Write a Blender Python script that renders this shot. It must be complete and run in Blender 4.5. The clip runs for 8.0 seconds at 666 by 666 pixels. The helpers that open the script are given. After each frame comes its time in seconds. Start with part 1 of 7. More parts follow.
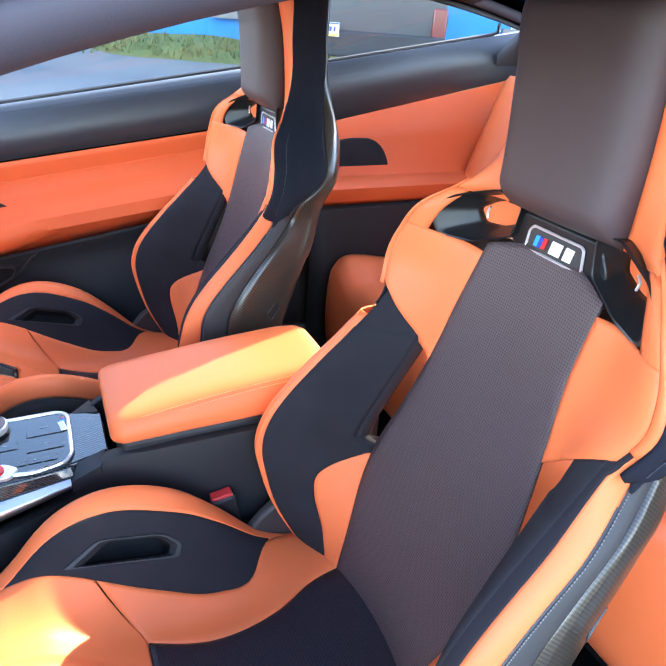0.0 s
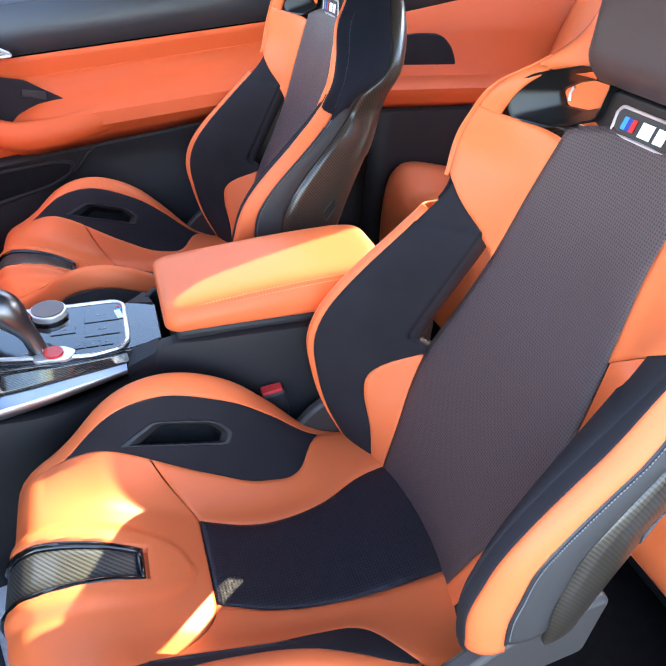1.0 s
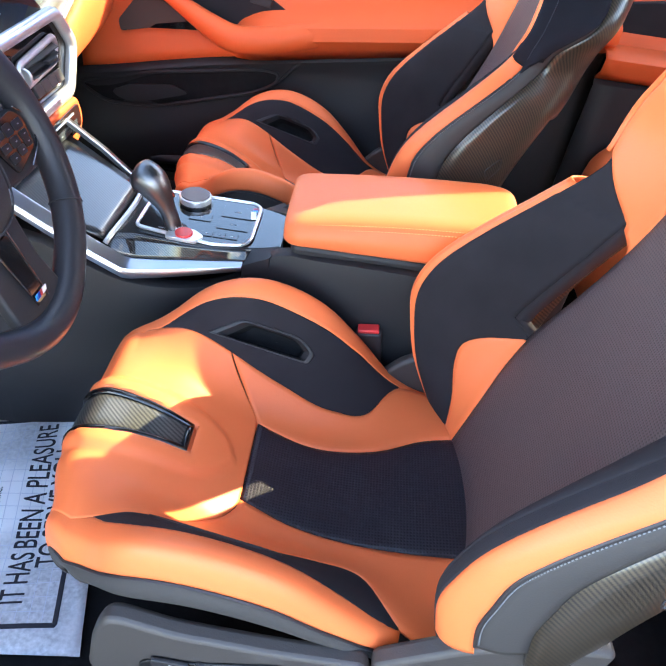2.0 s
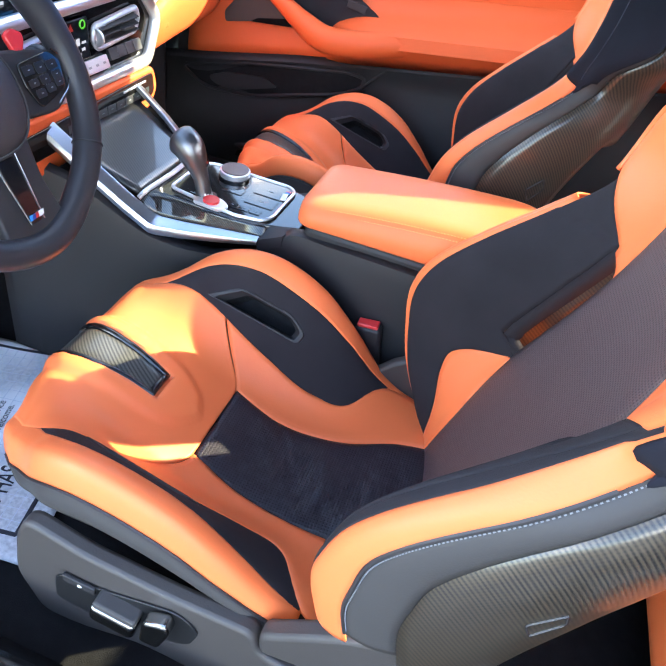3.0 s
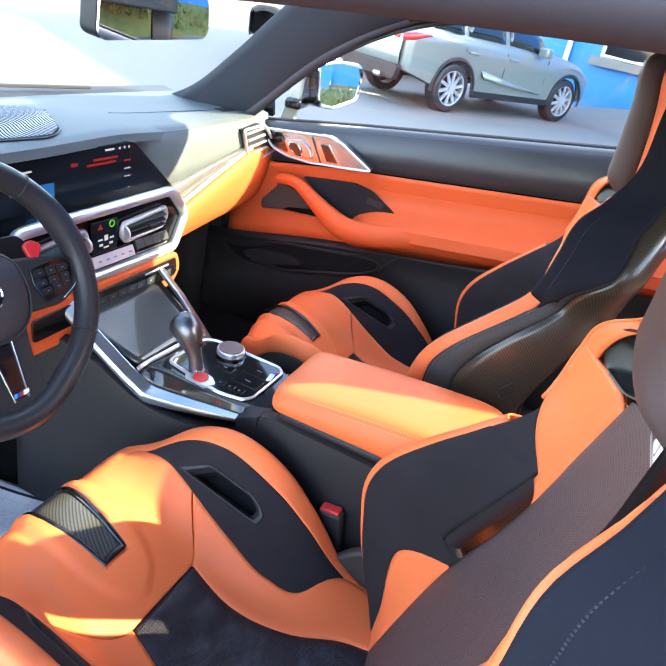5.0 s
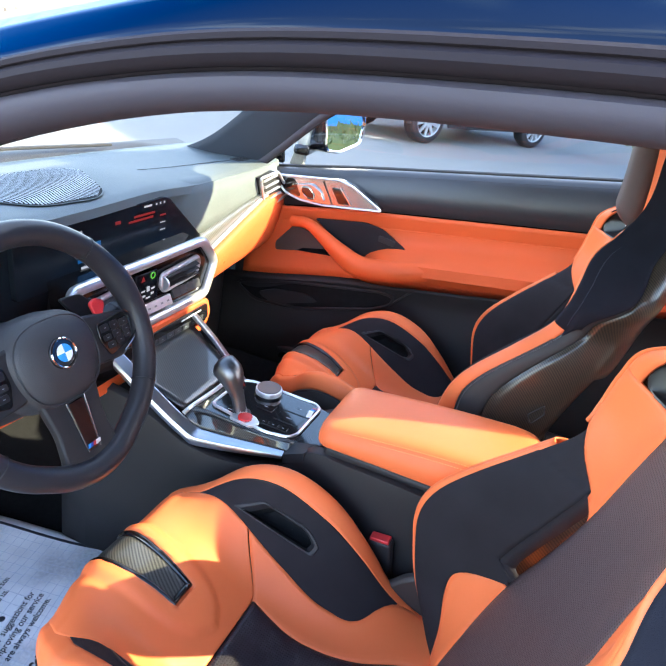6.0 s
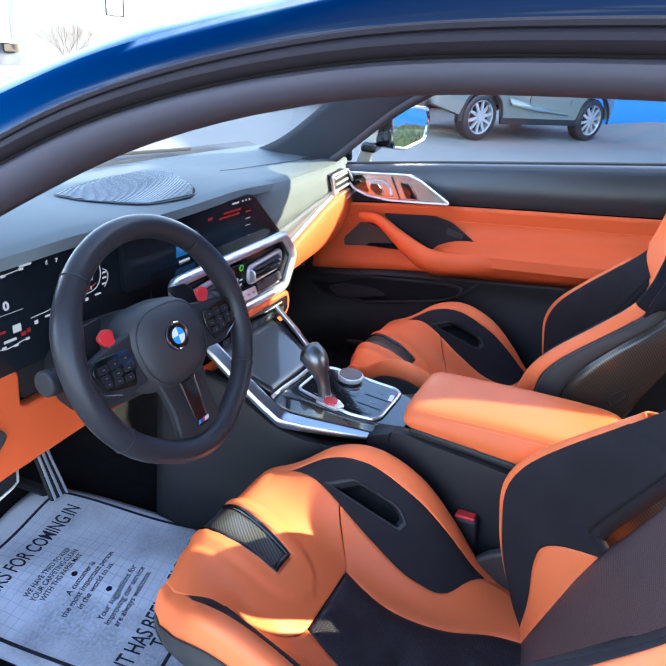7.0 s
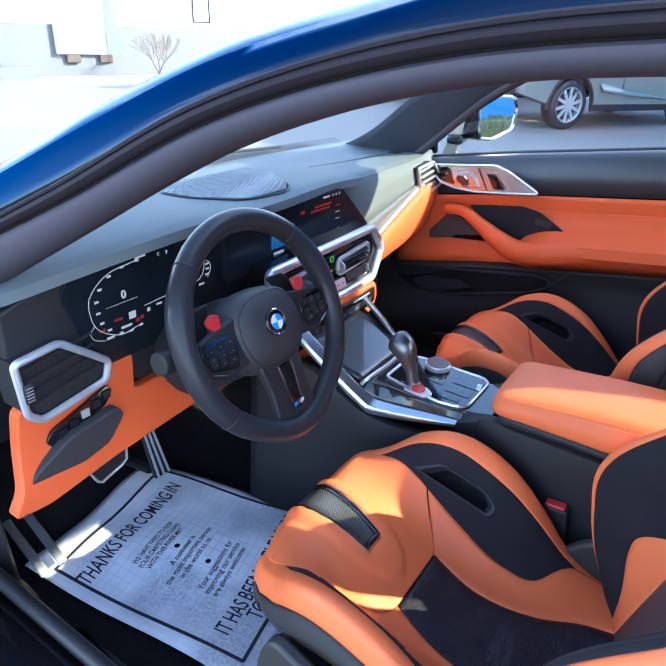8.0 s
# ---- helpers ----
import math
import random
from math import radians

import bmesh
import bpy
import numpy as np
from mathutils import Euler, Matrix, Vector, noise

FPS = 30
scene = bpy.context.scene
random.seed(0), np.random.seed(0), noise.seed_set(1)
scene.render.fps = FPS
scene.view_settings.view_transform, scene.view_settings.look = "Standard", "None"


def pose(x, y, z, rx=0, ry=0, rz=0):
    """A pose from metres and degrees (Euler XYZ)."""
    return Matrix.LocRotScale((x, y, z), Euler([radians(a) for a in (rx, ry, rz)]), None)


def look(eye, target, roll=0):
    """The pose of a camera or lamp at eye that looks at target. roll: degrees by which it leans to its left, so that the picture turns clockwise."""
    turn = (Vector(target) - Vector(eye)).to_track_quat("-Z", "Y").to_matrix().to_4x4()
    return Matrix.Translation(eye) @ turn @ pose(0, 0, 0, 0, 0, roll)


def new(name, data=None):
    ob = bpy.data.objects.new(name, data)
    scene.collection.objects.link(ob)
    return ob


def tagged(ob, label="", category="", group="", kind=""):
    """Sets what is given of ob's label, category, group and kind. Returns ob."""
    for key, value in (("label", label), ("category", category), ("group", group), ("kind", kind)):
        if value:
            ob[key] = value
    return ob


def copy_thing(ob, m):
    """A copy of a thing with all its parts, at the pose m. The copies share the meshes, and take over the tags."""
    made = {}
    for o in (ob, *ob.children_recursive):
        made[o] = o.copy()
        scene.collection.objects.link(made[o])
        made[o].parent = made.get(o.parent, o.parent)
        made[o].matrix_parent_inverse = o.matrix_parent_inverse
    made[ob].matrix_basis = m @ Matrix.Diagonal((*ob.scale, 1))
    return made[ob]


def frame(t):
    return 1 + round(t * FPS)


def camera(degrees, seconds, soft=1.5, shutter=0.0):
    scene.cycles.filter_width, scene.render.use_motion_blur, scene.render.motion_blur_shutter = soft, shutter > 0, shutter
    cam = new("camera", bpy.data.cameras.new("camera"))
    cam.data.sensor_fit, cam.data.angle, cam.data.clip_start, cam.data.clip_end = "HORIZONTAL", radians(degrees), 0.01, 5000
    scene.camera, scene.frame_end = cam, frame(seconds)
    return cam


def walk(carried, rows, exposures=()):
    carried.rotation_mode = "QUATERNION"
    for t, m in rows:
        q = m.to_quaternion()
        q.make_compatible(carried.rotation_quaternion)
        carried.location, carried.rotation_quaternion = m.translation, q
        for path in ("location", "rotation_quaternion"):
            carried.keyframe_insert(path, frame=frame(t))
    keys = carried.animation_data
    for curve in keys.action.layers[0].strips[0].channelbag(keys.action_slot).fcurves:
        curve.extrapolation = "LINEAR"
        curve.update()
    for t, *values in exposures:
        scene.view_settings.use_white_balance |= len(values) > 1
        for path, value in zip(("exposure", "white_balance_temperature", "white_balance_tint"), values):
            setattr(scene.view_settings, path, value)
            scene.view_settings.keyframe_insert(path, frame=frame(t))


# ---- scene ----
cam = camera(57.2, 8.0)
PATH = [
    (0, (-0.386, -0.462, 1.243), (0.402, 1.12, 0.308), 4.2),
    (0.5, (-0.395, -0.455, 1.211), (0.39, 1.081, 0.198), 4.1),
    (1, (-0.392, -0.461, 1.194), (0.214, 1.058, 0.043), 4.2),
    (1.5, (-0.34, -0.465, 1.181), (-0.04, 1.054, -0.085), 5.0),
    (1.7, (-0.313, -0.48, 1.178), (-0.134, 1.039, -0.111), 6.8),
    (2.8, (-0.142, -0.487, 1.16), (-0.381, 1.003, -0.154), 11.6),
    (3, (-0.106, -0.49, 1.157), (-0.404, 1.01, -0.132), 12.0),
    (3.5, (-0.033, -0.46, 1.181), (-0.466, 1.076, -0.024), 12.5),
    (4, (0.019, -0.419, 1.22), (-0.533, 1.153, 0.113), 12.2),
    (4.5, (0.027, -0.425, 1.247), (-0.582, 1.175, 0.214), 12.0),
    (4.7, (0.022, -0.431, 1.257), (-0.595, 1.186, 0.254), 12.0),
    (5.8, (-0.043, -0.509, 1.298), (-0.659, 1.186, 0.434), 9.1),
    (6, (-0.057, -0.527, 1.297), (-0.674, 1.169, 0.436), 8.9),
    (6.5, (-0.078, -0.582, 1.293), (-0.753, 1.097, 0.44), 7.4),
    (7, (-0.088, -0.606, 1.285), (-0.85, 1.024, 0.412), 5.9),
    (7.5, (-0.106, -0.622, 1.271), (-0.971, 0.942, 0.373), 4.2),
    (8, (-0.086, -0.648, 1.285), (-1.065, 0.846, 0.385), 2.5),
]
EXPOSURES = [(0.0, 3.78, 5950, 10), (0.5, 3.66, 6050, 10), (1.0, 3.7, 6200, 10), (1.5, 3.76, 6400, 10), (3.0, 3.88, 6350, 10), (4.5, 3.76, 6450, 10), (6.0, 3.5, 6250, 10), (7.0, 3.24, 5800, 10), (8.0, 3.05, 5500, 10)]
walk(cam, [(t, look(eye, target, roll)) for t, eye, target, roll in PATH], EXPOSURES)

# ---- world, sun ----
SUN_AZ, SUN_EL = 28.0, 28.0      # degrees: azimuth from +x towards +y, height
world = bpy.data.worlds.new("sky")
scene.world = world
world.use_nodes = True
wn = world.node_tree
sky = wn.nodes.new("ShaderNodeTexSky")
sky.sky_type, sky.sun_disc = "NISHITA", False
sky.sun_elevation, sky.sun_rotation = radians(SUN_EL), radians(90 - SUN_AZ)
tc = wn.nodes.new("ShaderNodeTexCoord")
cloud = wn.nodes.new("ShaderNodeTexNoise")
cloud.inputs["Scale"].default_value, cloud.inputs["Detail"].default_value, cloud.inputs["Roughness"].default_value = 2.6, 7.0, 0.55
squash = wn.nodes.new("ShaderNodeMapping")
squash.inputs["Scale"].default_value = (1.0, 1.0, 2.2)
wn.links.new(tc.outputs["Generated"], squash.inputs["Vector"])
wn.links.new(squash.outputs["Vector"], cloud.inputs["Vector"])
edge = wn.nodes.new("ShaderNodeValToRGB")
edge.color_ramp.elements[0].position, edge.color_ramp.elements[1].position = 0.54, 0.64
wn.links.new(cloud.outputs["Fac"], edge.inputs["Fac"])
grey = wn.nodes.new("ShaderNodeRGBToBW")
wn.links.new(sky.outputs[0], grey.inputs[0])
lift = wn.nodes.new("ShaderNodeMath")
lift.operation = "MULTIPLY"
lift.inputs[1].default_value = 2.4
wn.links.new(grey.outputs[0], lift.inputs[0])
veil = wn.nodes.new("ShaderNodeMix")
veil.data_type = "RGBA"
wn.links.new(edge.outputs[0], veil.inputs[0])
wn.links.new(sky.outputs[0], veil.inputs[6])
wn.links.new(lift.outputs[0], veil.inputs[7])
wn.links.new(veil.outputs[2], wn.nodes["Background"].inputs[0])
wn.nodes["Background"].inputs[1].default_value = 0.15
sun_dir = Vector((math.cos(radians(SUN_AZ)) * math.cos(radians(SUN_EL)), math.sin(radians(SUN_AZ)) * math.cos(radians(SUN_EL)), math.sin(radians(SUN_EL))))
sun = new("sun", bpy.data.lights.new("sun", "SUN"))
sun.data.energy, sun.data.angle, sun.data.color = 2.15, radians(0.53), (1.0, 0.9, 0.57)
sun.matrix_world = look(sun_dir * 30, (0, 0, 0))


# ---- materials ----
def nodes(name):
    m = bpy.data.materials.new(name)
    m.use_nodes = True
    t = m.node_tree
    return m, t, t.nodes["Principled BSDF"]


def coords(t, scale=1.0):
    c = t.nodes.new("ShaderNodeTexCoord")
    mp = t.nodes.new("ShaderNodeMapping")
    mp.inputs["Scale"].default_value = (scale, scale, scale) if not isinstance(scale, tuple) else scale
    t.links.new(c.outputs["Object"], mp.inputs["Vector"])
    return mp.outputs["Vector"]


def noise_fac(t, vec, scale, detail=3.0):
    n = t.nodes.new("ShaderNodeTexNoise")
    n.inputs["Scale"].default_value, n.inputs["Detail"].default_value = scale, detail
    t.links.new(vec, n.inputs["Vector"])
    return n.outputs["Fac"]


def blend(t, fac, a, b):
    r = t.nodes.new("ShaderNodeMix")
    r.data_type = "RGBA"
    t.links.new(fac, r.inputs["Factor"])
    for k, v in (("A", a), ("B", b)):
        sock = [i for i in r.inputs if i.name == k and i.type == "RGBA"][0]
        if isinstance(v, tuple):
            sock.default_value = (*v, 1)
        else:
            t.links.new(v, sock)
    return [o for o in r.outputs if o.type == "RGBA"][0]


def bump(t, p, fac, strength, dist=0.001):
    b = t.nodes.new("ShaderNodeBump")
    b.inputs["Strength"].default_value, b.inputs["Distance"].default_value = strength, dist
    t.links.new(fac, b.inputs["Height"])
    t.links.new(b.outputs[0], p.inputs["Normal"])


def simple(name, col, rough, metal=0.0, var=0.12, vscale=6.0, grain=400.0, gstr=0.15, coat=0.0, dark=None, spec=0.5):
    """Paint, plastic, leather: colour with soft blotches, fine grain as relief."""
    m, t, p = nodes(name)
    v = coords(t)
    f = noise_fac(t, v, vscale)
    lo = dark or tuple(c * (1 - var) for c in col)
    hi = tuple(min(1, c * (1 + var)) for c in col)
    t.links.new(blend(t, f, lo, hi), p.inputs["Base Color"])
    p.inputs["Roughness"].default_value, p.inputs["Metallic"].default_value = rough, metal
    p.inputs["Coat Weight"].default_value, p.inputs["Coat Roughness"].default_value = coat, 0.05
    p.inputs["Specular IOR Level"].default_value = spec
    if gstr:
        bump(t, p, noise_fac(t, v, grain, 2.0), gstr)
    return m


def leather(name, col, rough=0.42, cell=520.0):
    m, t, p = nodes(name)
    v = coords(t)
    f = noise_fac(t, v, 5.0)
    t.links.new(blend(t, f, tuple(c * 0.9 for c in col), tuple(min(1, c * 1.1) for c in col)), p.inputs["Base Color"])
    vo = t.nodes.new("ShaderNodeTexVoronoi")
    vo.inputs["Scale"].default_value = cell
    t.links.new(v, vo.inputs["Vector"])
    bump(t, p, vo.outputs["Distance"], 0.12, 0.0006)
    p.inputs["Roughness"].default_value = rough
    p.inputs["Specular IOR Level"].default_value = 0.22
    return m


def perforated(name, col, hole, scale, crease=0.0, rough=0.6, flat=(1, 1, 1)):
    """Leather with a square grid of holes, laid along the axes that flat leaves."""
    m, t, p = nodes(name)
    v = coords(t)
    g = coords(t, flat)
    vo = t.nodes.new("ShaderNodeTexVoronoi")
    vo.inputs["Scale"].default_value, vo.inputs["Randomness"].default_value = scale, 0.0
    t.links.new(g, vo.inputs["Vector"])
    r = t.nodes.new("ShaderNodeValToRGB")
    r.color_ramp.elements[0].position, r.color_ramp.elements[1].position = 0.22, 0.36
    t.links.new(vo.outputs["Distance"], r.inputs["Fac"])
    t.links.new(blend(t, r.outputs[0], hole, col), p.inputs["Base Color"])
    mu = t.nodes.new("ShaderNodeMath")
    mu.operation = "MULTIPLY_ADD"
    t.links.new(noise_fac(t, v, 16.0, 4.0), mu.inputs[0])
    mu.inputs[1].default_value = crease
    t.links.new(r.outputs[0], mu.inputs[2])
    bump(t, p, mu.outputs[0], 0.5, 0.0008)
    p.inputs["Roughness"].default_value, p.inputs["Specular IOR Level"].default_value = rough, 0.3
    return m


def carbon_weave(name, a=(0.008, 0.008, 0.009), b=(0.055, 0.042, 0.029), scale=1.0, mul=(1.0, 1.0, 1.0), rough=0.3):
    m, t, p = nodes(name)
    v = coords(t, tuple(scale * k for k in mul))
    w = t.nodes.new("ShaderNodeTexWave")
    w.wave_type, w.bands_direction = "BANDS", "DIAGONAL"
    w.inputs["Scale"].default_value, w.inputs["Distortion"].default_value = 100.0, 0.0
    t.links.new(v, w.inputs["Vector"])
    ch = t.nodes.new("ShaderNodeTexChecker")
    ch.inputs["Scale"].default_value = 420.0
    t.links.new(v, ch.inputs["Vector"])
    mu = t.nodes.new("ShaderNodeMath")
    mu.operation = "MULTIPLY_ADD"
    t.links.new(ch.outputs["Fac"], mu.inputs[0])
    mu.inputs[1].default_value = 0.25
    t.links.new(w.outputs["Fac"], mu.inputs[2])
    t.links.new(blend(t, mu.outputs[0], a, b), p.inputs["Base Color"])
    p.inputs["Roughness"].default_value, p.inputs["Coat Weight"].default_value, p.inputs["Coat Roughness"].default_value = rough, 0.25, 0.04
    p.inputs["Specular IOR Level"].default_value = 0.4
    return m


def glowing(name, col, strength):
    m, t, p = nodes(name)
    p.inputs["Base Color"].default_value = (*(c * 0.1 for c in col), 1)
    p.inputs["Emission Color"].default_value, p.inputs["Emission Strength"].default_value = (*col, 1), strength
    p.inputs["Roughness"].default_value = 0.3
    return m


def pane(name, tint=(1, 1, 1), gloss_rough=0.0):
    m = bpy.data.materials.new(name)
    m.use_nodes = True
    t = m.node_tree
    t.nodes.clear()
    o = t.nodes.new("ShaderNodeOutputMaterial")
    tr, gl, mx = (t.nodes.new(k) for k in ("ShaderNodeBsdfTransparent", "ShaderNodeBsdfGlossy", "ShaderNodeMixShader"))
    tr.inputs[0].default_value = (*tint, 1)
    gl.inputs["Roughness"].default_value = gloss_rough
    mx.inputs[0].default_value = 0.07
    t.links.new(tr.outputs[0], mx.inputs[1])
    t.links.new(gl.outputs[0], mx.inputs[2])
    t.links.new(mx.outputs[0], o.inputs[0])
    return m


ORANGE = leather("orange_leather", (0.73, 0.156, 0.05))
ORANGE_TRIM = leather("orange_trim", (0.64, 0.10, 0.026), 0.5)
STITCH_O = simple("orange_thread", (0.8, 0.3, 0.1), 0.8)
STITCH_W = simple("grey_thread", (0.16, 0.16, 0.17), 0.8)
STITCH_D = simple("dark_blue_thread", (0.026, 0.026, 0.042), 0.8)
NAVYSUEDE = simple("navy_suede", (0.012, 0.0125, 0.019), 0.95, var=0.35, vscale=14, grain=1500, gstr=0.4, spec=0.12)
ALCANTARA = simple("black_suede", (0.019, 0.0165, 0.0195), 0.95, var=0.35, vscale=14, grain=1500, gstr=0.4, spec=0.2)
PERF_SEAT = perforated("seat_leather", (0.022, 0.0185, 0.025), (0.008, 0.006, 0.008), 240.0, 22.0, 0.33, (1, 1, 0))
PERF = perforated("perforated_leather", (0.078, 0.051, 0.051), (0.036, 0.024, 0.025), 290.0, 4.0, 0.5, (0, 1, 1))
GREY = leather("dark_grey_leather", (0.042, 0.039, 0.039), 0.55)
HEADLEATHER = leather("brown_black_leather", (0.066, 0.045, 0.045), 0.5)
CARBON = carbon_weave("gloss_carbon")
CARBON_FINE = carbon_weave("fine_carbon", b=(0.03, 0.029, 0.03), scale=1.2, rough=0.06)
CARBON_BOLD = carbon_weave("bold_carbon", b=(0.075, 0.072, 0.064), scale=1.05)
# carbon lightened to carry the sky's glare in its base colour
CARBON_GLARE = carbon_weave("glare_carbon", a=(0.03, 0.031, 0.032), b=(0.12, 0.12, 0.112), scale=1.0)
LIDCARBON = carbon_weave("lacquered_carbon", b=(0.03, 0.03, 0.032), scale=1.2)
LIDCARBON.node_tree.nodes["Principled BSDF"].inputs["Coat Weight"].default_value = 0.5
LIDCARBON.node_tree.nodes["Principled BSDF"].inputs["Coat IOR"].default_value = 1.55
# near black that stands for the shade between the grille's ribs
GRILLESHADE = simple("grille_gap_shade", (0.012, 0.013, 0.015), 0.9, gstr=0.2, spec=0.1)
RIBGREY = simple("grille_rib_grey", (0.24, 0.265, 0.285), 0.5, gstr=0.1)
BASEGREY = simple("grey_base_plastic", (0.036, 0.031, 0.03), 0.55, var=0.12, grain=500, gstr=0.25)
ALLOY = simple("grey_alloy", (0.4, 0.4, 0.41), 0.25, metal=1.0, var=0.05, gstr=0.0)
SATIN = simple("satin_black", (0.011, 0.011, 0.012), 0.36, gstr=0.05, spec=0.35)
GLOSS = simple("piano_black", (0.006, 0.006, 0.007), 0.06, grain=60, gstr=0.0, coat=0.15)
PLASTIC = simple("black_plastic", (0.017, 0.016, 0.018), 0.55, var=0.2, spec=0.35)
SOFT = simple("soft_dash_skin", (0.1, 0.115, 0.118), 0.62, var=0.15, grain=700, gstr=0.35, spec=0.15)
DOORBLACK = simple("black_door_skin", (0.03, 0.031, 0.036), 0.36, grain=700, gstr=0.3)
SILVER = simple("satin_silver", (0.62, 0.63, 0.66), 0.3, metal=0.7, var=0.05, gstr=0.0)
RAILMETAL = simple("brushed_rail_metal", (0.42, 0.45, 0.5), 0.3, metal=1.0, var=0.05, gstr=0.0)
RIMPAINT = simple("silver_rim_paint", (0.36, 0.37, 0.38), 0.35, metal=0.2, var=0.05, gstr=0.0)
CHROME = simple("chrome", (0.8, 0.8, 0.8), 0.08, metal=1.0, var=0.02, gstr=0.0)
DARKMETAL = simple("smoked_metal", (0.25, 0.25, 0.26), 0.22, metal=1.0, var=0.05, gstr=0.0)
RUBBER = simple("seal_rubber", (0.02, 0.018, 0.02), 0.5, grain=250, gstr=0.2)
DOORSEAL = simple("matt_door_seal", (0.016, 0.012, 0.016), 0.75, grain=250, gstr=0.2, spec=0.2)
SEALGREY = simple("pillar_cloth", (0.04, 0.034, 0.047), 0.7, grain=1400, gstr=0.12)
# darker, bluer copy of the pillar cloth, with the far side's shade in it
PILLARSHADE = simple("shaded_pillar_cloth", (0.027, 0.032, 0.045), 0.8, grain=1400, gstr=0.12)
HEADLINER = simple("headliner_cloth", (0.05, 0.047, 0.052), 0.95, grain=1500, gstr=0.4)
CARPET = simple("black_carpet", (0.012, 0.012, 0.013), 0.98, var=0.4, vscale=60, grain=900, gstr=0.9, spec=0.1)
BLUEPAINT = simple("blue_car_paint", (0.027, 0.036, 0.053), 0.07, metal=1.0, var=0.03, grain=2500, gstr=0.02)
BLUEPAINT.node_tree.nodes["Principled BSDF"].inputs["Specular Tint"].default_value = (0.36, 0.41, 0.50, 1)
WHEELLEATHER = leather("wheel_leather", (0.024, 0.023, 0.027), 0.32, 700.0)
RED = simple("red_plastic", (0.5, 0.02, 0.02), 0.35, gstr=0.0)
REDDARK = simple("buckle_red", (0.55, 0.03, 0.03), 0.4, gstr=0.05)
WHITE = simple("white_plastic", (0.75, 0.75, 0.74), 0.4, gstr=0.0)
BADGEBLUE = simple("light_blue_enamel", (0.05, 0.3, 0.75), 0.2, gstr=0.0)
BADGENAVY = simple("dark_blue_enamel", (0.04, 0.06, 0.3), 0.2, gstr=0.0)
MIRROR = simple("mirror_glass", (0.9, 0.9, 0.9), 0.0, metal=1.0, var=0.0, gstr=0.0)
GLASS = pane("clear_glass", (0.96, 0.98, 0.97))
PAPER = simple("printed_paper", (0.8, 0.8, 0.82), 0.8, vscale=7, dark=(0.7, 0.7, 0.73), grain=120, gstr=0.25)
_t = PAPER.node_tree
_v = coords(_t)
_r = _t.nodes.new("ShaderNodeValToRGB")
_r.color_ramp.elements[0].position, _r.color_ramp.elements[1].position = 0.49, 0.64
_t.links.new(noise_fac(_t, _v, 5.5, 2.0), _r.inputs["Fac"])
_g = _t.nodes.new("ShaderNodeMath")
_g.operation = "MULTIPLY"
_t.links.new(_r.outputs[0], _g.inputs[0])
_t.links.new(noise_fac(_t, _v, 160.0, 4.0), _g.inputs[1])
_p = _t.nodes["Principled BSDF"]
_t.links.new(blend(_t, _g.outputs[0], _p.inputs["Base Color"].links[0].from_socket, (0.24, 0.24, 0.27)), _p.inputs["Base Color"])
INK = simple("black_ink", (0.02, 0.02, 0.03), 0.8, gstr=0.0)
GRIDINK = simple("pale_blue_ink", (0.55, 0.57, 0.66), 0.8, gstr=0.0)
KEYGREY = simple("dark_key_grey", (0.03, 0.034, 0.04), 0.35, gstr=0.0)
SCREEN = simple("dark_screen", (0.009, 0.012, 0.016), 0.2, gstr=0.0, spec=0.12)
LIT_W = glowing("screen_white", (0.9, 0.92, 1.0), 0.055)
LIT_R = glowing("screen_red", (1.0, 0.06, 0.05), 0.02)
LIT_B = glowing("screen_blue", (0.02, 0.25, 0.7), 0.04)
LIT_G = glowing("screen_green", (0.15, 0.8, 0.05), 0.06)


# ---- mesh helpers ----
def spl(pts, n):
    """n points along a smooth curve through pts."""
    P = [Vector(p) for p in pts]
    P = [P[0] * 2 - P[1]] + P + [P[-1] * 2 - P[-2]]
    out = []
    for i in range(n):
        s = i / (n - 1) * (len(P) - 3)
        k = min(int(s), len(P) - 4)
        u = s - k
        a, b, c, d = P[k:k + 4]
        out.append(0.5 * ((2 * b) + (c - a) * u + (2 * a - 5 * b + 4 * c - d) * u * u + (3 * b - a - 3 * c + d) * u ** 3))
    return out


def fn(*tab):
    """A smooth function through (x, value) pairs."""
    xs = [a for a, _ in tab]
    ys = [b for _, b in tab]

    def f(x):
        if x <= xs[0]:
            return ys[0]
        if x >= xs[-1]:
            return ys[-1]
        k = max(i for i in range(len(xs) - 1) if xs[i] <= x)
        h = xs[k + 1] - xs[k]
        sl = (ys[k + 1] - ys[k]) / h
        m0 = sl if k == 0 else 0.5 * (sl + (ys[k] - ys[k - 1]) / (xs[k] - xs[k - 1]))
        m1 = sl if k == len(xs) - 2 else 0.5 * (sl + (ys[k + 2] - ys[k + 1]) / (xs[k + 2] - xs[k + 1]))
        u = (x - xs[k]) / h
        return ys[k] * (2 * u ** 3 - 3 * u * u + 1) + h * m0 * (u ** 3 - 2 * u * u + u) + ys[k + 1] * (3 * u * u - 2 * u ** 3) + h * m1 * (u ** 3 - u * u)
    return f


def lin(a, b, n):
    return [a + (b - a) * i / (n - 1) for i in range(n)]


def thing(name, at, label, category, group="", kind=""):
    ob = new(name)
    ob.empty_display_size = 0.05
    ob.location = at
    return tagged(ob, label, category, group, kind)


def origin(ob):
    o = Vector((0, 0, 0))
    while ob is not None:
        o += ob.location
        ob = ob.parent
    return o


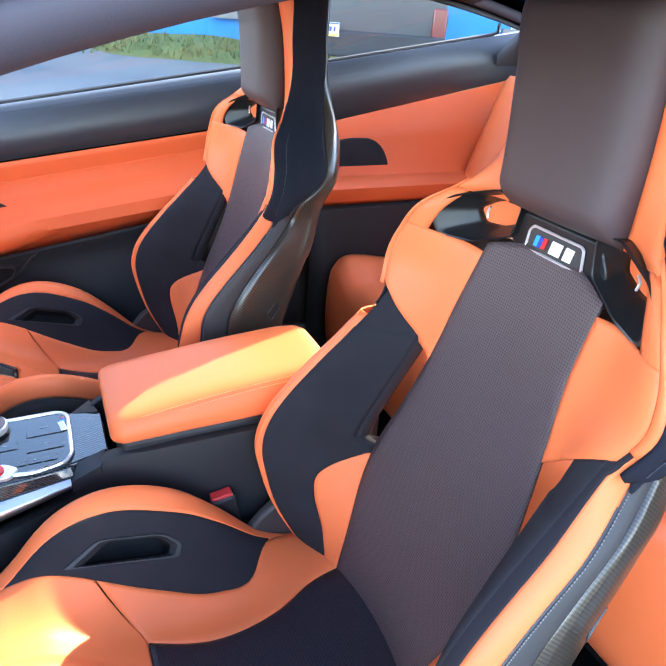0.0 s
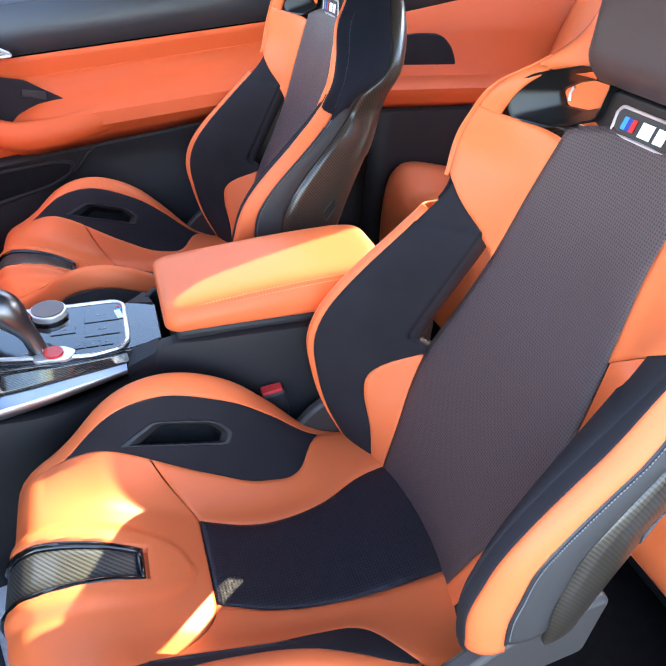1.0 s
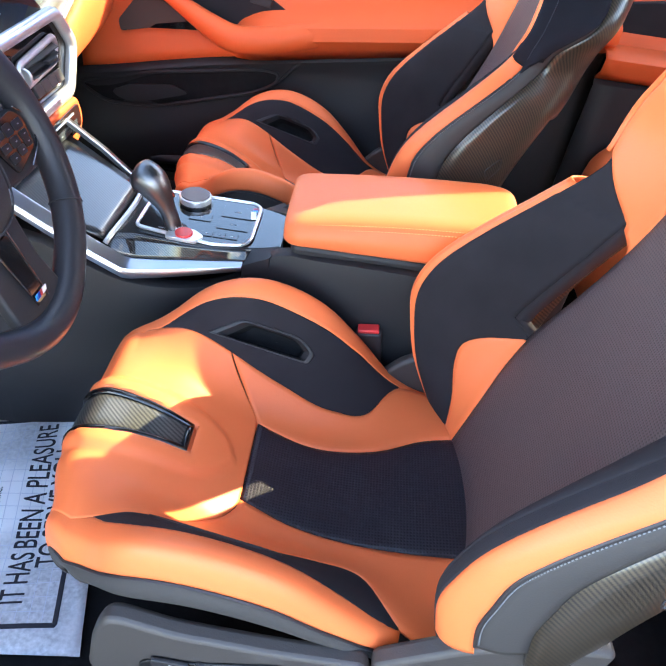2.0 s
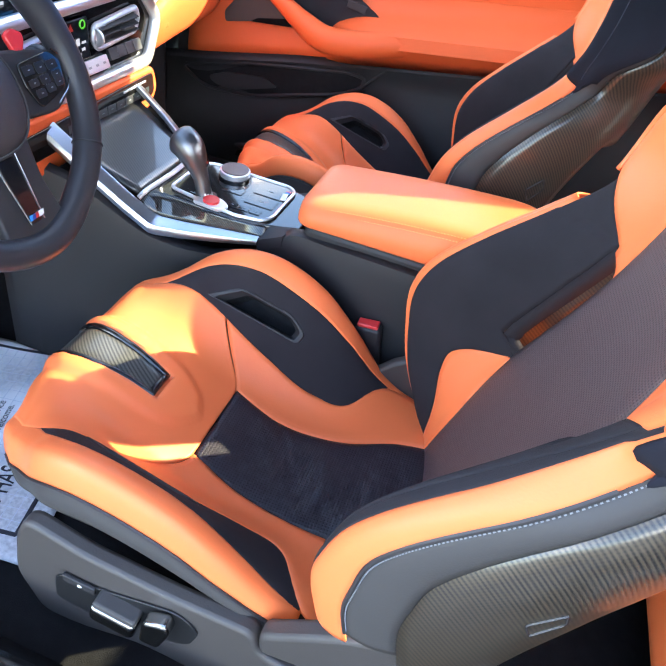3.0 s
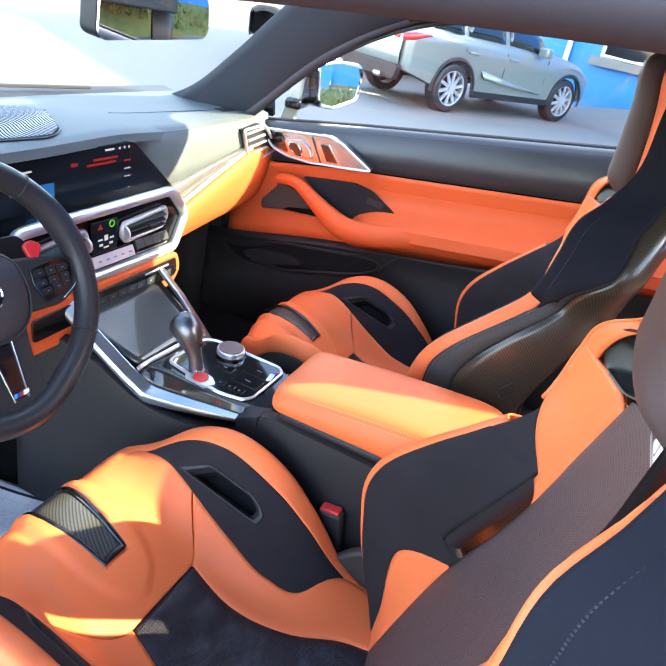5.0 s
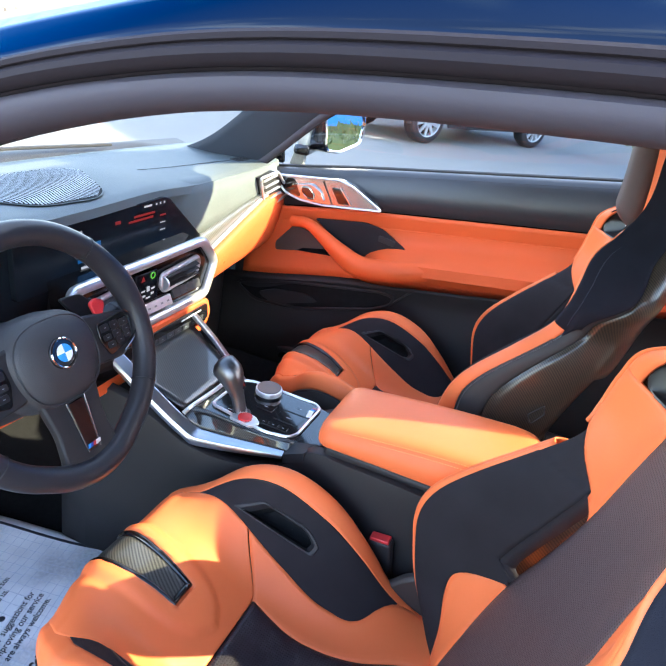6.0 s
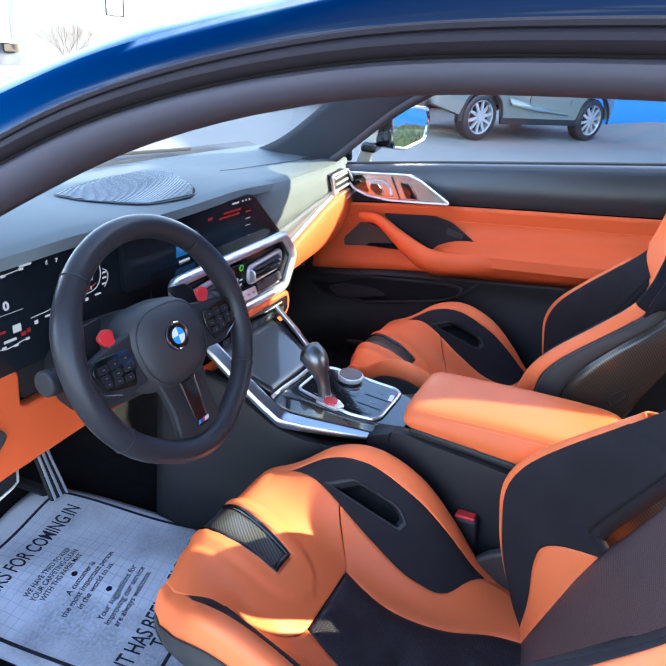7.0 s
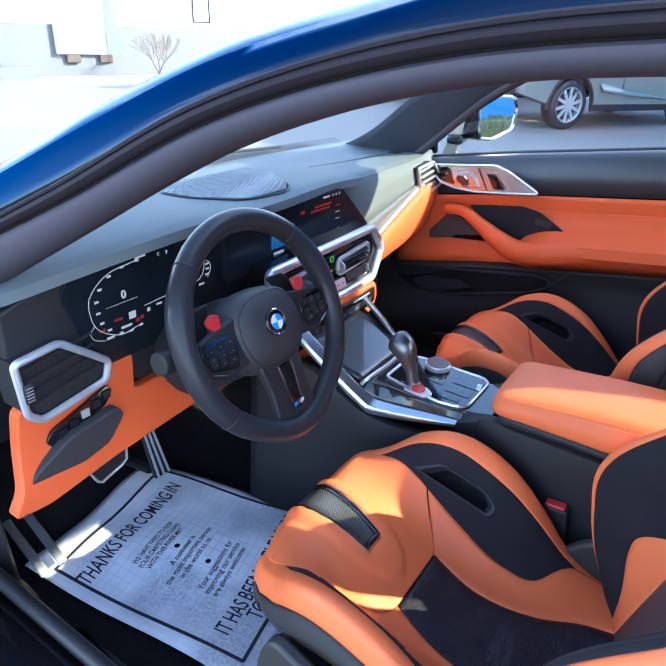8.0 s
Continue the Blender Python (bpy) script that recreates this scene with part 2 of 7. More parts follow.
def part(name, mesh, material, parent=None, label="", smooth=True, solid=0.0, bevel=0.0, side=-1.0):
    """Links a bmesh or mesh, given in world coordinates, as one object under a thing or part."""
    if isinstance(mesh, bmesh.types.BMesh):
        me = bpy.data.meshes.new(name)
        bmesh.ops.recalc_face_normals(mesh, faces=mesh.faces)
        mesh.to_mesh(me)
        mesh.free()
    else:
        me = mesh
    me.transform(Matrix.Translation(-origin(parent)))
    for f in me.polygons:
        f.use_smooth = smooth
    if smooth:
        me.set_sharp_from_angle(angle=radians(42))
    me.materials.append(material)
    ob = new(name, me)
    if parent is not None:
        ob.parent = parent
    if solid:
        md = ob.modifiers.new("thick", "SOLIDIFY")
        md.thickness, md.offset = solid, side
    if bevel:
        md = ob.modifiers.new("edge", "BEVEL")
        md.width, md.segments, md.limit_method, md.angle_limit = bevel, 3, "ANGLE", radians(35)
    if label:
        ob["label"] = label
    return ob


def sheet(rows, skip=None, loop=False):
    """A quad sheet from rows of points; skip(i, j) leaves a face out."""
    bm = bmesh.new()
    g = [[bm.verts.new(p) for p in r] for r in rows]
    for i in range(len(g) - 1):
        m = len(g[i])
        for j in range(m if loop else m - 1):
            if skip and skip(i, j):
                continue
            q = (g[i][j], g[i][(j + 1) % m], g[i + 1][(j + 1) % m], g[i + 1][j])
            try:
                bm.faces.new(q)
            except ValueError:
                pass
    return bm


def tube(pts, r, seg=10, closed=False, flat=1.0, caps=True):
    """A round bar along pts; r is a number or one for each point; flat squeezes its section."""
    pts = [Vector(p) for p in pts]
    n = len(pts)
    rows = []
    last = None
    for i, p in enumerate(pts):
        d = (pts[(i + 1) % n] - pts[i - 1]) if closed else (pts[min(i + 1, n - 1)] - pts[max(i - 1, 0)])
        d.normalize()
        ref = last if last is not None else (Vector((0, 0, 1)) if abs(d.z) < 0.9 else Vector((1, 0, 0)))
        a = (ref - d * ref.dot(d)).normalized()
        last = a
        b = d.cross(a)
        rr = r[i] if isinstance(r, (list, tuple)) else r
        rows.append([p + rr * (math.cos(k / seg * math.tau) * a * flat + math.sin(k / seg * math.tau) * b) for k in range(seg)])
    if closed:
        rows.append(rows[0])
    bm = sheet(rows, loop=True)
    if closed:
        bmesh.ops.remove_doubles(bm, verts=bm.verts, dist=1e-6)
    elif caps:
        bm.verts.ensure_lookup_table()
        bm.faces.new(bm.verts[:seg])
        bm.faces.new(bm.verts[-seg:])
    return bm


def prism(outline, axis, depth):
    """An outline of 3D points in one plane, drawn out by depth along axis."""
    bm = bmesh.new()
    ax = Vector(axis).normalized() * depth
    a = [bm.verts.new(Vector(p)) for p in outline]
    b = [bm.verts.new(Vector(p) + ax) for p in outline]
    bm.faces.new(a)
    bm.faces.new(b[::-1])
    for i in range(len(a)):
        j = (i + 1) % len(a)
        bm.faces.new((a[i], a[j], b[j], b[i]))
    return bm


def box(c, size, rot=(0, 0, 0)):
    bm = bmesh.new()
    bmesh.ops.create_cube(bm, size=1.0)
    m = pose(*c, *rot) @ Matrix.Diagonal((*size, 1))
    bm.transform(m)
    return bm


def disc(c, normal, r, depth, seg=32, r2=None):
    bm = bmesh.new()
    bmesh.ops.create_cone(bm, cap_ends=True, segments=seg, radius1=r, radius2=r if r2 is None else r2, depth=depth)
    q = Vector((0, 0, 1)).rotation_difference(Vector(normal))
    bm.transform(Matrix.Translation(Vector(c)) @ q.to_matrix().to_4x4())
    return bm


def rounded(pts, r, n=4):
    """An outline with its corners rounded."""
    out = []
    P = [Vector(p) for p in pts]
    for i, p in enumerate(P):
        a, b = P[i - 1] - p, P[(i + 1) % len(P)] - p
        k = min(r, a.length * 0.45, b.length * 0.45)
        s, e = p + a.normalized() * k, p + b.normalized() * k
        for j in range(n + 1):
            u = j / n
            out.append((1 - u) ** 2 * s + 2 * u * (1 - u) * p + u * u * e)
    return out


def lettering(name, body, m, size, material, parent=None, label="", depth=0.0004, bold=0.0):
    """Built-in-font letters turned into a mesh, laid at the pose m (x along the line, y up)."""
    c = bpy.data.curves.new(name, "FONT")
    c.body, c.size, c.extrude, c.align_x, c.align_y = body, size, depth, "CENTER", "CENTER"
    c.offset = bold
    tmp = bpy.data.objects.new("tmp", c)
    scene.collection.objects.link(tmp)
    me = bpy.data.meshes.new_from_object(tmp.evaluated_get(bpy.context.evaluated_depsgraph_get()))
    bpy.data.objects.remove(tmp)
    me.transform(m)
    return part(name, me, material, parent, label, smooth=False)


def axes(o, x, y):
    """A pose at o with the given x and y directions."""
    x = Vector(x).normalized()
    y = (Vector(y) - x * x.dot(Vector(y))).normalized()
    z = x.cross(y)
    m = Matrix((x, y, z)).transposed().to_4x4()
    m.translation = o
    return m


def smooth01(t):
    t = max(0.0, min(1.0, t))
    return t * t * (3 - 2 * t)


# ---- bucket seat ----
def bucket_seat(label):
    seat = thing("bucket_seat", (-0.25, 0, 0.2), label, "car seat", "front seats")
    lean = lambda z: 0.017 - 0.009 * smooth01((z - 0.9) / 0.14)
    V = lambda x, y, z: Vector((x, y + lean(z), z))
    # cushion
    zc = fn((-0.57, 0.548), (-0.53, 0.556), (-0.47, 0.545), (-0.418, 0.518), (-0.35, 0.482), (-0.28, 0.464), (-0.15, 0.462), (-0.03, 0.48))
    zk = fn((-0.57, 0.545), (-0.53, 0.562), (-0.495, 0.582), (-0.45, 0.618), (-0.40, 0.638), (-0.35, 0.638), (-0.275, 0.606), (-0.22, 0.558), (-0.158, 0.497), (-0.10, 0.472), (-0.03, 0.47))
    yk_far = fn((-0.57, 0.158), (-0.52, 0.172), (-0.45, 0.203), (-0.38, 0.214), (-0.2, 0.214), (-0.13, 0.2), (-0.03, 0.196))
    yk_near = fn((-0.57, 0.158), (-0.52, 0.172), (-0.45, 0.203), (-0.38, 0.214), (-0.27, 0.212), (-0.2, 0.204), (-0.165, 0.196), (-0.135, 0.186), (-0.03, 0.18))
    yk = lambda x, sg: yk_far(x) if sg > 0 else yk_near(x)
    b1_far = fn((-0.40, 0.086), (-0.352, 0.081), (-0.26, 0.065), (-0.17, 0.076), (-0.10, 0.102), (-0.03, 0.108))
    b1_near = fn((-0.40, 0.046), (-0.345, 0.05), (-0.28, 0.067), (-0.20, 0.079), (-0.12, 0.084), (-0.03, 0.088))
    b1 = lambda x, sg: b1_far(x) if sg > 0 else b1_near(x)
    b2 = fn((-0.57, 0.15), (-0.506, 0.155), (-0.45, 0.149), (-0.39, 0.140), (-0.32, 0.132), (-0.24, 0.124), (-0.185, 0.135), (-0.16, 0.17), (-0.14, 0.19), (-0.03, 0.19))
    b3 = fn((-0.57, 0.15), (-0.506, 0.155), (-0.48, 0.168), (-0.44, 0.182), (-0.38, 0.189), (-0.3, 0.190), (-0.2, 0.192), (-0.14, 0.191), (-0.03, 0.191))

    def cz(x, y):
        d = zk(x) - zc(x)
        return zc(x) + d * smooth01((abs(y) - 0.075) / (yk(x, y) - 0.075)) ** 1.25

    def S(x, y):
        """The cushion's upper surface; at the front it rolls over the edge and down."""
        F = -0.532
        tuck = 0.02 * smooth01((-y - 0.07) / 0.08)
        if x >= F:
            return V(x + tuck * smooth01((-0.38 - x) / 0.14), y, cz(x, y))
        s = F - x
        z0 = cz(F, y)
        R = 0.035
        if s < R * 1.57:
            a = s / R
            return V(F + tuck - R * math.sin(a), y * (1 - 0.1 * math.sin(a)), z0 - R * (1 - math.cos(a)))
        q = s - R * 1.57
        return V(F + tuck - R + q * 0.25, y * 0.9, z0 - R - q)

    def xf(y):
        return -0.349 - 0.06 * smooth01((y - 0.08) / 0.08 if y > 0 else (-y - 0.05) / 0.1)

    wu = fn((-0.60, 0.068), (-0.48, 0.062), (-0.42, 0.055), (-0.395, 0.044), (-0.378, 0.028), (-0.366, 0.001))

    def roll(x, y):
        """Height of the horseshoe roll round the carbon plate."""
        if x > -0.366:
            return 0.0
        well = 1.0 if x > -0.415 else smooth01((abs(y) - 0.019 - 0.023 * min(1.0, (-0.425 - x) / 0.2)) / 0.007)
        return 0.009 * well * smooth01((1 - abs(y) / wu(max(x, -0.60))) / 0.3) * (1 - smooth01((-0.60 - x) / 0.05))

    def puff(u, v, h):
        """A pad's height above its seams."""
        return h * (1 - (2 * u - 1) ** 8) * (1 - (2 * v - 1) ** 8)

    def panel(name, f, nu, nv, mat, lab="", h=0.003, skip=None, solid=0.004):
        rows = []
        for i in range(nu):
            u = i / (nu - 1)
            rows.append([f(u, j / (nv - 1)) + Vector((0, 0, puff(u, j / (nv - 1), h))) for j in range(nv)])
        return part(name, sheet(rows, skip), mat, seat, lab, solid=solid, side=0.0)

    def fpan(u, v):
        y = -1 + 2 * v
        yy = y * 0.1415
        x = xf(yy) + (-0.66 - xf(yy)) * u
        return S(x, y * b2(max(x, -0.57))) + Vector((-0.3, 0, 1)) * roll(x, y * b2(max(x, -0.57)))
    panel("cushion_front", fpan, 96, 84, ORANGE, "orange leather thigh pad", 0.004)
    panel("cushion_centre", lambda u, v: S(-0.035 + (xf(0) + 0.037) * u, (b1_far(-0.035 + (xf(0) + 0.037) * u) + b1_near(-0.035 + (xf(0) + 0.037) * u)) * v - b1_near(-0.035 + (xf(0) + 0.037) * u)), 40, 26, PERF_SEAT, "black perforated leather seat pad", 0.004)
    for sg in (1, -1):
        def mid(u, v, sg=sg):
            x0 = -0.035
            yb = b1(x0 + (xf(sg * 0.12) - x0) * u, sg) * (1 - v) + b2(x0 + (xf(sg * 0.12) - x0) * u) * v
            x = x0 + (xf(sg * yb) - x0) * u
            return S(x, sg * (b1(x, sg) * (1 - v) + b2(x) * v))
        panel("cushion_side_pad", mid, 40, 12, ORANGE, "", 0.003)

        def alc(u, v, sg=sg):
            x = -0.142 + (-0.504 + 0.142) * u
            return S(x, sg * (b2(x) * (1 - v) + b3(x) * v))
        tip = rounded([Vector((u, v, 0)) for u, v in ((0.745, 0.22), (0.655, 0.56), (0.47, 0.65), (0.425, 0.58), (0.44, 0.46))], 0.03, 6)
        mid_p = sum(tip, Vector()) / len(tip)

        def hole(i, j):
            c = Vector(((i + 0.5) / 91, (j + 0.5) / 29, 0))
            big = [mid_p + (p - mid_p) * 1.27 for p in tip]
            turn = [(big[k] - big[k - 1]).cross(c - big[k - 1]).z for k in range(len(big))]
            return all(t > 0 for t in turn) or all(t < 0 for t in turn)
        panel("bolster_inner_panel", alc, 92, 30, ALCANTARA, "black suede bolster panel", 0.001, hole)
        # grip opening in the bolster
        nrm = Vector((0.0, -0.72 * sg, 0.69))
        def loop(k, h, sg=sg):
            return [alc(*(mid_p + (p - mid_p) * k).to_2d(), sg) + nrm * h for p in tip]
        bz = part("bolster_grip_bezel", sheet([loop(1.40, 0.0005), loop(1.34, 0.0045), loop(1.2, 0.0045), loop(1.0, -0.006)], loop=True), PLASTIC, seat, "black plastic grip opening")
        part("grip_pocket", sheet([loop(1.0, -0.006), loop(0.97, -0.014), loop(0.9, -0.03), loop(0.45, -0.034), loop(0.02, -0.034)], loop=True), CARPET, bz)

        xe = -0.03 if sg > 0 else -0.14
        drop = lambda x, sg=sg: 0.035 if sg > 0 else 0.035 - 0.012 * smooth01((x + 0.26) / 0.1)

        def band(u, v, sg=sg):
            x = xe + ((-0.66 if sg > 0 else -0.605) - xe) * u
            if v <= 0.4:
                w = v / 0.4
                return S(x, sg * (b3(max(x, -0.57)) * (1 - w) + yk(max(x, -0.57), sg) * w))
            a = (v - 0.4) / 0.6 * math.pi * 0.5
            p = S(x, sg * yk(max(x, -0.57), sg))
            return p + Vector((0, sg * 0.013 * math.sin(a), -drop(x) * (1 - math.cos(a))))
        panel("bolster_crest", band, 52, 16, ORANGE, "orange leather bolster edge", 0.0)

        def low(u, v, sg=sg):
            x = xe + ((-0.645 if sg > 0 else -0.595) - xe) * u
            p = S(x, sg * yk(max(x, -0.57), sg))
            q = p.z - drop(x)
            return Vector((p.x + 0.01 * v, p.y + sg * (0.013 + 0.004 * math.sin(v * 3.14)), q - (0.05 if sg > 0 else 0.044 - 0.018 * smooth01((x + 0.3) / 0.14)) * v))
        panel("cushion_side", low, 44, 8, GREY, "dark grey leather cushion side", 0.0)
        pip = [low(u, 0.02) + Vector((0, sg * 0.003, 0)) for u in lin(0.02, 0.9, 50)]
        part("piping", tube(pip, 0.0022, 6), RUBBER, seat)
        # carbon shell edge under the cushion and its trim base
        part("cushion_shell", sheet([[low(u, 1.0) + Vector((0, sg * (0.002 - 0.02 * k), -0.045 * k)) for u in lin(0.03, 0.95, 30)] for k in lin(0, 1, 5)]), CARBON, seat, "gloss carbon cushion shell", solid=0.004)
        # trim base: the outer one carries the switches
        if sg > 0:
            base_o = [(-0.555, 0.40), (-0.53, 0.475), (-0.48, 0.488), (-0.34, 0.483), (-0.185, 0.455), (-0.06, 0.43), (0.06, 0.40), (0.07, 0.30), (-0.2, 0.26), (-0.45, 0.26), (-0.54, 0.31)]
        else:
            base_o = [(-0.485, 0.40), (-0.468, 0.49), (-0.448, 0.533), (-0.38, 0.508), (-0.276, 0.497), (-0.174, 0.496), (-0.168, 0.455), (-0.06, 0.43), (0.06, 0.40), (0.07, 0.30), (-0.2, 0.31), (-0.267, 0.337), (-0.32, 0.34), (-0.402, 0.316), (-0.46, 0.314)]
        b = part("seat_base_cover", prism(rounded([(x, sg * (0.197 if sg > 0 else 0.215) + 0.015, z) for x, z in base_o], 0.02), (0, sg, 0), 0.022), BASEGREY, seat, "grey plastic seat base cover", bevel=0.006)
        if sg < 0:
            yo = -0.222
            part("switch_panel", prism(rounded([(x, yo, z) for x, z in ((-0.42, 0.445), (-0.428, 0.381), (-0.376, 0.377), (-0.25, 0.405), (-0.235, 0.452), (-0.262, 0.478), (-0.358, 0.453))], 0.016), (0, sg, 0), 0.003), SATIN, b, "satin black switch panel", bevel=0.001)
            knob = part("seat_switch", box((-0.336, yo - 0.012, 0.428), (0.058, 0.022, 0.034), (0, 10, 0)), DARKMETAL, b, "silver seat adjuster switch", bevel=0.007)
            part("switch_top", box((-0.332, yo - 0.010, 0.447), (0.054, 0.022, 0.012), (0, 10, 0)), GREY, knob, bevel=0.004)
            part("seat_switch", prism(rounded([(x, yo - 0.003, z) for x, z in ((-0.303, 0.412), (-0.296, 0.462), (-0.268, 0.476), (-0.262, 0.46), (-0.278, 0.412))], 0.007), (0, sg, 0), 0.018), DARKMETAL, b, "silver backrest switch", bevel=0.004)
            key = part("memory_key", box((-0.386, yo - 0.004, 0.449), (0.042, 0.005, 0.014), (0, 6, 0)), PLASTIC, b, bevel=0.0015)
            part("key_mark", disc((-0.384, yo - 0.007, 0.449), (0, -1, 0), 0.0028, 0.0006, 12), WHITE, key)
            part("recliner_link", prism(rounded([(x, -0.197, z) for x, z in ((-0.171, 0.496), (-0.093, 0.561), (-0.03, 0.595), (0.05, 0.60), (0.05, 0.49), (-0.167, 0.46))], 0.01), (0, sg, 0), 0.024), BASEGREY, seat, "grey plastic recliner cover", bevel=0.006)
        else:
            part("recliner_link", prism(rounded([(x, 0.222, z) for x, z in ((-0.175, 0.49), (-0.145, 0.526), (-0.122, 0.542), (-0.105, 0.535), (-0.04, 0.47), (-0.06, 0.42), (-0.15, 0.43))], 0.01), (0, sg, 0), 0.02), BASEGREY, seat, "grey plastic recliner cover", bevel=0.006)
    # gloss carbon grip plate at the front edge
    def grip(u, v, off):
        x = -0.425 + (-0.625 + 0.425) * u
        y = (2 * v - 1) * (0.019 + 0.023 * u)
        p = S(x, y)
        n = Vector((-0.25, 0, 1)).lerp(Vector((-1, 0, 0.2)), smooth01((u - 0.6) / 0.35)).normalized()
        return p + n * (off - 0.004 * (abs(2 * v - 1) ** 6))
    gp = part("carbon_grip_plate", sheet([[grip(u, v, 0.0095) for v in lin(0, 1, 9)] for u in lin(0, 1, 26)]), CARBON_BOLD, seat, "gloss carbon plate in the front edge", solid=0.008)
    rim = [grip(0, v, 0.0115) for v in lin(0, 1, 6)] + [grip(u, 1, 0.012) for u in lin(0.05, 1, 20)]
    rim = [grip(u, 0, 0.012) for u in lin(1, 0.05, 20)] + rim
    part("plate_rim", tube(rim, 0.0052, 10), GLOSS, gp)
    # backrest
    xc = fn((0.46, -0.062), (0.55, -0.035), (0.67, 0.008), (0.75, 0.036), (0.83, 0.06), (0.92, 0.08), (1.0, 0.098), (1.06, 0.112), (1.10, 0.114), (1.2, 0.106), (1.26, 0.096), (1.30, 0.102))
    xb = fn((0.46, -0.085), (0.54, -0.125), (0.6, -0.143), (0.665, -0.152), (0.715, -0.135), (0.78, -0.082), (0.842, -0.022), (0.895, 0.026), (0.93, 0.04), (0.98, 0.048), (1.03, 0.058), (1.06, 0.085), (1.1, 0.112), (1.2, 0.118), (1.30, 0.12))
    yb = fn((0.46, 0.205), (0.6, 0.22), (0.75, 0.222), (0.84, 0.213), (0.9, 0.210), (0.945, 0.222), (1.0, 0.205), (1.035, 0.182), (1.06, 0.153), (1.085, 0.13), (1.11, 0.118), (1.15, 0.114), (1.2, 0.112), (1.26, 0.108), (1.29, 0.096), (1.30, 0.085))
    w = fn((0.46, 0.104), (0.55, 0.12), (0.62, 0.139), (0.67, 0.143), (0.75, 0.128), (0.826, 0.114), (0.92, 0.1), (1.0, 0.092), (1.06, 0.085), (1.2, 0.086), (1.27, 0.082), (1.30, 0.07))

    def Bk(z, t, sg):
        """From the pad's edge (t = 0) out and forward to the bolster's crest (t = 1)."""
        y = w(z) + (yb(z) + (-0.002 * smooth01((0.88 - z) / 0.2) if sg < 0 else 0.0) - w(z)) * t
        x = xc(z) + (xb(z) + (0.018 * smooth01((0.78 - z) / 0.1) if sg < 0 else 0.0) - xc(z)) * smooth01(t) ** (1.0 if z < 0.85 else 1.3)
        return V(x, sg * y, z)

    def pad(z, v, off=0.0):
        return V(xc(z) - off + 0.012 * (1 - abs(v) ** 2) * (1 if z < 1.06 else -0.4), v * w(z), z)

    def bpanel(name, f, nu, nv, mat, lab="", h=0.003, skip=None):
        rows = [[f(i / (nu - 1), j / (nv - 1)) - Vector((puff(i / (nu - 1), j / (nv - 1), h), 0, 0)) for j in range(nv)] for i in range(nu)]
        return part(name, sheet(rows, skip), mat, seat, lab, solid=0.004, side=0.0)
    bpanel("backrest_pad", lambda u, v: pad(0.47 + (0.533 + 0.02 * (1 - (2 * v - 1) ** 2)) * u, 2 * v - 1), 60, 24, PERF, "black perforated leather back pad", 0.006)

    def hp(u, v):
        v = 2 * v - 1
        full = math.sin(min(1.0, u / 0.14) * math.pi / 2) * (1 - v ** 8) ** 0.5
        return pad(1.056 + 0.241 * u, v) - Vector(((0.034 - 0.012 * u) * full * (1 - smooth01((u - 0.85) / 0.15)), 0, 0))
    bpanel("headrest_pad", hp, 44, 30, HEADLEATHER, "black leather headrest pad", 0.008)
    T = fn((0.47, 0.28), (0.52, 0.36), (0.58, 0.46), (0.615, 0.44), (0.635, 0.32), (0.648, 0.16), (0.658, 0.0))
    zbd = lambda q: 0.826 + 0.085 * q

    def Tl(z, sg):
        return T(z) if z < 0.658 else (0.27 if sg > 0 else 0.6) * smooth01((z - 0.658) / 0.02)
    for sg in (1, -1):
        bpanel("back_side_pad", lambda u, v: Bk(0.47 + 0.187 * u, T(0.47 + 0.187 * u) * v, sg), 26, 9, ORANGE, "", 0.004)

        tw = 0.87 if sg > 0 else 0.935

        def wing(u, q):
            z = 0.47 + u * (zbd(q) - 0.47)
            for _ in range(4):
                z = 0.47 + u * (zbd((Tl(z, sg) + (tw - Tl(z, sg)) * q) / 0.98) - 0.47)
            return Bk(z, Tl(z, sg) + (tw - Tl(z, sg)) * q, sg)
        bpanel("back_bolster_panel", wing, 110, 20, ALCANTARA, "black suede side bolster", 0.002)

        def shoulder(u, q):
            z = zbd(q) + u * (0.99 + 0.01 * q - zbd(q))
            return Bk(z, 0.98 * q, sg)
        bpanel("shoulder_pad", shoulder, 24, 18, ORANGE, "orange leather shoulder pad", 0.003)

        def upper(u, q):
            z = 1.056 + u * (1.30 - 1.056)
            return Bk(z, q, sg)
        bpanel("headrest_side", upper, 24, 9, ORANGE, "orange leather headrest side", 0.002)
        bpanel("shoulder_edge", lambda u, q: Bk(0.988 + 0.07 * u, 0.70 + 0.28 * q, sg), 10, 6, ORANGE, "", 0.0)
        # crest strip round the outside edge, then leather side, then carbon shell
        def crest(z, a):
            p = Bk(z, 0.95 if z < 0.9 else 0.98, sg)
            k = smooth01((1.1 - z) / 0.15)
            e = 0.034 - 0.019 * smooth01((z - 0.84) / 0.12)
            wide = 0.014
            if sg < 0:
                low = smooth01((0.9 - z) / 0.08)
                e -= 0.010 * low * smooth01((z - 0.66) / 0.08)
                wide += 0.017 * low
            return p + Vector((-0.005 * math.sin(a * 3.14) + e * a * a, sg * wide * k * math.sin(a * 1.57), 0))
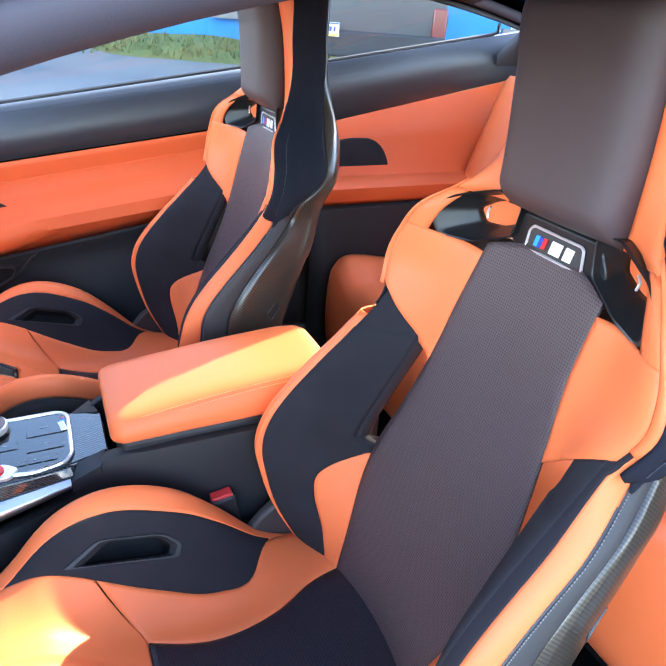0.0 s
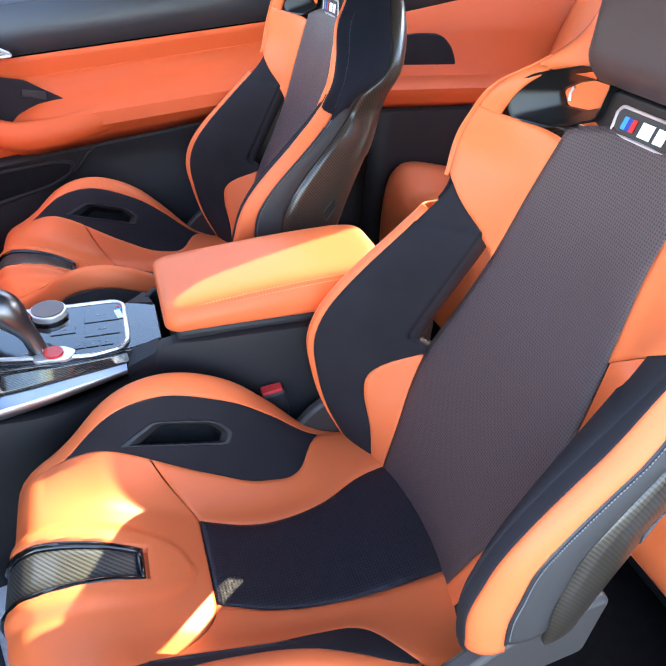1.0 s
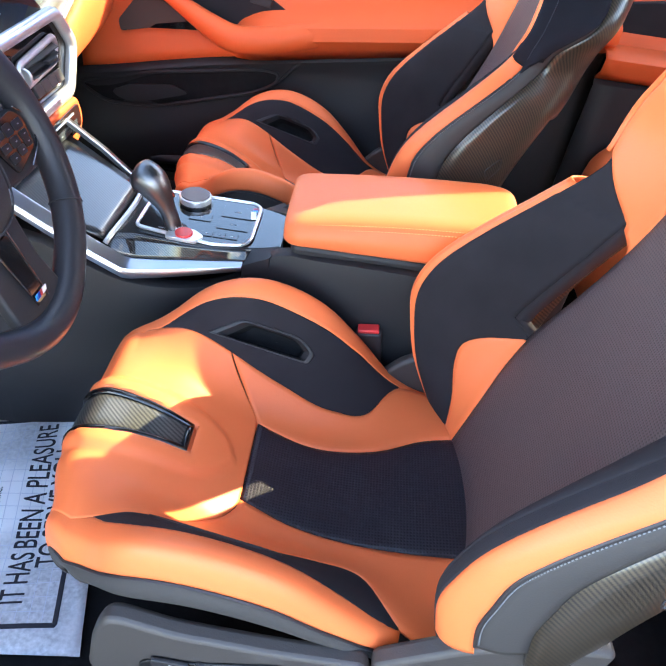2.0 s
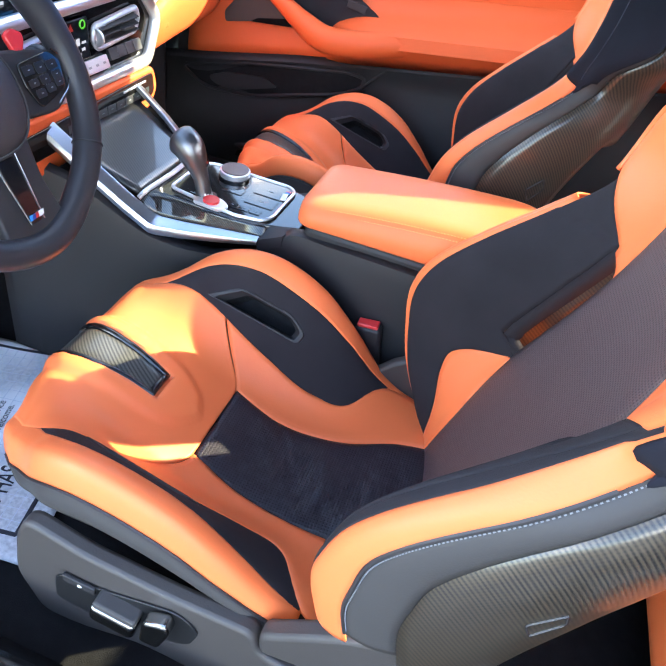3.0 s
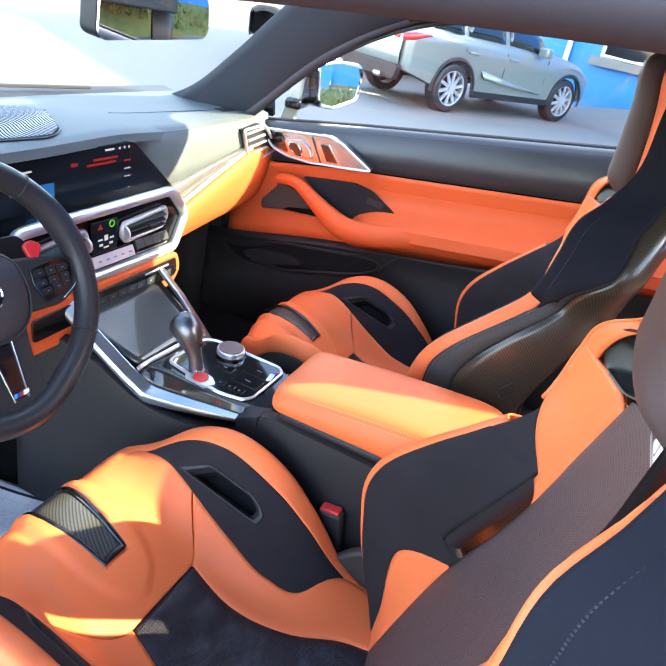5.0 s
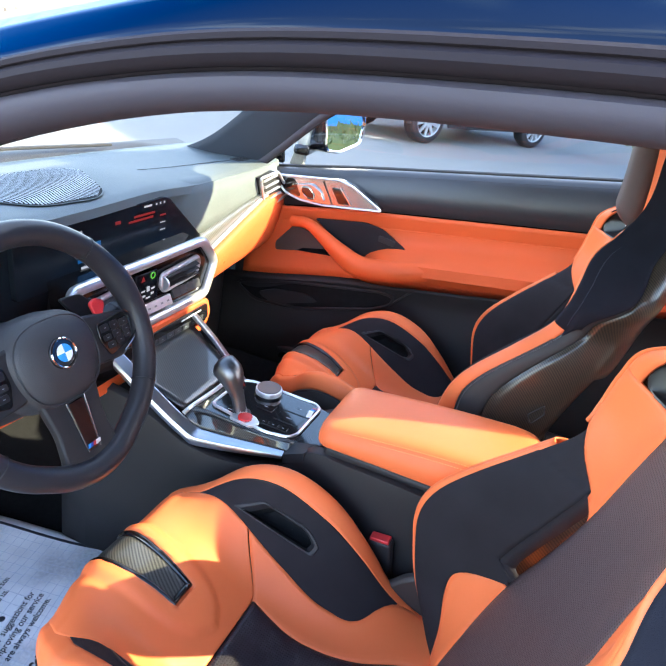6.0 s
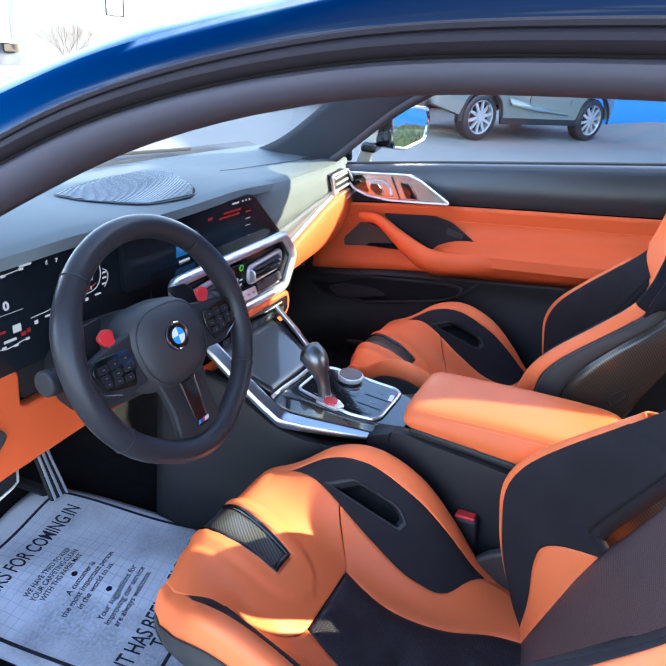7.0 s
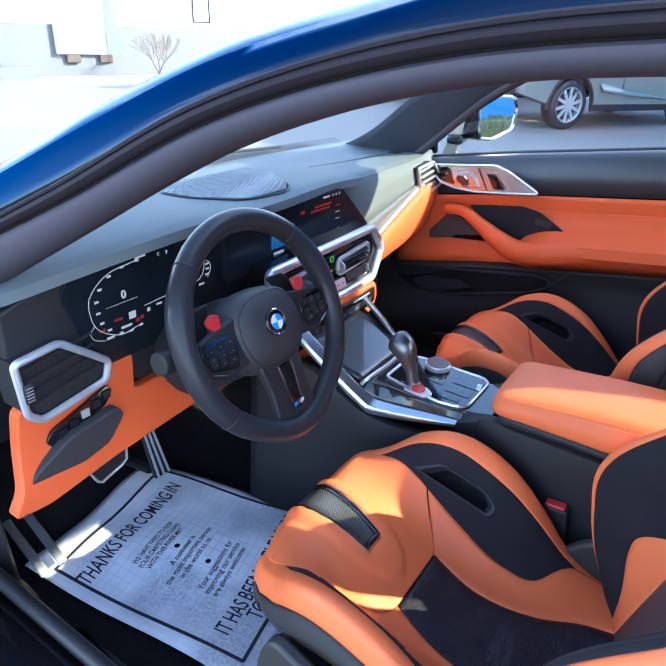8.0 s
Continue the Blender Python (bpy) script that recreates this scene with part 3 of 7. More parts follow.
        part("bolster_edge", sheet([[Bk(z, t, sg) - Vector((0.002 * (t - 0.86) / 0.05, 0, 0)) for t in ((0.86, 0.89, 0.92) if sg > 0 else ())] + [crest(z, a) for a in lin(0 if sg > 0 else 0.3, 1, 9)] for z in (lin(0.465, 0.866, 46) if sg > 0 else lin(0.58, 0.935, 48))]), ORANGE, seat, "orange leather bolster edge", solid=0.003, side=0.0)

        if sg < 0:
            part("bolster_crest_panel", sheet([[Bk(z, t, sg) for t in (0.925, 0.94)] + [crest(z, a) for a in lin(0, 0.305, 5)] for z in lin(0.56, 0.925, 40)]), ALCANTARA, seat, "black suede bolster crest", solid=0.003, side=0.0)
        part("shoulder_piping", sheet([[crest(z, a) + Vector((-0.001, 0, 0)) for a in lin(0, 0.66 if sg < 0 else 0.3, 8)] for z in lin(0.925 if sg < 0 else 0.905, 1.07, 24)]), ORANGE, seat, "orange leather shoulder edge", solid=0.003, side=0.0)

        def sidew(z, a):
            p = crest(z, 1.0)
            if sg < 0:
                e = 0.05 - 0.018 * smooth01((z - 0.72) / 0.16) + 0.045 * smooth01((z - 0.91) / 0.06)
            else:
                e = 0.055 + 0.022 * smooth01((z - 0.86) / 0.05)
            e -= 0.035 * smooth01((z - 1.0) / 0.12)
            return p + Vector((e * a, sg * (0.004 * math.sin(a * 3.14)), 0))
        part("backrest_side", sheet([[sidew(z, a) for a in lin(0, 1, 6)] for z in lin(0.465 if sg > 0 else 0.60, 1.0, 48)]), GREY, seat, "grey leather backrest side", solid=0.003, side=0.0)
        def flap(z, a):
            lo = smooth01((z - 0.893) / 0.012)
            s0 = 0.5 * (1 - smooth01((z - 1.05) / 0.05)) if sg < 0 else 0.9
            q = crest(z, s0 + (1 - s0) * a / 0.12) if a < 0.12 else sidew(z, (a - 0.12) / 0.88 * 1.02 * (0.5 + 0.5 * smooth01((z - 0.89) / 0.1)))
            bulge = 0.006 * math.exp(-((z - 0.915) / 0.03) ** 2)
            return q + Vector((-bulge * (1 - a), sg * (0.0045 * lo * math.sin(min(1.0, 0.1 + a) * 2.4) + 0.7 * bulge * (1 - abs(2 * a - 0.8) * 0.5)), 0))
        hem = lambda a, sg=sg: 0.869 if sg > 0 else 0.905 - 0.024 * math.sin(math.pi * min(1.0, a * 1.5))
        part("shoulder_side", sheet([[flap(1.295 - (1.295 - hem(a)) * k, a) for a in [0, 0.04, 0.08, 0.12] + lin(0.2, 1, 12)] for k in lin(1, 0, 48)]), NAVYSUEDE, seat, "navy black suede shoulder side", solid=0.005, side=0.0)
        fs = [flap(z, 0.115 + 0.045 * smooth01((z - 0.93) / 0.1)) + Vector((0, sg * 0.0034, 0)) for z in lin(0.905, 1.05, 130)]
        st = [sidew(z, 0.06) + Vector((0, sg * 0.0025, 0)) for z in lin(0.48 if sg > 0 else 0.61, 0.9, 230)]
        dashes = bmesh.new()
        for a, b in list(zip(st[::2], st[1::2])):
            d = tube([a, b], 0.0007, 4)
            me = bpy.data.meshes.new("d")
            d.to_mesh(me)
            d.free()
            dashes.from_mesh(me)
            bpy.data.meshes.remove(me)
        part("stitching", dashes, STITCH_W, seat, "grey contrast stitching")
        seam = bmesh.new()
        for a, b in zip(fs[::2], fs[1::2]):
            d = tube([a, b], 0.0009, 4)
            me = bpy.data.meshes.new("d")
            d.to_mesh(me)
            d.free()
            seam.from_mesh(me)
            bpy.data.meshes.remove(me)
        part("shoulder_seam", seam, STITCH_D, seat, "dark blue shoulder seam")
        part("piping", tube([sidew(z, 0.0) + Vector((0, sg * 0.001, 0)) for z in lin(0.465 if sg > 0 else 0.60, 0.87, 50)], 0.0022, 6), RUBBER, seat)

        def shell(z, a):
            p = sidew(z, 1.0)
            o = V(0, 0, z).y
            D = max(0.014, xc(z) + 0.1 - 0.03 * smooth01((z - 1.0) / 0.2) - p.x)
            th = a * math.pi / 2
            return Vector((p.x + D * math.sin(th) ** 0.8, o + (p.y - o) * max(0.0, math.cos(th)) ** 0.45, z))
        gaps = lambda i, j: (41 <= i < 46 and 8 <= j < 15) or (15 <= i < 37 and 8 <= j < 18 if sg > 0 else 3 <= i < 22 and 10 <= j < 20)
        part("backrest_shell", sheet([[shell(z, a) for a in lin(0, 1, 21)] for z in lin(0.43 if sg > 0 else 0.56, 1.30, 66)], gaps), CARBON, seat, "gloss carbon seat shell", solid=0.006, side=0.0)
        part("shell_mark", tube(rounded([shell(z, a) + Vector((0, sg * 0.0035, 0)) for z, a in ((0.70, 0.30), (0.725, 0.36), (0.745, 0.30), (0.72, 0.24))], 0.004), 0.0012, 5, True), RUBBER, seat)
        # lining of the harness slot
        zz = lin(0.661, zbd(Tl(0.8, sg) / 0.98), 14)
        part("slot_edge", sheet([[Bk(z, max(0.02, Tl(z, sg)), sg) + Vector((0.022 * k, 0, 0)) for k in lin(0, 1, 3)] for z in zz]), ALCANTARA, seat, solid=0.003, side=0.0)
        if sg > 0:
            part("slot_lining", sheet([[pad(z, sg) + Vector((0.055 * k, sg * 0.004 * k, 0)) for k in lin(0, 1, 4)] for z in zz]), ORANGE, seat, "orange leather slot lining", solid=0.003, side=0.0)
        # collar of the shoulder opening
        col = rounded([V(0.064, sg * 0.178, 1.026), V(0.08, sg * 0.146, 1.05), V(0.098, sg * 0.09, 1.07), V(0.108, sg * 0.055, 1.062), V(0.108, sg * 0.062, 1.02), V(0.094, sg * 0.115, 0.996), V(0.074, sg * 0.162, 0.994)], 0.009)
        hc = V(0.106, sg * 0.094, 1.04)
        hole = [hc + (p - hc) * 0.5 for p in col]
        lip = [p + Vector((-0.004, 0, 0)) for p in col]
        mid_ = [p.lerp(q, 0.18) + Vector((0.004, 0, 0)) for p, q in zip(col, hole)]
        arm = part("vent_collar", sheet([[p + Vector((0.012, 0, 0)) for p in col], lip, [p.lerp(q, 0.1) + Vector((-0.003, 0, 0)) for p, q in zip(col, hole)], mid_, [p.lerp(q, 0.95) + Vector((0.022, 0, 0)) for p, q in zip(col, hole)], [p + Vector((0.03, 0, 0)) for p in hole]], loop=True), SATIN, seat, "satin black collar round the shoulder opening", solid=0.002)
        # added orange plate, stands for the orange reflected inside the opening
        part("opening_reflection", prism([p + Vector((0.03, 0, 0)) for p in hole], (1, 0, 0), 0.004), ORANGE, arm, "orange plate for the reflection in the opening")
        # silver line that draws the highlight on the collar's inner facet
        part("collar_glint", tube([V(0.107, sg * y, z) for y, z in ((0.112, 1.042), (0.116, 1.035), (0.114, 1.027))], 0.0016, 6), SILVER, arm)
    bd = part("badge_bridge", prism(rounded([V(0.112, y, z) for y, z in ((-0.078, 1.018), (-0.058, 1.052), (0.058, 1.052), (0.078, 1.018), (0.05, 1.006), (-0.05, 1.006))], 0.01), (1, 0, 0.25), 0.025), SATIN, seat, "satin black badge bridge", bevel=0.002)
    part("neck", sheet([[V(0.132, (2 * v - 1) * 0.056, 1.03 + 0.07 * u) for v in lin(0, 1, 8)] for u in lin(0, 1, 5)]), PLASTIC, seat, solid=0.006)
    bo = rounded([V(0.1105, y, z) for y, z in ((-0.044, 1.014), (-0.04, 1.039), (-0.036, 1.042), (0.036, 1.042), (0.042, 1.036), (0.043, 1.014))], 0.005)
    part("badge_rim", tube(bo, 0.0017, 6, True), SILVER, bd, "silver badge rim")
    part("badge_plate", prism(bo, (1, 0, 0.2), 0.001), GREY, bd)
    for yy, mt in ((0.028, BADGEBLUE), (0.022, BADGENAVY), (0.016, RED)):
        part("badge_stripe", prism([V(0.1088, yy + a, z) for a, z in ((0.003, 1.021), (0.0, 1.034), (-0.006, 1.034), (-0.003, 1.021))], (1, 0, 0.1), 0.001), mt, bd)
    for y0, w_ in ((0.003, 0.016), (-0.018, 0.012)):
        part("badge_block", prism([V(0.1088, y0 + a, z) for a, z in ((0.003, 1.02), (0.0, 1.035), (-w_, 1.035), (-w_ + 0.003, 1.02))], (1, 0, 0.1), 0.001), WHITE, bd, "plain white badge block")
    return seat


driver_seat = bucket_seat("orange and black leather carbon bucket seat behind the steering wheel")
passenger_seat = copy_thing(driver_seat, pose(-0.318, 0.752, 0.205))
passenger_seat["label"] = "orange and black leather carbon bucket seat beside the door"


# ---- centre console ----
CY = 0.37        # the car's centre line


def centre_console():
    con = thing("centre_console", (-0.4, CY, 0.25), "black and carbon centre console with silver trim between the front seats", "console")
    DZ = 0.641      # deck height
    # side wings: plastic body with a sloping top line
    top = fn((-0.80, 0.68), (-0.70, 0.652), (-0.58, 0.583), (-0.415, 0.60), (-0.36, 0.655), (-0.3, 0.66), (0.06, 0.655))
    yo = fn((-0.80, 0.15), (-0.68, 0.128), (-0.58, 0.108), (-0.42, 0.08), (-0.3, 0.088), (0.08, 0.092))
    for sg in (-1, 1):
        rows = []
        for x in lin(-0.86, 0.08, 46):
            t = top(x)
            y = yo(x)
            rows.append([Vector((x, CY + sg * (y - 0.012), t)), Vector((x, CY + sg * (y + 0.002), t - 0.006)), Vector((x, CY + sg * (y + 0.006), t - 0.03)), Vector((x, CY + sg * (y + 0.004), t - 0.12)), Vector((x, CY + sg * (y + 0.012), 0.42)), Vector((x, CY + sg * (y + 0.02), 0.27))])
        part("console_side", sheet(rows), PLASTIC, con, "dark plastic console side", solid=0.006)
        # satin silver rail: a flat chamfered band with a sharp bend
        stn = [(-0.75, 0.127, 0.716, 1.0), (-0.69, 0.124, 0.674, 1.0), (-0.63, 0.115, 0.628, 1.0), (-0.592, 0.107, 0.600, 1.0), (-0.58, 0.104, 0.5975, 0.95), (-0.54, 0.099, 0.601, 0.85), (-0.48, 0.092, 0.609, 0.7), (-0.412, 0.084, 0.619, 0.45)]
        R = lambda x, o, z, k, do, dz: Vector((x, CY + sg * (o + do * k), z + dz * k))
        part("silver_rail", sheet([[R(*q, 0.004, -0.014), R(*q, 0.006, -0.004), R(*q, 0.003, 0.004), R(*q, -0.015, 0.013), R(*q, -0.018, 0.012), R(*q, -0.019, 0.004)] for q in stn]), RAILMETAL, con, "satin silver rail along the console", bevel=0.0015)
        # carbon facet sloping from the deck to the rail
        de = fn((-0.62, 0.081), (-0.585, 0.071), (-0.46, 0.075), (-0.41, 0.066), (-0.37, 0.05))
        ri = fn(*[(x, o - 0.016 * k) for x, o, z, k in stn[2:]])
        rz = fn(*[(x, z + 0.009 * k) for x, o, z, k in stn[2:]])
        part("carbon_flank", sheet([[Vector((x, CY + sg * de(x), DZ)).lerp(Vector((x, CY + sg * ri(x), rz(x))), k) for k in lin(0, 1, 5)] for x in lin(-0.62, -0.40, 20)]), CARBON_FINE, con, "gloss carbon flank", solid=0.004)
        part("flank_end", prism([(-0.40, CY + sg * 0.064, DZ), (-0.412, CY + sg * 0.082, 0.621), (-0.37, CY + sg * 0.088, 0.645), (-0.36, CY + sg * 0.05, DZ + 0.004)], (0, 0, -1), 0.02), PLASTIC, con)
    # carbon deck and the black control plate on it
    dk = [(x, CY + y, DZ + 0.001) for x, y in ((-0.615, -0.080), (-0.585, -0.0715), (-0.46, -0.0755), (-0.405, -0.066), (-0.355, -0.05), (-0.355, 0.05), (-0.405, 0.066), (-0.46, 0.0755), (-0.585, 0.0715), (-0.615, 0.080))]
    part("carbon_deck", prism(dk, (0, 0, -1), 0.02), CARBON_FINE, con, "gloss carbon deck round the gear lever", bevel=0.003)
    plate_o = rounded([(x, CY + y, 0.6410) for x, y in ((-0.585, -0.05), (-0.46, -0.072), (-0.415, -0.062), (-0.405, -0.045), (-0.405, 0.055), (-0.42, 0.068), (-0.565, 0.068), (-0.585, 0.055))], 0.012)
    pl = part("control_plate", prism(plate_o, (0, 0, 1), 0.004), GLOSS, con, "gloss black control plate", bevel=0.001)
    part("plate_surround", tube([p + Vector((0, 0, 0.004)) for p in plate_o], 0.0032, 8, True), SILVER, pl, "silver surround")
    for k, (x, y, sx, sy) in enumerate(((-0.455, -0.045, 0.018, 0.014), (-0.435, -0.045, 0.018, 0.014), (-0.475, -0.045, 0.018, 0.014), (-0.44, -0.01, 0.05, 0.03), (-0.44, 0.03, 0.05, 0.036), (-0.545, -0.048, 0.05, 0.014), (-0.495, 0.0, 0.035, 0.02))):
        part("console_key", box((x, CY + y, 0.6457), (sx, sy, 0.0012)), GLOSS, pl, bevel=0.0004)
        part("key_mark", box((x, CY + y, 0.6467), (sx * 0.22, 0.0010, 0.0005)), RIBGREY, pl)
    for i in range(3):
        part("parking_key_light", box((-0.53 + 0.012 * i, CY - 0.048, 0.6467), (0.005, 0.002, 0.0006)), LIT_R if i == 0 else WHITE, pl)
    bz = part("start_button_bezel", prism(rounded([(x, CY + y, 0.6425) for x, y in ((-0.535, -0.072), (-0.485, -0.076), (-0.475, -0.058), (-0.495, -0.042), (-0.53, -0.044))], 0.008), (0, 0, 1), 0.006), SILVER, pl, "silver button bezel", bevel=0.001)
    part("start_button", disc((-0.507, CY - 0.0585, 0.6490), (0, 0, 1), 0.0135, 0.006), RED, bz, "red round start button", bevel=0.001)
    for yy, mt in ((0.044, BADGEBLUE), (0.048, BADGENAVY), (0.052, RED)):
        part("model_stripe", box((-0.414, CY + yy - 0.004, 0.6465), (0.008, 0.003, 0.001), (0, 0, 10)), mt, pl)
    part("model_block", box((-0.414, CY + 0.026, 0.6465), (0.009, 0.024, 0.001), (0, 0, 10)), WHITE, pl, "plain white mark")
    # lidded storage tray in front, of gloss carbon with a silver divider
    lid = lambda x: 0.637 + 0.46 * (-0.617 - x)
    tray = [[Vector((x, CY + y * (0.084 + 0.25 * (-0.617 - x)), lid(x))) for y in lin(-1, 1, 12)] for x in lin(-0.617, -0.752, 8)]
    part("storage_lid", sheet(tray), LIDCARBON, con, "gloss carbon storage lid", solid=0.006)
    part("silver_divider", tube(spl([(-0.618, CY - 0.094, 0.634), (-0.612, CY - 0.078, 0.643), (-0.606, CY, 0.646), (-0.612, CY + 0.078, 0.643), (-0.618, CY + 0.094, 0.634)], 24), 0.0042, 8), SILVER, con, "silver divider bar")
    part("tray_back", box((-0.775, CY, 0.70), (0.02, 0.25, 0.09)), CARBON_FINE, con)
    # armrest
    yh = 0.094
    rows = []
    for u in [0.5 - 0.5 * math.cos(q * math.pi) for q in lin(0, 1, 54)]:
        x = -0.352 + u * 0.35
        k = min(1.0, min(u, 1 - u) / 0.07)
        rr = math.sqrt(max(0.0, 1 - (1 - k) ** 2))
        hw = (yh - 0.012 * smooth01((u - 0.85) / 0.15)) * (0.80 + 0.20 * rr)
        zt = 0.712 + 0.034 * u + 0.005 * math.sin(u * 3.14)
        zl = 0.672
        mid = (zt + zl) / 2
        sec = []
        for a in lin(0, math.tau, 29)[:-1]:
            cx, sx = math.cos(a), math.sin(a)
            cx = math.copysign(abs(cx) ** 0.28, cx)
            sx = math.copysign(abs(sx) ** 0.32, sx)
            sec.append(Vector((x, CY + cx * hw * (1 - 0.15 * max(0.0, sx)), mid + sx * (zt - zl) / 2 * (0.72 + 0.28 * rr))))
        rows.append(sec)
    bm = sheet(rows, loop=True)
    bm.verts.ensure_lookup_table()
    bm.faces.new(bm.verts[:28])
    bm.faces.new(bm.verts[-28:])
    ar = part("armrest", bm, ORANGE, con, "padded orange leather armrest lid")
    for dy, dz in ((0.0, 0.0), (0.0035, -0.006)):
        st = [Vector((-0.335 + 0.285 * u, CY - yh * 0.875 - dy, 0.7068 + dz + 0.030 * u + 0.004 * math.sin(u * 3.14))) for u in lin(0, 1, 120)]
        bmd = bmesh.new()
        for a, b in zip(st[::2], st[1::2]):
            bmesh.ops.create_cube(bmd, size=1.0, matrix=Matrix.Translation((a + b) / 2) @ Matrix.Diagonal(((b - a).length, 0.001, 0.001, 1)))
        part("stitching", bmd, STITCH_O, ar, "orange stitching")
    part("armrest_seat", box((-0.13, CY, 0.63), (0.42, 0.165, 0.088)), PLASTIC, con, bevel=0.01)
    part("console_rear", box((0.07, CY, 0.50), (0.03, 0.19, 0.36)), PLASTIC, con, bevel=0.01)
    return con


centre_console()


def gear_lever():
    D = -0.0125
    g = thing("gear_lever", (-0.532, 0.325, 0.655 + D), "polished dark grey gear lever on the console", "gear lever")
    pts = spl([(-0.526, 0.325, 0.657 + D), (-0.533, 0.326, 0.685 + D), (-0.545, 0.328, 0.71 + D), (-0.56, 0.331, 0.732 + D), (-0.582, 0.334, 0.742 + D)], 22)
    rr = [0.0125 + 0.013 * smooth01((i - 5) / 11) - 0.013 * smooth01((i - 19) / 3) for i in range(22)]
    part("grip", tube(pts, rr, 16), simple("grip_metal", (0.15, 0.153, 0.16), 0.36, metal=1.0, gstr=0.0), g, "smooth dark metal grip")
    part("stem", tube([(-0.521, 0.326, 0.655 + D), (-0.527, 0.326, 0.676 + D), (-0.534, 0.327, 0.694 + D)], [0.013, 0.011, 0.008], 12, flat=0.7), SILVER, g, "silver stem")
    part("collar", disc((-0.523, 0.325, 0.6575 + D), (0, 0, 1), 0.018, 0.006), PLASTIC, g, "black collar", bevel=0.002)
    part("release_button", box((-0.5315, 0.334, 0.714 + D), (0.006, 0.012, 0.018), (0, -25, 0)), GLOSS, g, bevel=0.002)
    part("indicator", box((-0.5282, 0.334, 0.713 + D), (0.0012, 0.004, 0.004), (0, -25, 0)), LIT_R, g, "small red light")


gear_lever()


def rotary_knob():
    k = thing("rotary_knob", (-0.515, 0.415, 0.6445), "round silver rotary controller knob", "knob")
    part("ring", disc((-0.515, 0.415, 0.6535), (0, 0, 1), 0.0265, 0.011, 48), SILVER, k, "knurled silver ring", bevel=0.002)
    part("cap", disc((-0.515, 0.415, 0.6595), (0, 0, 1), 0.0235, 0.0022, 48), simple("touch_cap", (0.10, 0.075, 0.07), 0.45, gstr=0.1), k, "matt dark top")
    part("base", disc((-0.515, 0.415, 0.6465), (0, 0, 1), 0.0285, 0.004, 48), GLOSS, k)


rotary_knob()


def belt_buckle(at, label):
    b = thing("belt_buckle", at, label, "seat belt buckle", "belt buckles")
    x, y, z = at
    part("housing", box((x, y, z + 0.035), (0.042, 0.022, 0.085), (0, -8, 0)), PLASTIC, b, "black housing", bevel=0.006)
    part("release", box((x - 0.007, y, z + 0.0785), (0.034, 0.018, 0.007), (0, -8, 0)), REDDARK, b, "red release button", bevel=0.002)
    part("stalk", box((x + 0.004, y, z - 0.06), (0.03, 0.012, 0.12), (0, -4, 0)), PLASTIC, b, bevel=0.004)
    return b


belt_buckle((-0.195, 0.262, 0.475), "black seat belt buckle with red button beside the console")
belt_buckle((-0.265, 0.485, 0.475), "black seat belt buckle with red button on the passenger side")


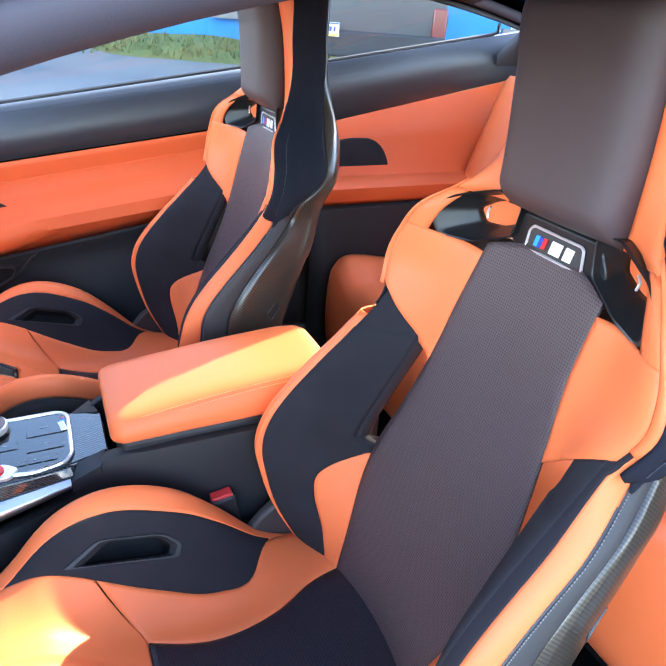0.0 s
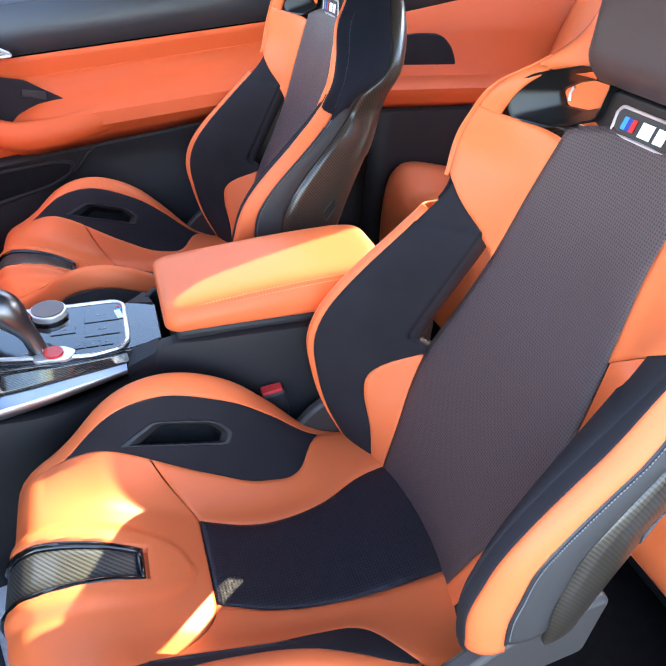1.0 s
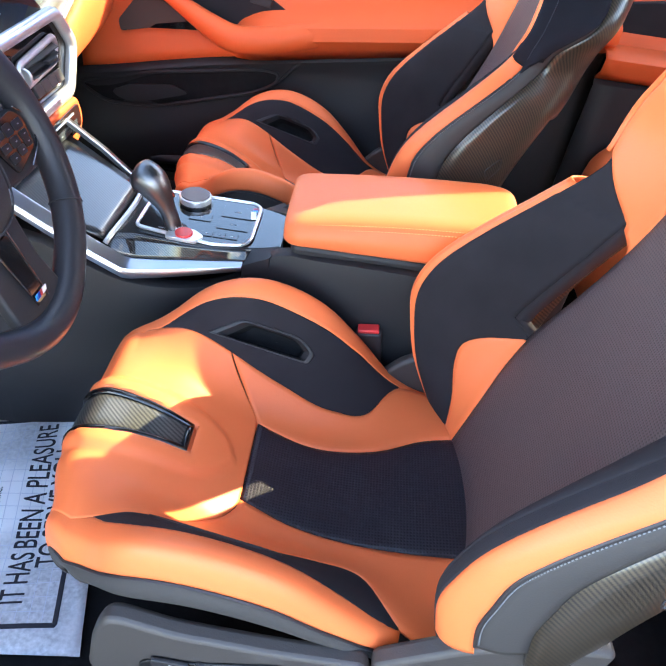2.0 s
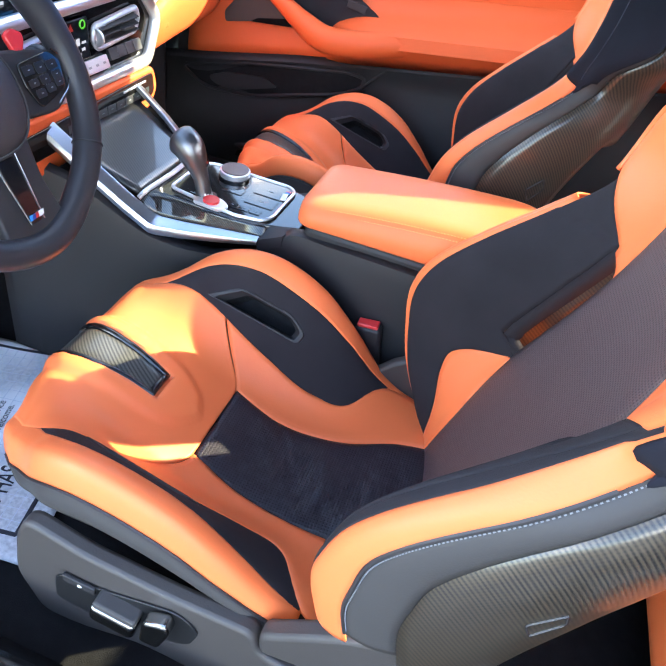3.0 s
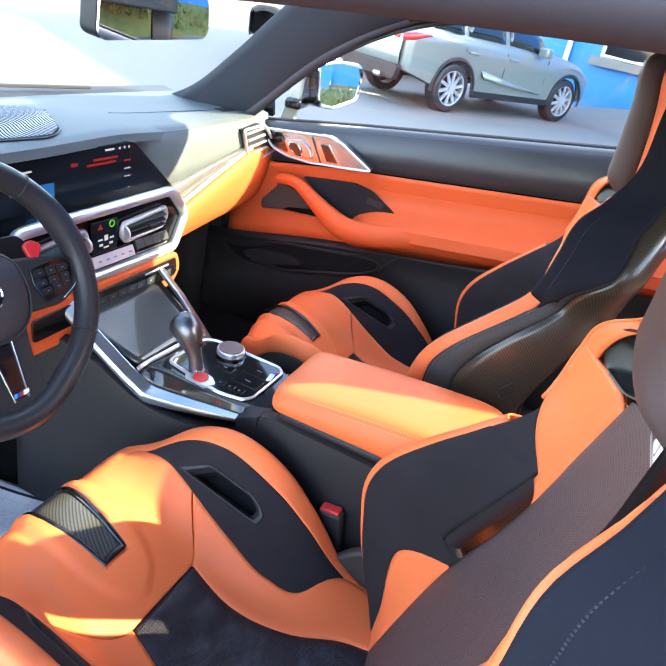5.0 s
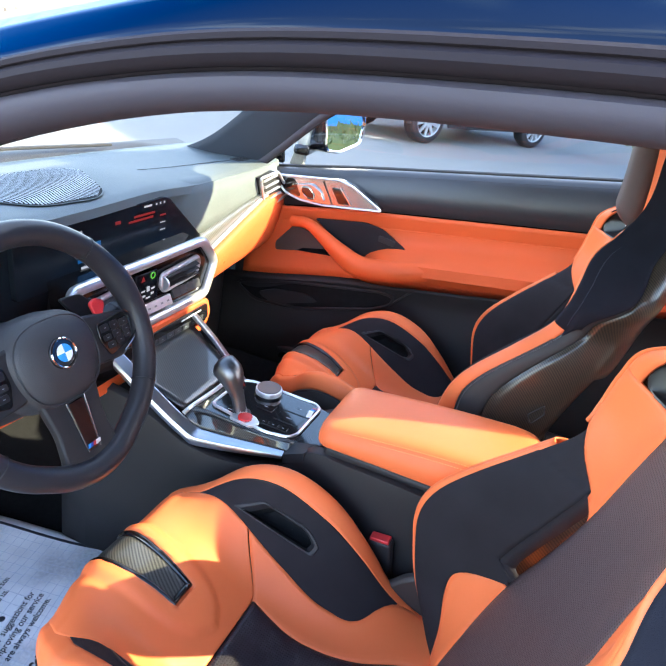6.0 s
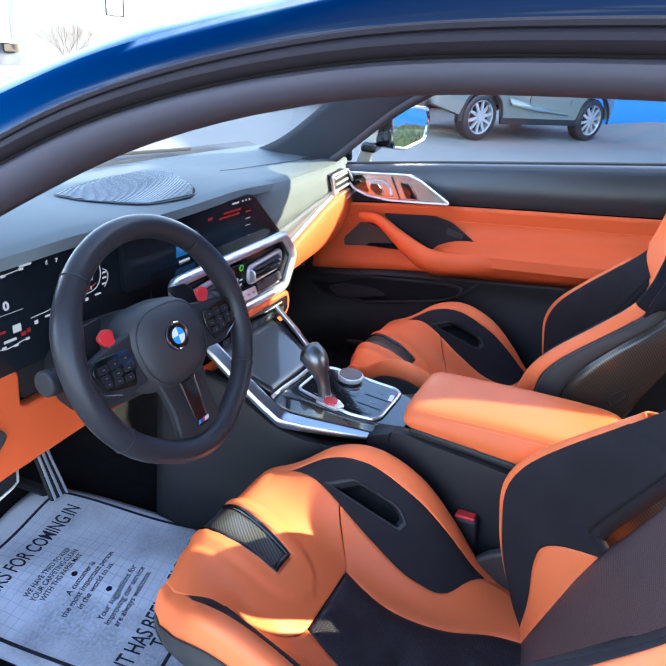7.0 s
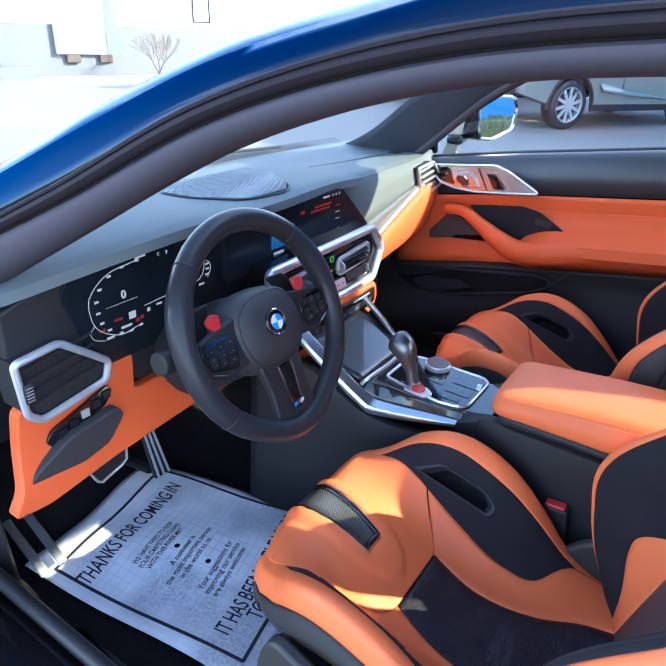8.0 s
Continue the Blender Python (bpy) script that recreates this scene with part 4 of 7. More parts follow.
# ---- steering wheel ----
def steering_wheel():
    C = Vector((-0.632, 0.0, 0.873))
    tilt = 25.0
    m = Matrix.Translation(C) @ Matrix.Rotation(radians(-tilt), 4, "Y")     # local: x towards the driver, y across, z up the rim
    L = lambda x, y, z: m @ Vector((x, 0.94 * y, 0.94 * z))
    w = thing("steering_wheel", C, "black leather sports steering wheel with red shift buttons", "steering wheel")
    R = 0.172
    n = 96
    ring, rad = [], []
    for i in range(n):
        a = i / n * math.tau
        ring.append(L(0, R * math.sin(a), R * math.cos(a) - (0.008 if abs(a - math.pi) < 0.5 else 0) * math.cos((a - math.pi) / 0.5 * 1.57)))
        rad.append(0.0175 + 0.002 * math.exp(-((abs(a) - 1.2) / 0.2) ** 2) + 0.002 * math.exp(-((abs(a - math.tau) - 1.2) / 0.2) ** 2))
    part("rim", tube(ring, rad, 18, True), WHEELLEATHER, w, "black leather rim")
    # seams across the rim
    for a in (0.75, 2.2, math.tau - 0.75, math.tau - 2.2):
        c = Vector((0, R * math.sin(a), R * math.cos(a)))
        o = Vector((0, math.sin(a), math.cos(a)))
        rg = [m @ (0.94 * c + 0.0182 * (math.cos(b) * o + math.sin(b) * Vector((1, 0, 0)))) for b in lin(0, math.tau, 20)[:-1]]
        part("rim_seam", tube(rg, 0.001, 5, True), RUBBER, w)
    # airbag pad
    rows = []
    for k, (s, x) in enumerate(((0.0, 0.018), (0.45, 0.017), (0.78, 0.012), (0.93, 0.003), (1.0, -0.012), (1.02, -0.04))):
        r = []
        for i in range(48):
            a = i / 48 * math.tau
            ca, sa = math.cos(a), math.sin(a)
            yy = math.copysign(abs(sa) ** 0.74, sa) * 0.079
            zz = math.copysign(abs(ca) ** 0.74, ca) * 0.069 - 0.009
            yy *= 1 - 0.12 * (zz < 0) * (-zz / 0.07)
            r.append(L(x, yy * max(s, 0.02), zz * max(s, 0.02)))
        rows.append(r)
    pd = part("airbag_pad", sheet(rows, loop=True), simple("pad_skin", (0.03, 0.028, 0.03), 0.55, grain=900, gstr=0.4), w, "black airbag pad")
    part("pad_groove", tube([L(0.0078, math.copysign(abs(math.sin(a)) ** 0.74, math.sin(a)) * 0.069 * (1 - 0.12 * max(0.0, -math.cos(a))), math.copysign(abs(math.cos(a)) ** 0.74, math.cos(a)) * 0.060 - 0.009) for a in lin(0, math.tau, 49)[:-1]], 0.0012, 6, True), RUBBER, pd)
    # round emblem of plain shapes
    em = part("emblem", disc(L(0.018, 0, 0.0), m.to_3x3() @ Vector((1, 0, 0)), 0.0212, 0.004, 48), GLOSS, pd, "round emblem with blue and white quarters", bevel=0.001)
    part("emblem_ring", tube([L(0.0205, 0.0205 * math.sin(a), 0.0205 * math.cos(a)) for a in lin(0, math.tau, 41)[:-1]], 0.0016, 6, True), CHROME, em)
    for q in range(4):
        fan = [L(0.0212, 0, 0)] + [L(0.0212, 0.0128 * math.sin(q * 1.5708 + b), 0.0128 * math.cos(q * 1.5708 + b)) for b in lin(0, 1.5708, 9)]
        part("emblem_quarter", prism(fan, m.to_3x3() @ Vector((1, 0, 0)), 0.0008), WHITE if q % 2 == 1 else BADGEBLUE, em)
    # spokes
    for sg in (-1, 1):
        sp = [L(-0.012, sg * y, z) for y, z in ((0.055, 0.035), (0.115, 0.026), (0.166, 0.012), (0.166, -0.026), (0.12, -0.05), (0.06, -0.045))]
        s = part("spoke", prism(rounded(sp, 0.012), m.to_3x3() @ Vector((1, 0, 0)), 0.014), PLASTIC, w, "black spoke", bevel=0.004)
        kp = [L(0.003, sg * y, z) for y, z in ((0.082, 0.014), (0.138, 0.018), (0.152, 0.004), (0.142, -0.028), (0.09, -0.040), (0.080, -0.012))]
        k = part("key_pad", prism(rounded(kp, 0.006), m.to_3x3() @ Vector((1, 0, 0)), 0.003), GLOSS, s, "gloss black key pad", bevel=0.001)
        part("key_pad_trim", tube(spl([L(0.005, sg * y, z) for y, z in ((0.146, 0.018), (0.158, 0.002), (0.15, -0.026), (0.12, -0.042))], 16), 0.0012, 6), DARKMETAL, s)
        for yy, zz, wy, wz in ((0.094, 0.004, 0.018, 0.011), (0.114, 0.003, 0.016, 0.013), (0.134, 0.002, 0.018, 0.011), (0.094, -0.011, 0.016, 0.009), (0.114, -0.011, 0.016, 0.011), (0.135, -0.010, 0.015, 0.009), (0.098, -0.024, 0.016, 0.010), (0.117, -0.022, 0.015, 0.010), (0.134, -0.019, 0.013, 0.010)):
            kf = [L(0.0058, sg * (yy + a * wy / 2), zz + c_ * wz / 2) for a, c_ in ((-1, -1), (1, -1), (1, 1), (-1, 1))]
            key = part("wheel_key", prism(rounded(kf, 0.003), m.to_3x3() @ Vector((1, 0, 0)), 0.0012), SATIN, s)
            part("key_mark", prism([L(0.0078, sg * (yy + a * 0.0016), zz + c_ * 0.0006) for a, c_ in ((-1, -1), (1, -1), (1, 1), (-1, 1))], m.to_3x3() @ Vector((1, 0, 0)), 0.0003), RIBGREY, key)
        # red shift button and paddle
        rb = [L(-0.006, sg * y, z) for y, z in ((0.090, 0.046), (0.104, 0.052), (0.118, 0.044), (0.117, 0.036), (0.104, 0.020), (0.094, 0.024))]
        part("red_button", prism(rounded(rb, 0.005), m.to_3x3() @ Vector((1, 0, 0)), 0.007), RED, s, "red mode button", bevel=0.002)
        pa = [L(-0.04, sg * y, z) for y, z in ((0.07, 0.065), (0.112, 0.062), (0.126, 0.045), (0.122, 0.0), (0.11, -0.02), (0.10, -0.01), (0.09, 0.03))]
        part("shift_paddle", prism(rounded(pa, 0.008), m.to_3x3() @ Vector((1, 0, 0)), 0.006), SATIN, w, "satin black shift paddle", bevel=0.002)
    lo = [L(-0.012, y, z) for y, z in ((-0.052, -0.05), (0.052, -0.05), (0.043, -0.11), (0.05, -0.166), (-0.05, -0.166), (-0.043, -0.11))]
    s = part("lower_spoke", prism(rounded(lo, 0.012), m.to_3x3() @ Vector((1, 0, 0)), 0.014), PLASTIC, w, "black lower spoke", bevel=0.004)
    part("spoke_inlay", prism(rounded([L(0.003, y, z) for y, z in ((-0.015, -0.072), (0.015, -0.072), (0.010, -0.15), (-0.010, -0.15))], 0.005), m.to_3x3() @ Vector((1, 0, 0)), 0.003), GLOSS, s, bevel=0.001)
    for sg in (-1, 1):
        part("inlay_edge", tube([L(0.006, sg * 0.017, -0.07), L(0.006, sg * 0.011, -0.15)], 0.0011, 6), DARKMETAL, s, "silver inlay edge")
    for k, mt in ((-0.008, BADGEBLUE), (-0.003, BADGENAVY), (0.002, RED), (0.009, WHITE)):
        part("badge_mark", box(L(0.0075, k, -0.142), (0.001, 0.004 if mt is not WHITE else 0.008, 0.007)), mt, s)
    # column and stalks behind
    col = thing("steering_column", L(-0.1, 0, 0), "black steering column shroud with control stalks", "steering column")
    part("shroud", tube([L(-0.03, 0, -0.005), L(-0.08, 0, -0.012), L(-0.2, 0, -0.03)], [0.05, 0.066, 0.075], 20), PLASTIC, col, "black column shroud")
    for sg in (-1, 1):
        part("stalk", tube([L(-0.06, sg * 0.05, 0.0), L(-0.055, sg * 0.11, -0.006), L(-0.05, sg * 0.175, 0.008)], [0.011, 0.014, 0.018], 12), PLASTIC, col, "black control stalk")
        part("stalk_end", disc(L(-0.049, sg * 0.179, 0.009), (0, sg, 0.1), 0.0175, 0.012), PLASTIC, col, "black stalk end", bevel=0.003)


steering_wheel()


# ---- dashboard ----
def dashboard():
    d = thing("dashboard", (-0.95, CY, 0.75), "dark dashboard with orange leather lower half and silver trim", "dashboard")
    ztop = fn((-0.5, 0.945), (-0.30, 0.957), (-0.12, 0.985), (0.0, 0.992), (0.12, 0.984), (0.25, 0.978), (0.45, 0.975), (0.62, 0.962), (0.8, 0.955), (1.0, 0.95), (1.12, 0.948))
    xlip = fn((-0.5, -0.86), (-0.28, -0.825), (-0.12, -0.786), (0.0, -0.778), (0.12, -0.786), (0.22, -0.80), (0.45, -0.822), (0.6, -0.835), (0.8, -0.86), (1.0, -0.885), (1.12, -0.91))
    ys = lin(-0.46, 1.12, 90)
    rows = []
    for y in ys:
        zt, xl = ztop(y), xlip(y)
        crown = 0.5 * (y - CY) ** 2
        r = [Vector((-1.26 + 0.13 * crown, y, 0.935)), Vector((-1.18 + 0.13 * crown, y, 0.95))]
        r += [Vector((x, y, zt - 0.012 * ((x - xl) / 0.3) ** 2)) for x in lin(-1.08 + 0.1 * crown, xl - 0.03, 8)]
        r += [Vector((xl - 0.018, y, zt - 0.001)), Vector((xl - 0.006, y, zt - 0.003)), Vector((xl - 0.005, y, zt - 0.005)), Vector((xl - 0.02, y, zt - 0.006))]
        rows.append(r)
    up = part("dash_top", sheet(rows), SOFT, d, "soft dark grey dash top", solid=0.01, side=1.0)
    part("dash_seam", tube([Vector((-0.98 + 0.05 * (y - CY) ** 2, y, ztop(y) + 0.0095)) for y in lin(0.58, 1.0, 24)], 0.0007, 5), RUBBER, up)
    # passenger-side face: the pad rolls down to a carbon strip, orange leather below
    face = []
    for y in lin(0.47, 1.07, 40):
        xl, zt = xlip(y), ztop(y)
        f = smooth01((y - 0.49) / 0.12)
        zs = 0.868 + 0.045 * (y - 0.57)
        face.append([Vector((xl + min(dx, dx * f) - 0.014 * (1 - f), y, zt + (zs - zt) * k - 0.012 * (1 - f))) for dx, k in ((-0.07, -0.06), (-0.05, -0.108), (-0.03, -0.125), (-0.012, -0.11), (0.003, -0.03), (0.0125, 0.14), (0.0165, 0.4), (0.0175, 0.75), (0.0165, 1.25))])
    part("dash_face", sheet(face), SOFT, d, "soft dark dash face", solid=0.01)
    strip_top = lambda y: 0.864 + 0.095 * (y - 0.6)
    strip_low = lambda y: min(0.88, 0.806 + 0.225 * (y - 0.611))
    # the carbon strip's paleness is painted glare
    for nm, g0, g1, mat, out, lab in (("carbon_strip", strip_top, lambda y: strip_low(y) + 0.012, CARBON_GLARE, 0.019, "gloss carbon trim strip with sky glare in its colour"), ("silver_strip", lambda y: strip_low(y) + 0.012, strip_low, SILVER, 0.024, "satin silver trim strip")):
        r2 = []
        for y in lin(0.57, 0.965, 24):
            z0, z1 = max(g0(y), g1(y) + 0.002), g1(y)
            r2.append([Vector((xlip(y) + out, y, z0)), Vector((xlip(y) + out + 0.006, y, (z0 + z1) / 2)), Vector((xlip(y) + out + 0.006, y, z1))])
        part(nm, sheet(r2), mat, d, lab, solid=0.004)
    glove = []
    for y in lin(0.555, 1.105, 28):
        zs, xl = strip_low(y), xlip(y)
        glove.append([Vector((xl + dx, y, zs + (0.712 - zs) * k)) for dx, k in ((0.026, 0.0), (0.033, 0.1), (0.034, 0.25), (0.026, 0.5), (0.01, 0.8), (-0.004, 0.93), (-0.03, 1.0), (-0.1, 1.04), (-0.2, 1.06))])
    part("glove_box", sheet(glove), ORANGE_TRIM, d, "orange leather glove box", solid=0.008)
    part("glove_latch", box((xlip(0.68) + 0.028, 0.68, 0.770), (0.008, 0.05, 0.012), (0, 12, -4)), ORANGE_TRIM, d, bevel=0.003)
    # outer vent, passenger side
    vent_pod(d, Vector((-0.853, 1.0, 0.9)), 0.1, 0.045, 4)
    # centre stack: silver hexagonal surround with vents and keys
    sx = -0.765
    hexo = [(sx, y, z) for y, z in ((0.16, 0.872), (0.525, 0.878), (0.572, 0.822), (0.538, 0.752), (0.21, 0.752), (0.17, 0.80))]
    part("stack_panel", prism([Vector(p) for p in hexo], (-1, 0, 0.1), 0.05), GLOSS, d, "gloss black vent panel")
    part("silver_surround", tube(rounded([Vector(p) + Vector((0.004, 0, 0)) for p in hexo], 0.016), 0.0105, 10, True), SILVER, d, "satin silver surround")
    for y0, y1 in ((0.385, 0.51), (0.18, 0.30)):
        vo = rounded([Vector((sx + 0.006, y, z)) for y, z in ((y0, 0.818), (y0 + 0.006, 0.838), (y1 - 0.006, 0.848), (y1, 0.832), (y1 - 0.012, 0.812), (y0 + 0.01, 0.804))], 0.006)
        v = part("vent_surround", tube(vo, 0.0054, 8, True), SILVER, d, "silver vent surround")
        part("vent_throat", prism([p + Vector((-0.0, 0, 0)) for p in vo], (-1, 0, 0), 0.004), PLASTIC, v)
        for k in range(3):
            part("vent_slat", box((sx + 0.009, (y0 + y1) / 2, 0.816 + 0.010 * k), (0.014, y1 - y0 - 0.02, 0.0022), (2, 20, 0)), PLASTIC, v, bevel=0.0008)
        part("vent_wheel", disc((sx + 0.01, y0 + 0.004 if y0 > 0.3 else y1 - 0.004, 0.822), (0, 1, 0), 0.014, 0.005, 24), SILVER, v, "silver vent thumb wheel", bevel=0.0015)
        part("vent_tab", box((sx + 0.018, (y0 + y1) / 2 + 0.015, 0.826), (0.010, 0.03, 0.005)), PLASTIC, v, bevel=0.0015)
    ck = part("climate_display", box((sx + 0.005, 0.343, 0.826), (0.006, 0.062, 0.062)), SCREEN, d, "dark climate display", bevel=0.003)
    part("hazard_mark", prism([Vector((sx + 0.0088, y, z)) for y, z in ((0.324, 0.842), (0.336, 0.842), (0.330, 0.853))], (1, 0, 0), 0.0006), LIT_R, ck, "red hazard triangle")
    part("stop_start_mark", tube([Vector((sx + 0.009, 0.358 + 0.006 * math.sin(a), 0.848 + 0.006 * math.cos(a))) for a in lin(0, math.tau, 15)[:-1]], 0.0012, 5, True), LIT_G, ck, "green ring mark")
    for y, z, sy, sz in ((0.330, 0.822, 0.010, 0.003), (0.344, 0.824, 0.008, 0.010), (0.358, 0.822, 0.010, 0.003), (0.332, 0.812, 0.008, 0.004), (0.356, 0.812, 0.008, 0.004), (0.344, 0.806, 0.012, 0.003)):
        part("climate_mark", box((sx + 0.0088, y, z), (0.0008, sy, sz)), LIT_W, ck)
    cb = part("climate_bar", box((sx + 0.005, 0.366, 0.779), (0.008, 0.104, 0.021), (0, -22, 0)), SILVER, d, "silver climate key bar", bevel=0.0015)
    for k in range(5):
        part("bar_mark", box((sx + 0.0096, 0.329 + 0.019 * k, 0.7805), (0.0006, 0.007, 0.0035), (0, -22, 0)), RIBGREY, cb)
    for k in range(4):
        part("climate_key", box((sx + 0.004, 0.436 + 0.0235 * k, 0.786), (0.006, 0.0222, 0.018), (0, -22, 0)), KEYGREY, d, bevel=0.0008)
    low = [(0.16, 0.742), (0.548, 0.742), (0.56, 0.70), (0.535, 0.668), (0.28, 0.65), (0.16, 0.65)]
    part("centre_stack_panel", prism(rounded([Vector((-0.752, y, z)) for y, z in low], 0.015), (-1, 0, 0.0), 0.1), ORANGE_TRIM, d, "orange leather centre stack panel", bevel=0.006)
    ls = part("audio_strip", prism(rounded([Vector((-0.7515, y, z)) for y, z in ((0.17, 0.722), (0.535, 0.734), (0.54, 0.70), (0.525, 0.69), (0.17, 0.68))], 0.008), (1, 0, 0), 0.004), GLOSS, d, "gloss black audio key strip", bevel=0.001)
    part("audio_bar", box((-0.7468, 0.475, 0.7235), (0.002, 0.07, 0.0035), (2, 0, 0)), SILVER, ls, bevel=0.0006)
    for k in range(9):
        part("audio_key", box((-0.7472, 0.30 + 0.026 * k, 0.705), (0.0014, 0.024, 0.014)), KEYGREY, ls, bevel=0.0005)
        part("key_dash", box((-0.7463, 0.30 + 0.026 * k, 0.705), (0.0005, 0.006, 0.0012)), RIBGREY, ls)
    # driver's side: orange knee panel, vent, light switches
    kn = [(-0.355, 0.648), (-0.335, 0.68), (-0.315, 0.73), (-0.305, 0.79), (-0.16, 0.815), (-0.105, 0.80), (-0.11, 0.735), (0.0, 0.735), (0.16, 0.745), (0.16, 0.66), (-0.02, 0.665), (-0.18, 0.655), (-0.30, 0.64)]
    part("knee_panel", prism(rounded([Vector((-0.825 + 0.03 * (z < 0.7), y, z)) for y, z in kn], 0.012), (-1, 0, 0.0), 0.022), ORANGE_TRIM, d, "orange leather knee panel", bevel=0.006)
    part("knee_inset", prism(rounded([Vector((-0.80, y, z)) for y, z in ((-0.333, 0.671), (-0.308, 0.698), (-0.247, 0.728), (-0.162, 0.737), (-0.152, 0.720), (-0.185, 0.682), (-0.271, 0.666))], 0.012), (-1, 0, 0), 0.02), GREY, d, "grey leather inset", bevel=0.003)
    sw = part("light_switch_panel", prism(rounded([Vector((-0.823, y, z)) for y, z in ((-0.278, 0.725), (-0.265, 0.742), (-0.165, 0.772), (-0.157, 0.76), (-0.172, 0.74), (-0.264, 0.711))], 0.008), (1, 0, 0), 0.006), GLOSS, d, "gloss black light switch panel", bevel=0.001)
    for k in range(5):
        part("light_key", box((-0.8155, -0.25 + 0.02 * k, 0.730 + 0.007 * k), (0.003, 0.014, 0.014)), SCREEN if k != 2 else SILVER, sw, bevel=0.001)
    vent_pod(d, Vector((-0.814, -0.235, 0.83)), 0.07, 0.046, 0, True)
    # cluster pod behind the wheel
    pod = [Vector((-0.80, y, z)) for y, z in ((-0.30, 0.935), (-0.20, 0.965), (0.16, 0.965), (0.22, 0.94), (0.20, 0.86), (0.16, 0.745), (-0.10, 0.745), (-0.13, 0.81), (-0.30, 0.82))]
    part("cluster_pod", prism([p + Vector((-0.03, 0, 0)) for p in pod], (-1, 0, 0), 0.1), PLASTIC, d, "black cluster housing", bevel=0.004)
    part("lower_dash", sheet([[Vector((x, y, z)) for y in lin(-0.44, 1.10, 20)] for x, z in ((-0.96, 0.82), (-0.95, 0.70), (-0.98, 0.66), (-1.05, 0.62), (-1.25, 0.55))]), CARPET, d, "black lower dash", solid=0.01)
    # speaker grille on the dash top: a flush plate, near black for the recess's shade
    zg = lambda x, y: ztop(y) + 0.0125 - 0.012 * ((x - xlip(y)) / 0.3) ** 2
    go = rounded([Vector((x, y, 0)) for x, y in ((-1.065, 0.30), (-1.055, 0.41), (-1.02, 0.452), (-0.86, 0.348), (-0.828, 0.30), (-0.835, 0.18), (-0.92, 0.122), (-1.0, 0.12))], 0.03, 5)

    def in_grille(x, y, k=0.96):
        c = Vector((-0.95, 0.27, 0))
        p = Vector((x, y, 0))
        big = [c + (q - c) * k for q in go]
        turn = [(big[i] - big[i - 1]).cross(p - big[i - 1]).z for i in range(len(big))]
        return all(t > 0 for t in turn) or all(t < 0 for t in turn)
    gp = part("speaker_grille", sheet([[Vector((x, y, zg(x, y) + 0.0006)) for x, y in ((-0.95 + (p.x + 0.95) * k, 0.27 + (p.y - 0.27) * k) for p in go)] for k in lin(0.01, 1, 12)], loop=True), GRILLESHADE, d, "speaker grille with wavy ribs, shade painted in its gaps")
    part("grille_edge", tube([Vector((p.x, p.y, zg(p.x, p.y) + 0.0004)) for p in go], 0.0012, 6, True, 0.5), SOFT, gp)
    for k in range(48):
        y0 = 0.08 + 0.0080 * k
        rib = [(x, y0 + 0.016 * math.sin((x + 1.09) * 34 + k * 0.11)) for x in lin(-1.08, -0.84, 44)]
        rib = [Vector((x, y, zg(x, y) + 0.0013)) for x, y in rib if in_grille(x, y, 0.985)]
        if len(rib) > 3:
            part("grille_rib", tube(rib, 0.0015, 6, flat=0.35), RIBGREY, gp)
    for yy in (1.0, -0.35):
        bmv = bmesh.new()
        for i in range(3):
            for j in range(9):
                bmesh.ops.create_cube(bmv, size=1.0, matrix=Matrix.Translation((-0.945 - 0.012 * i, yy - 0.05 + 0.011 * j + 0.004 * i, ztop(yy) + 0.0105)) @ Matrix.Diagonal((0.008, 0.007, 0.003, 1)))
        part("demister_grille", bmv, PLASTIC, d, "small black demister grille", smooth=False)
    return d


def vent_pod(d, c, hw, hh, yaw, left=False):
    """An air vent with a silver surround at c, facing the rear."""
    q = pose(c.x, c.y, c.z, 0, 0, yaw)
    W = lambda y, z, x=0.0: q @ Vector((x, y, z))
    o = [(-0.068, 0.041), (0.0, 0.047), (0.073, -0.013), (0.065, -0.043), (-0.044, -0.058), (-0.063, -0.041)] if left else [(-0.1, 0.041), (0.007, 0.044), (0.105, -0.03), (-0.025, -0.049), (-0.07, -0.023)]
    s = part("vent_housing", prism([W(y, z, -0.004) for y, z in o], q.to_3x3() @ Vector((-1, 0, 0)), 0.05), PLASTIC, d, "black vent housing")
    part("vent_rim", tube(rounded([W(y, z, 0.004) for y, z in o], 0.008), 0.0058 if left else 0.004, 8, True), SILVER, s, "silver vent rim")
    for k in range(4):
        z = -hh * 0.55 + k * hh * 0.4
        if left:
            part("vent_slat", tube([W(-hw * 0.75, z - 0.004, 0.002), W(hw * 0.75, z + 0.012, 0.002)], 0.0035, 6, flat=0.6), PLASTIC, s)
        else:
            e = -0.082 + 0.012 * (3 - k)
            part("vent_slat", tube([W(e, z, 0.003), W(e + 0.085, z + 0.006, 0.003)], 0.0045, 6, flat=0.7), SILVER, s, "silver vent slat")
    if left:
        part("vent_thumb_wheel", box(W(-hw * 0.82, -0.006, 0.006), (0.012, 0.014, 0.03)), PLASTIC, s, bevel=0.003)
        for k in range(5):
            part("wheel_rib", box(W(-hw * 0.82, -0.016 + 0.005 * k, 0.0125), (0.002, 0.010, 0.0014)), SILVER, s)


dashboard()


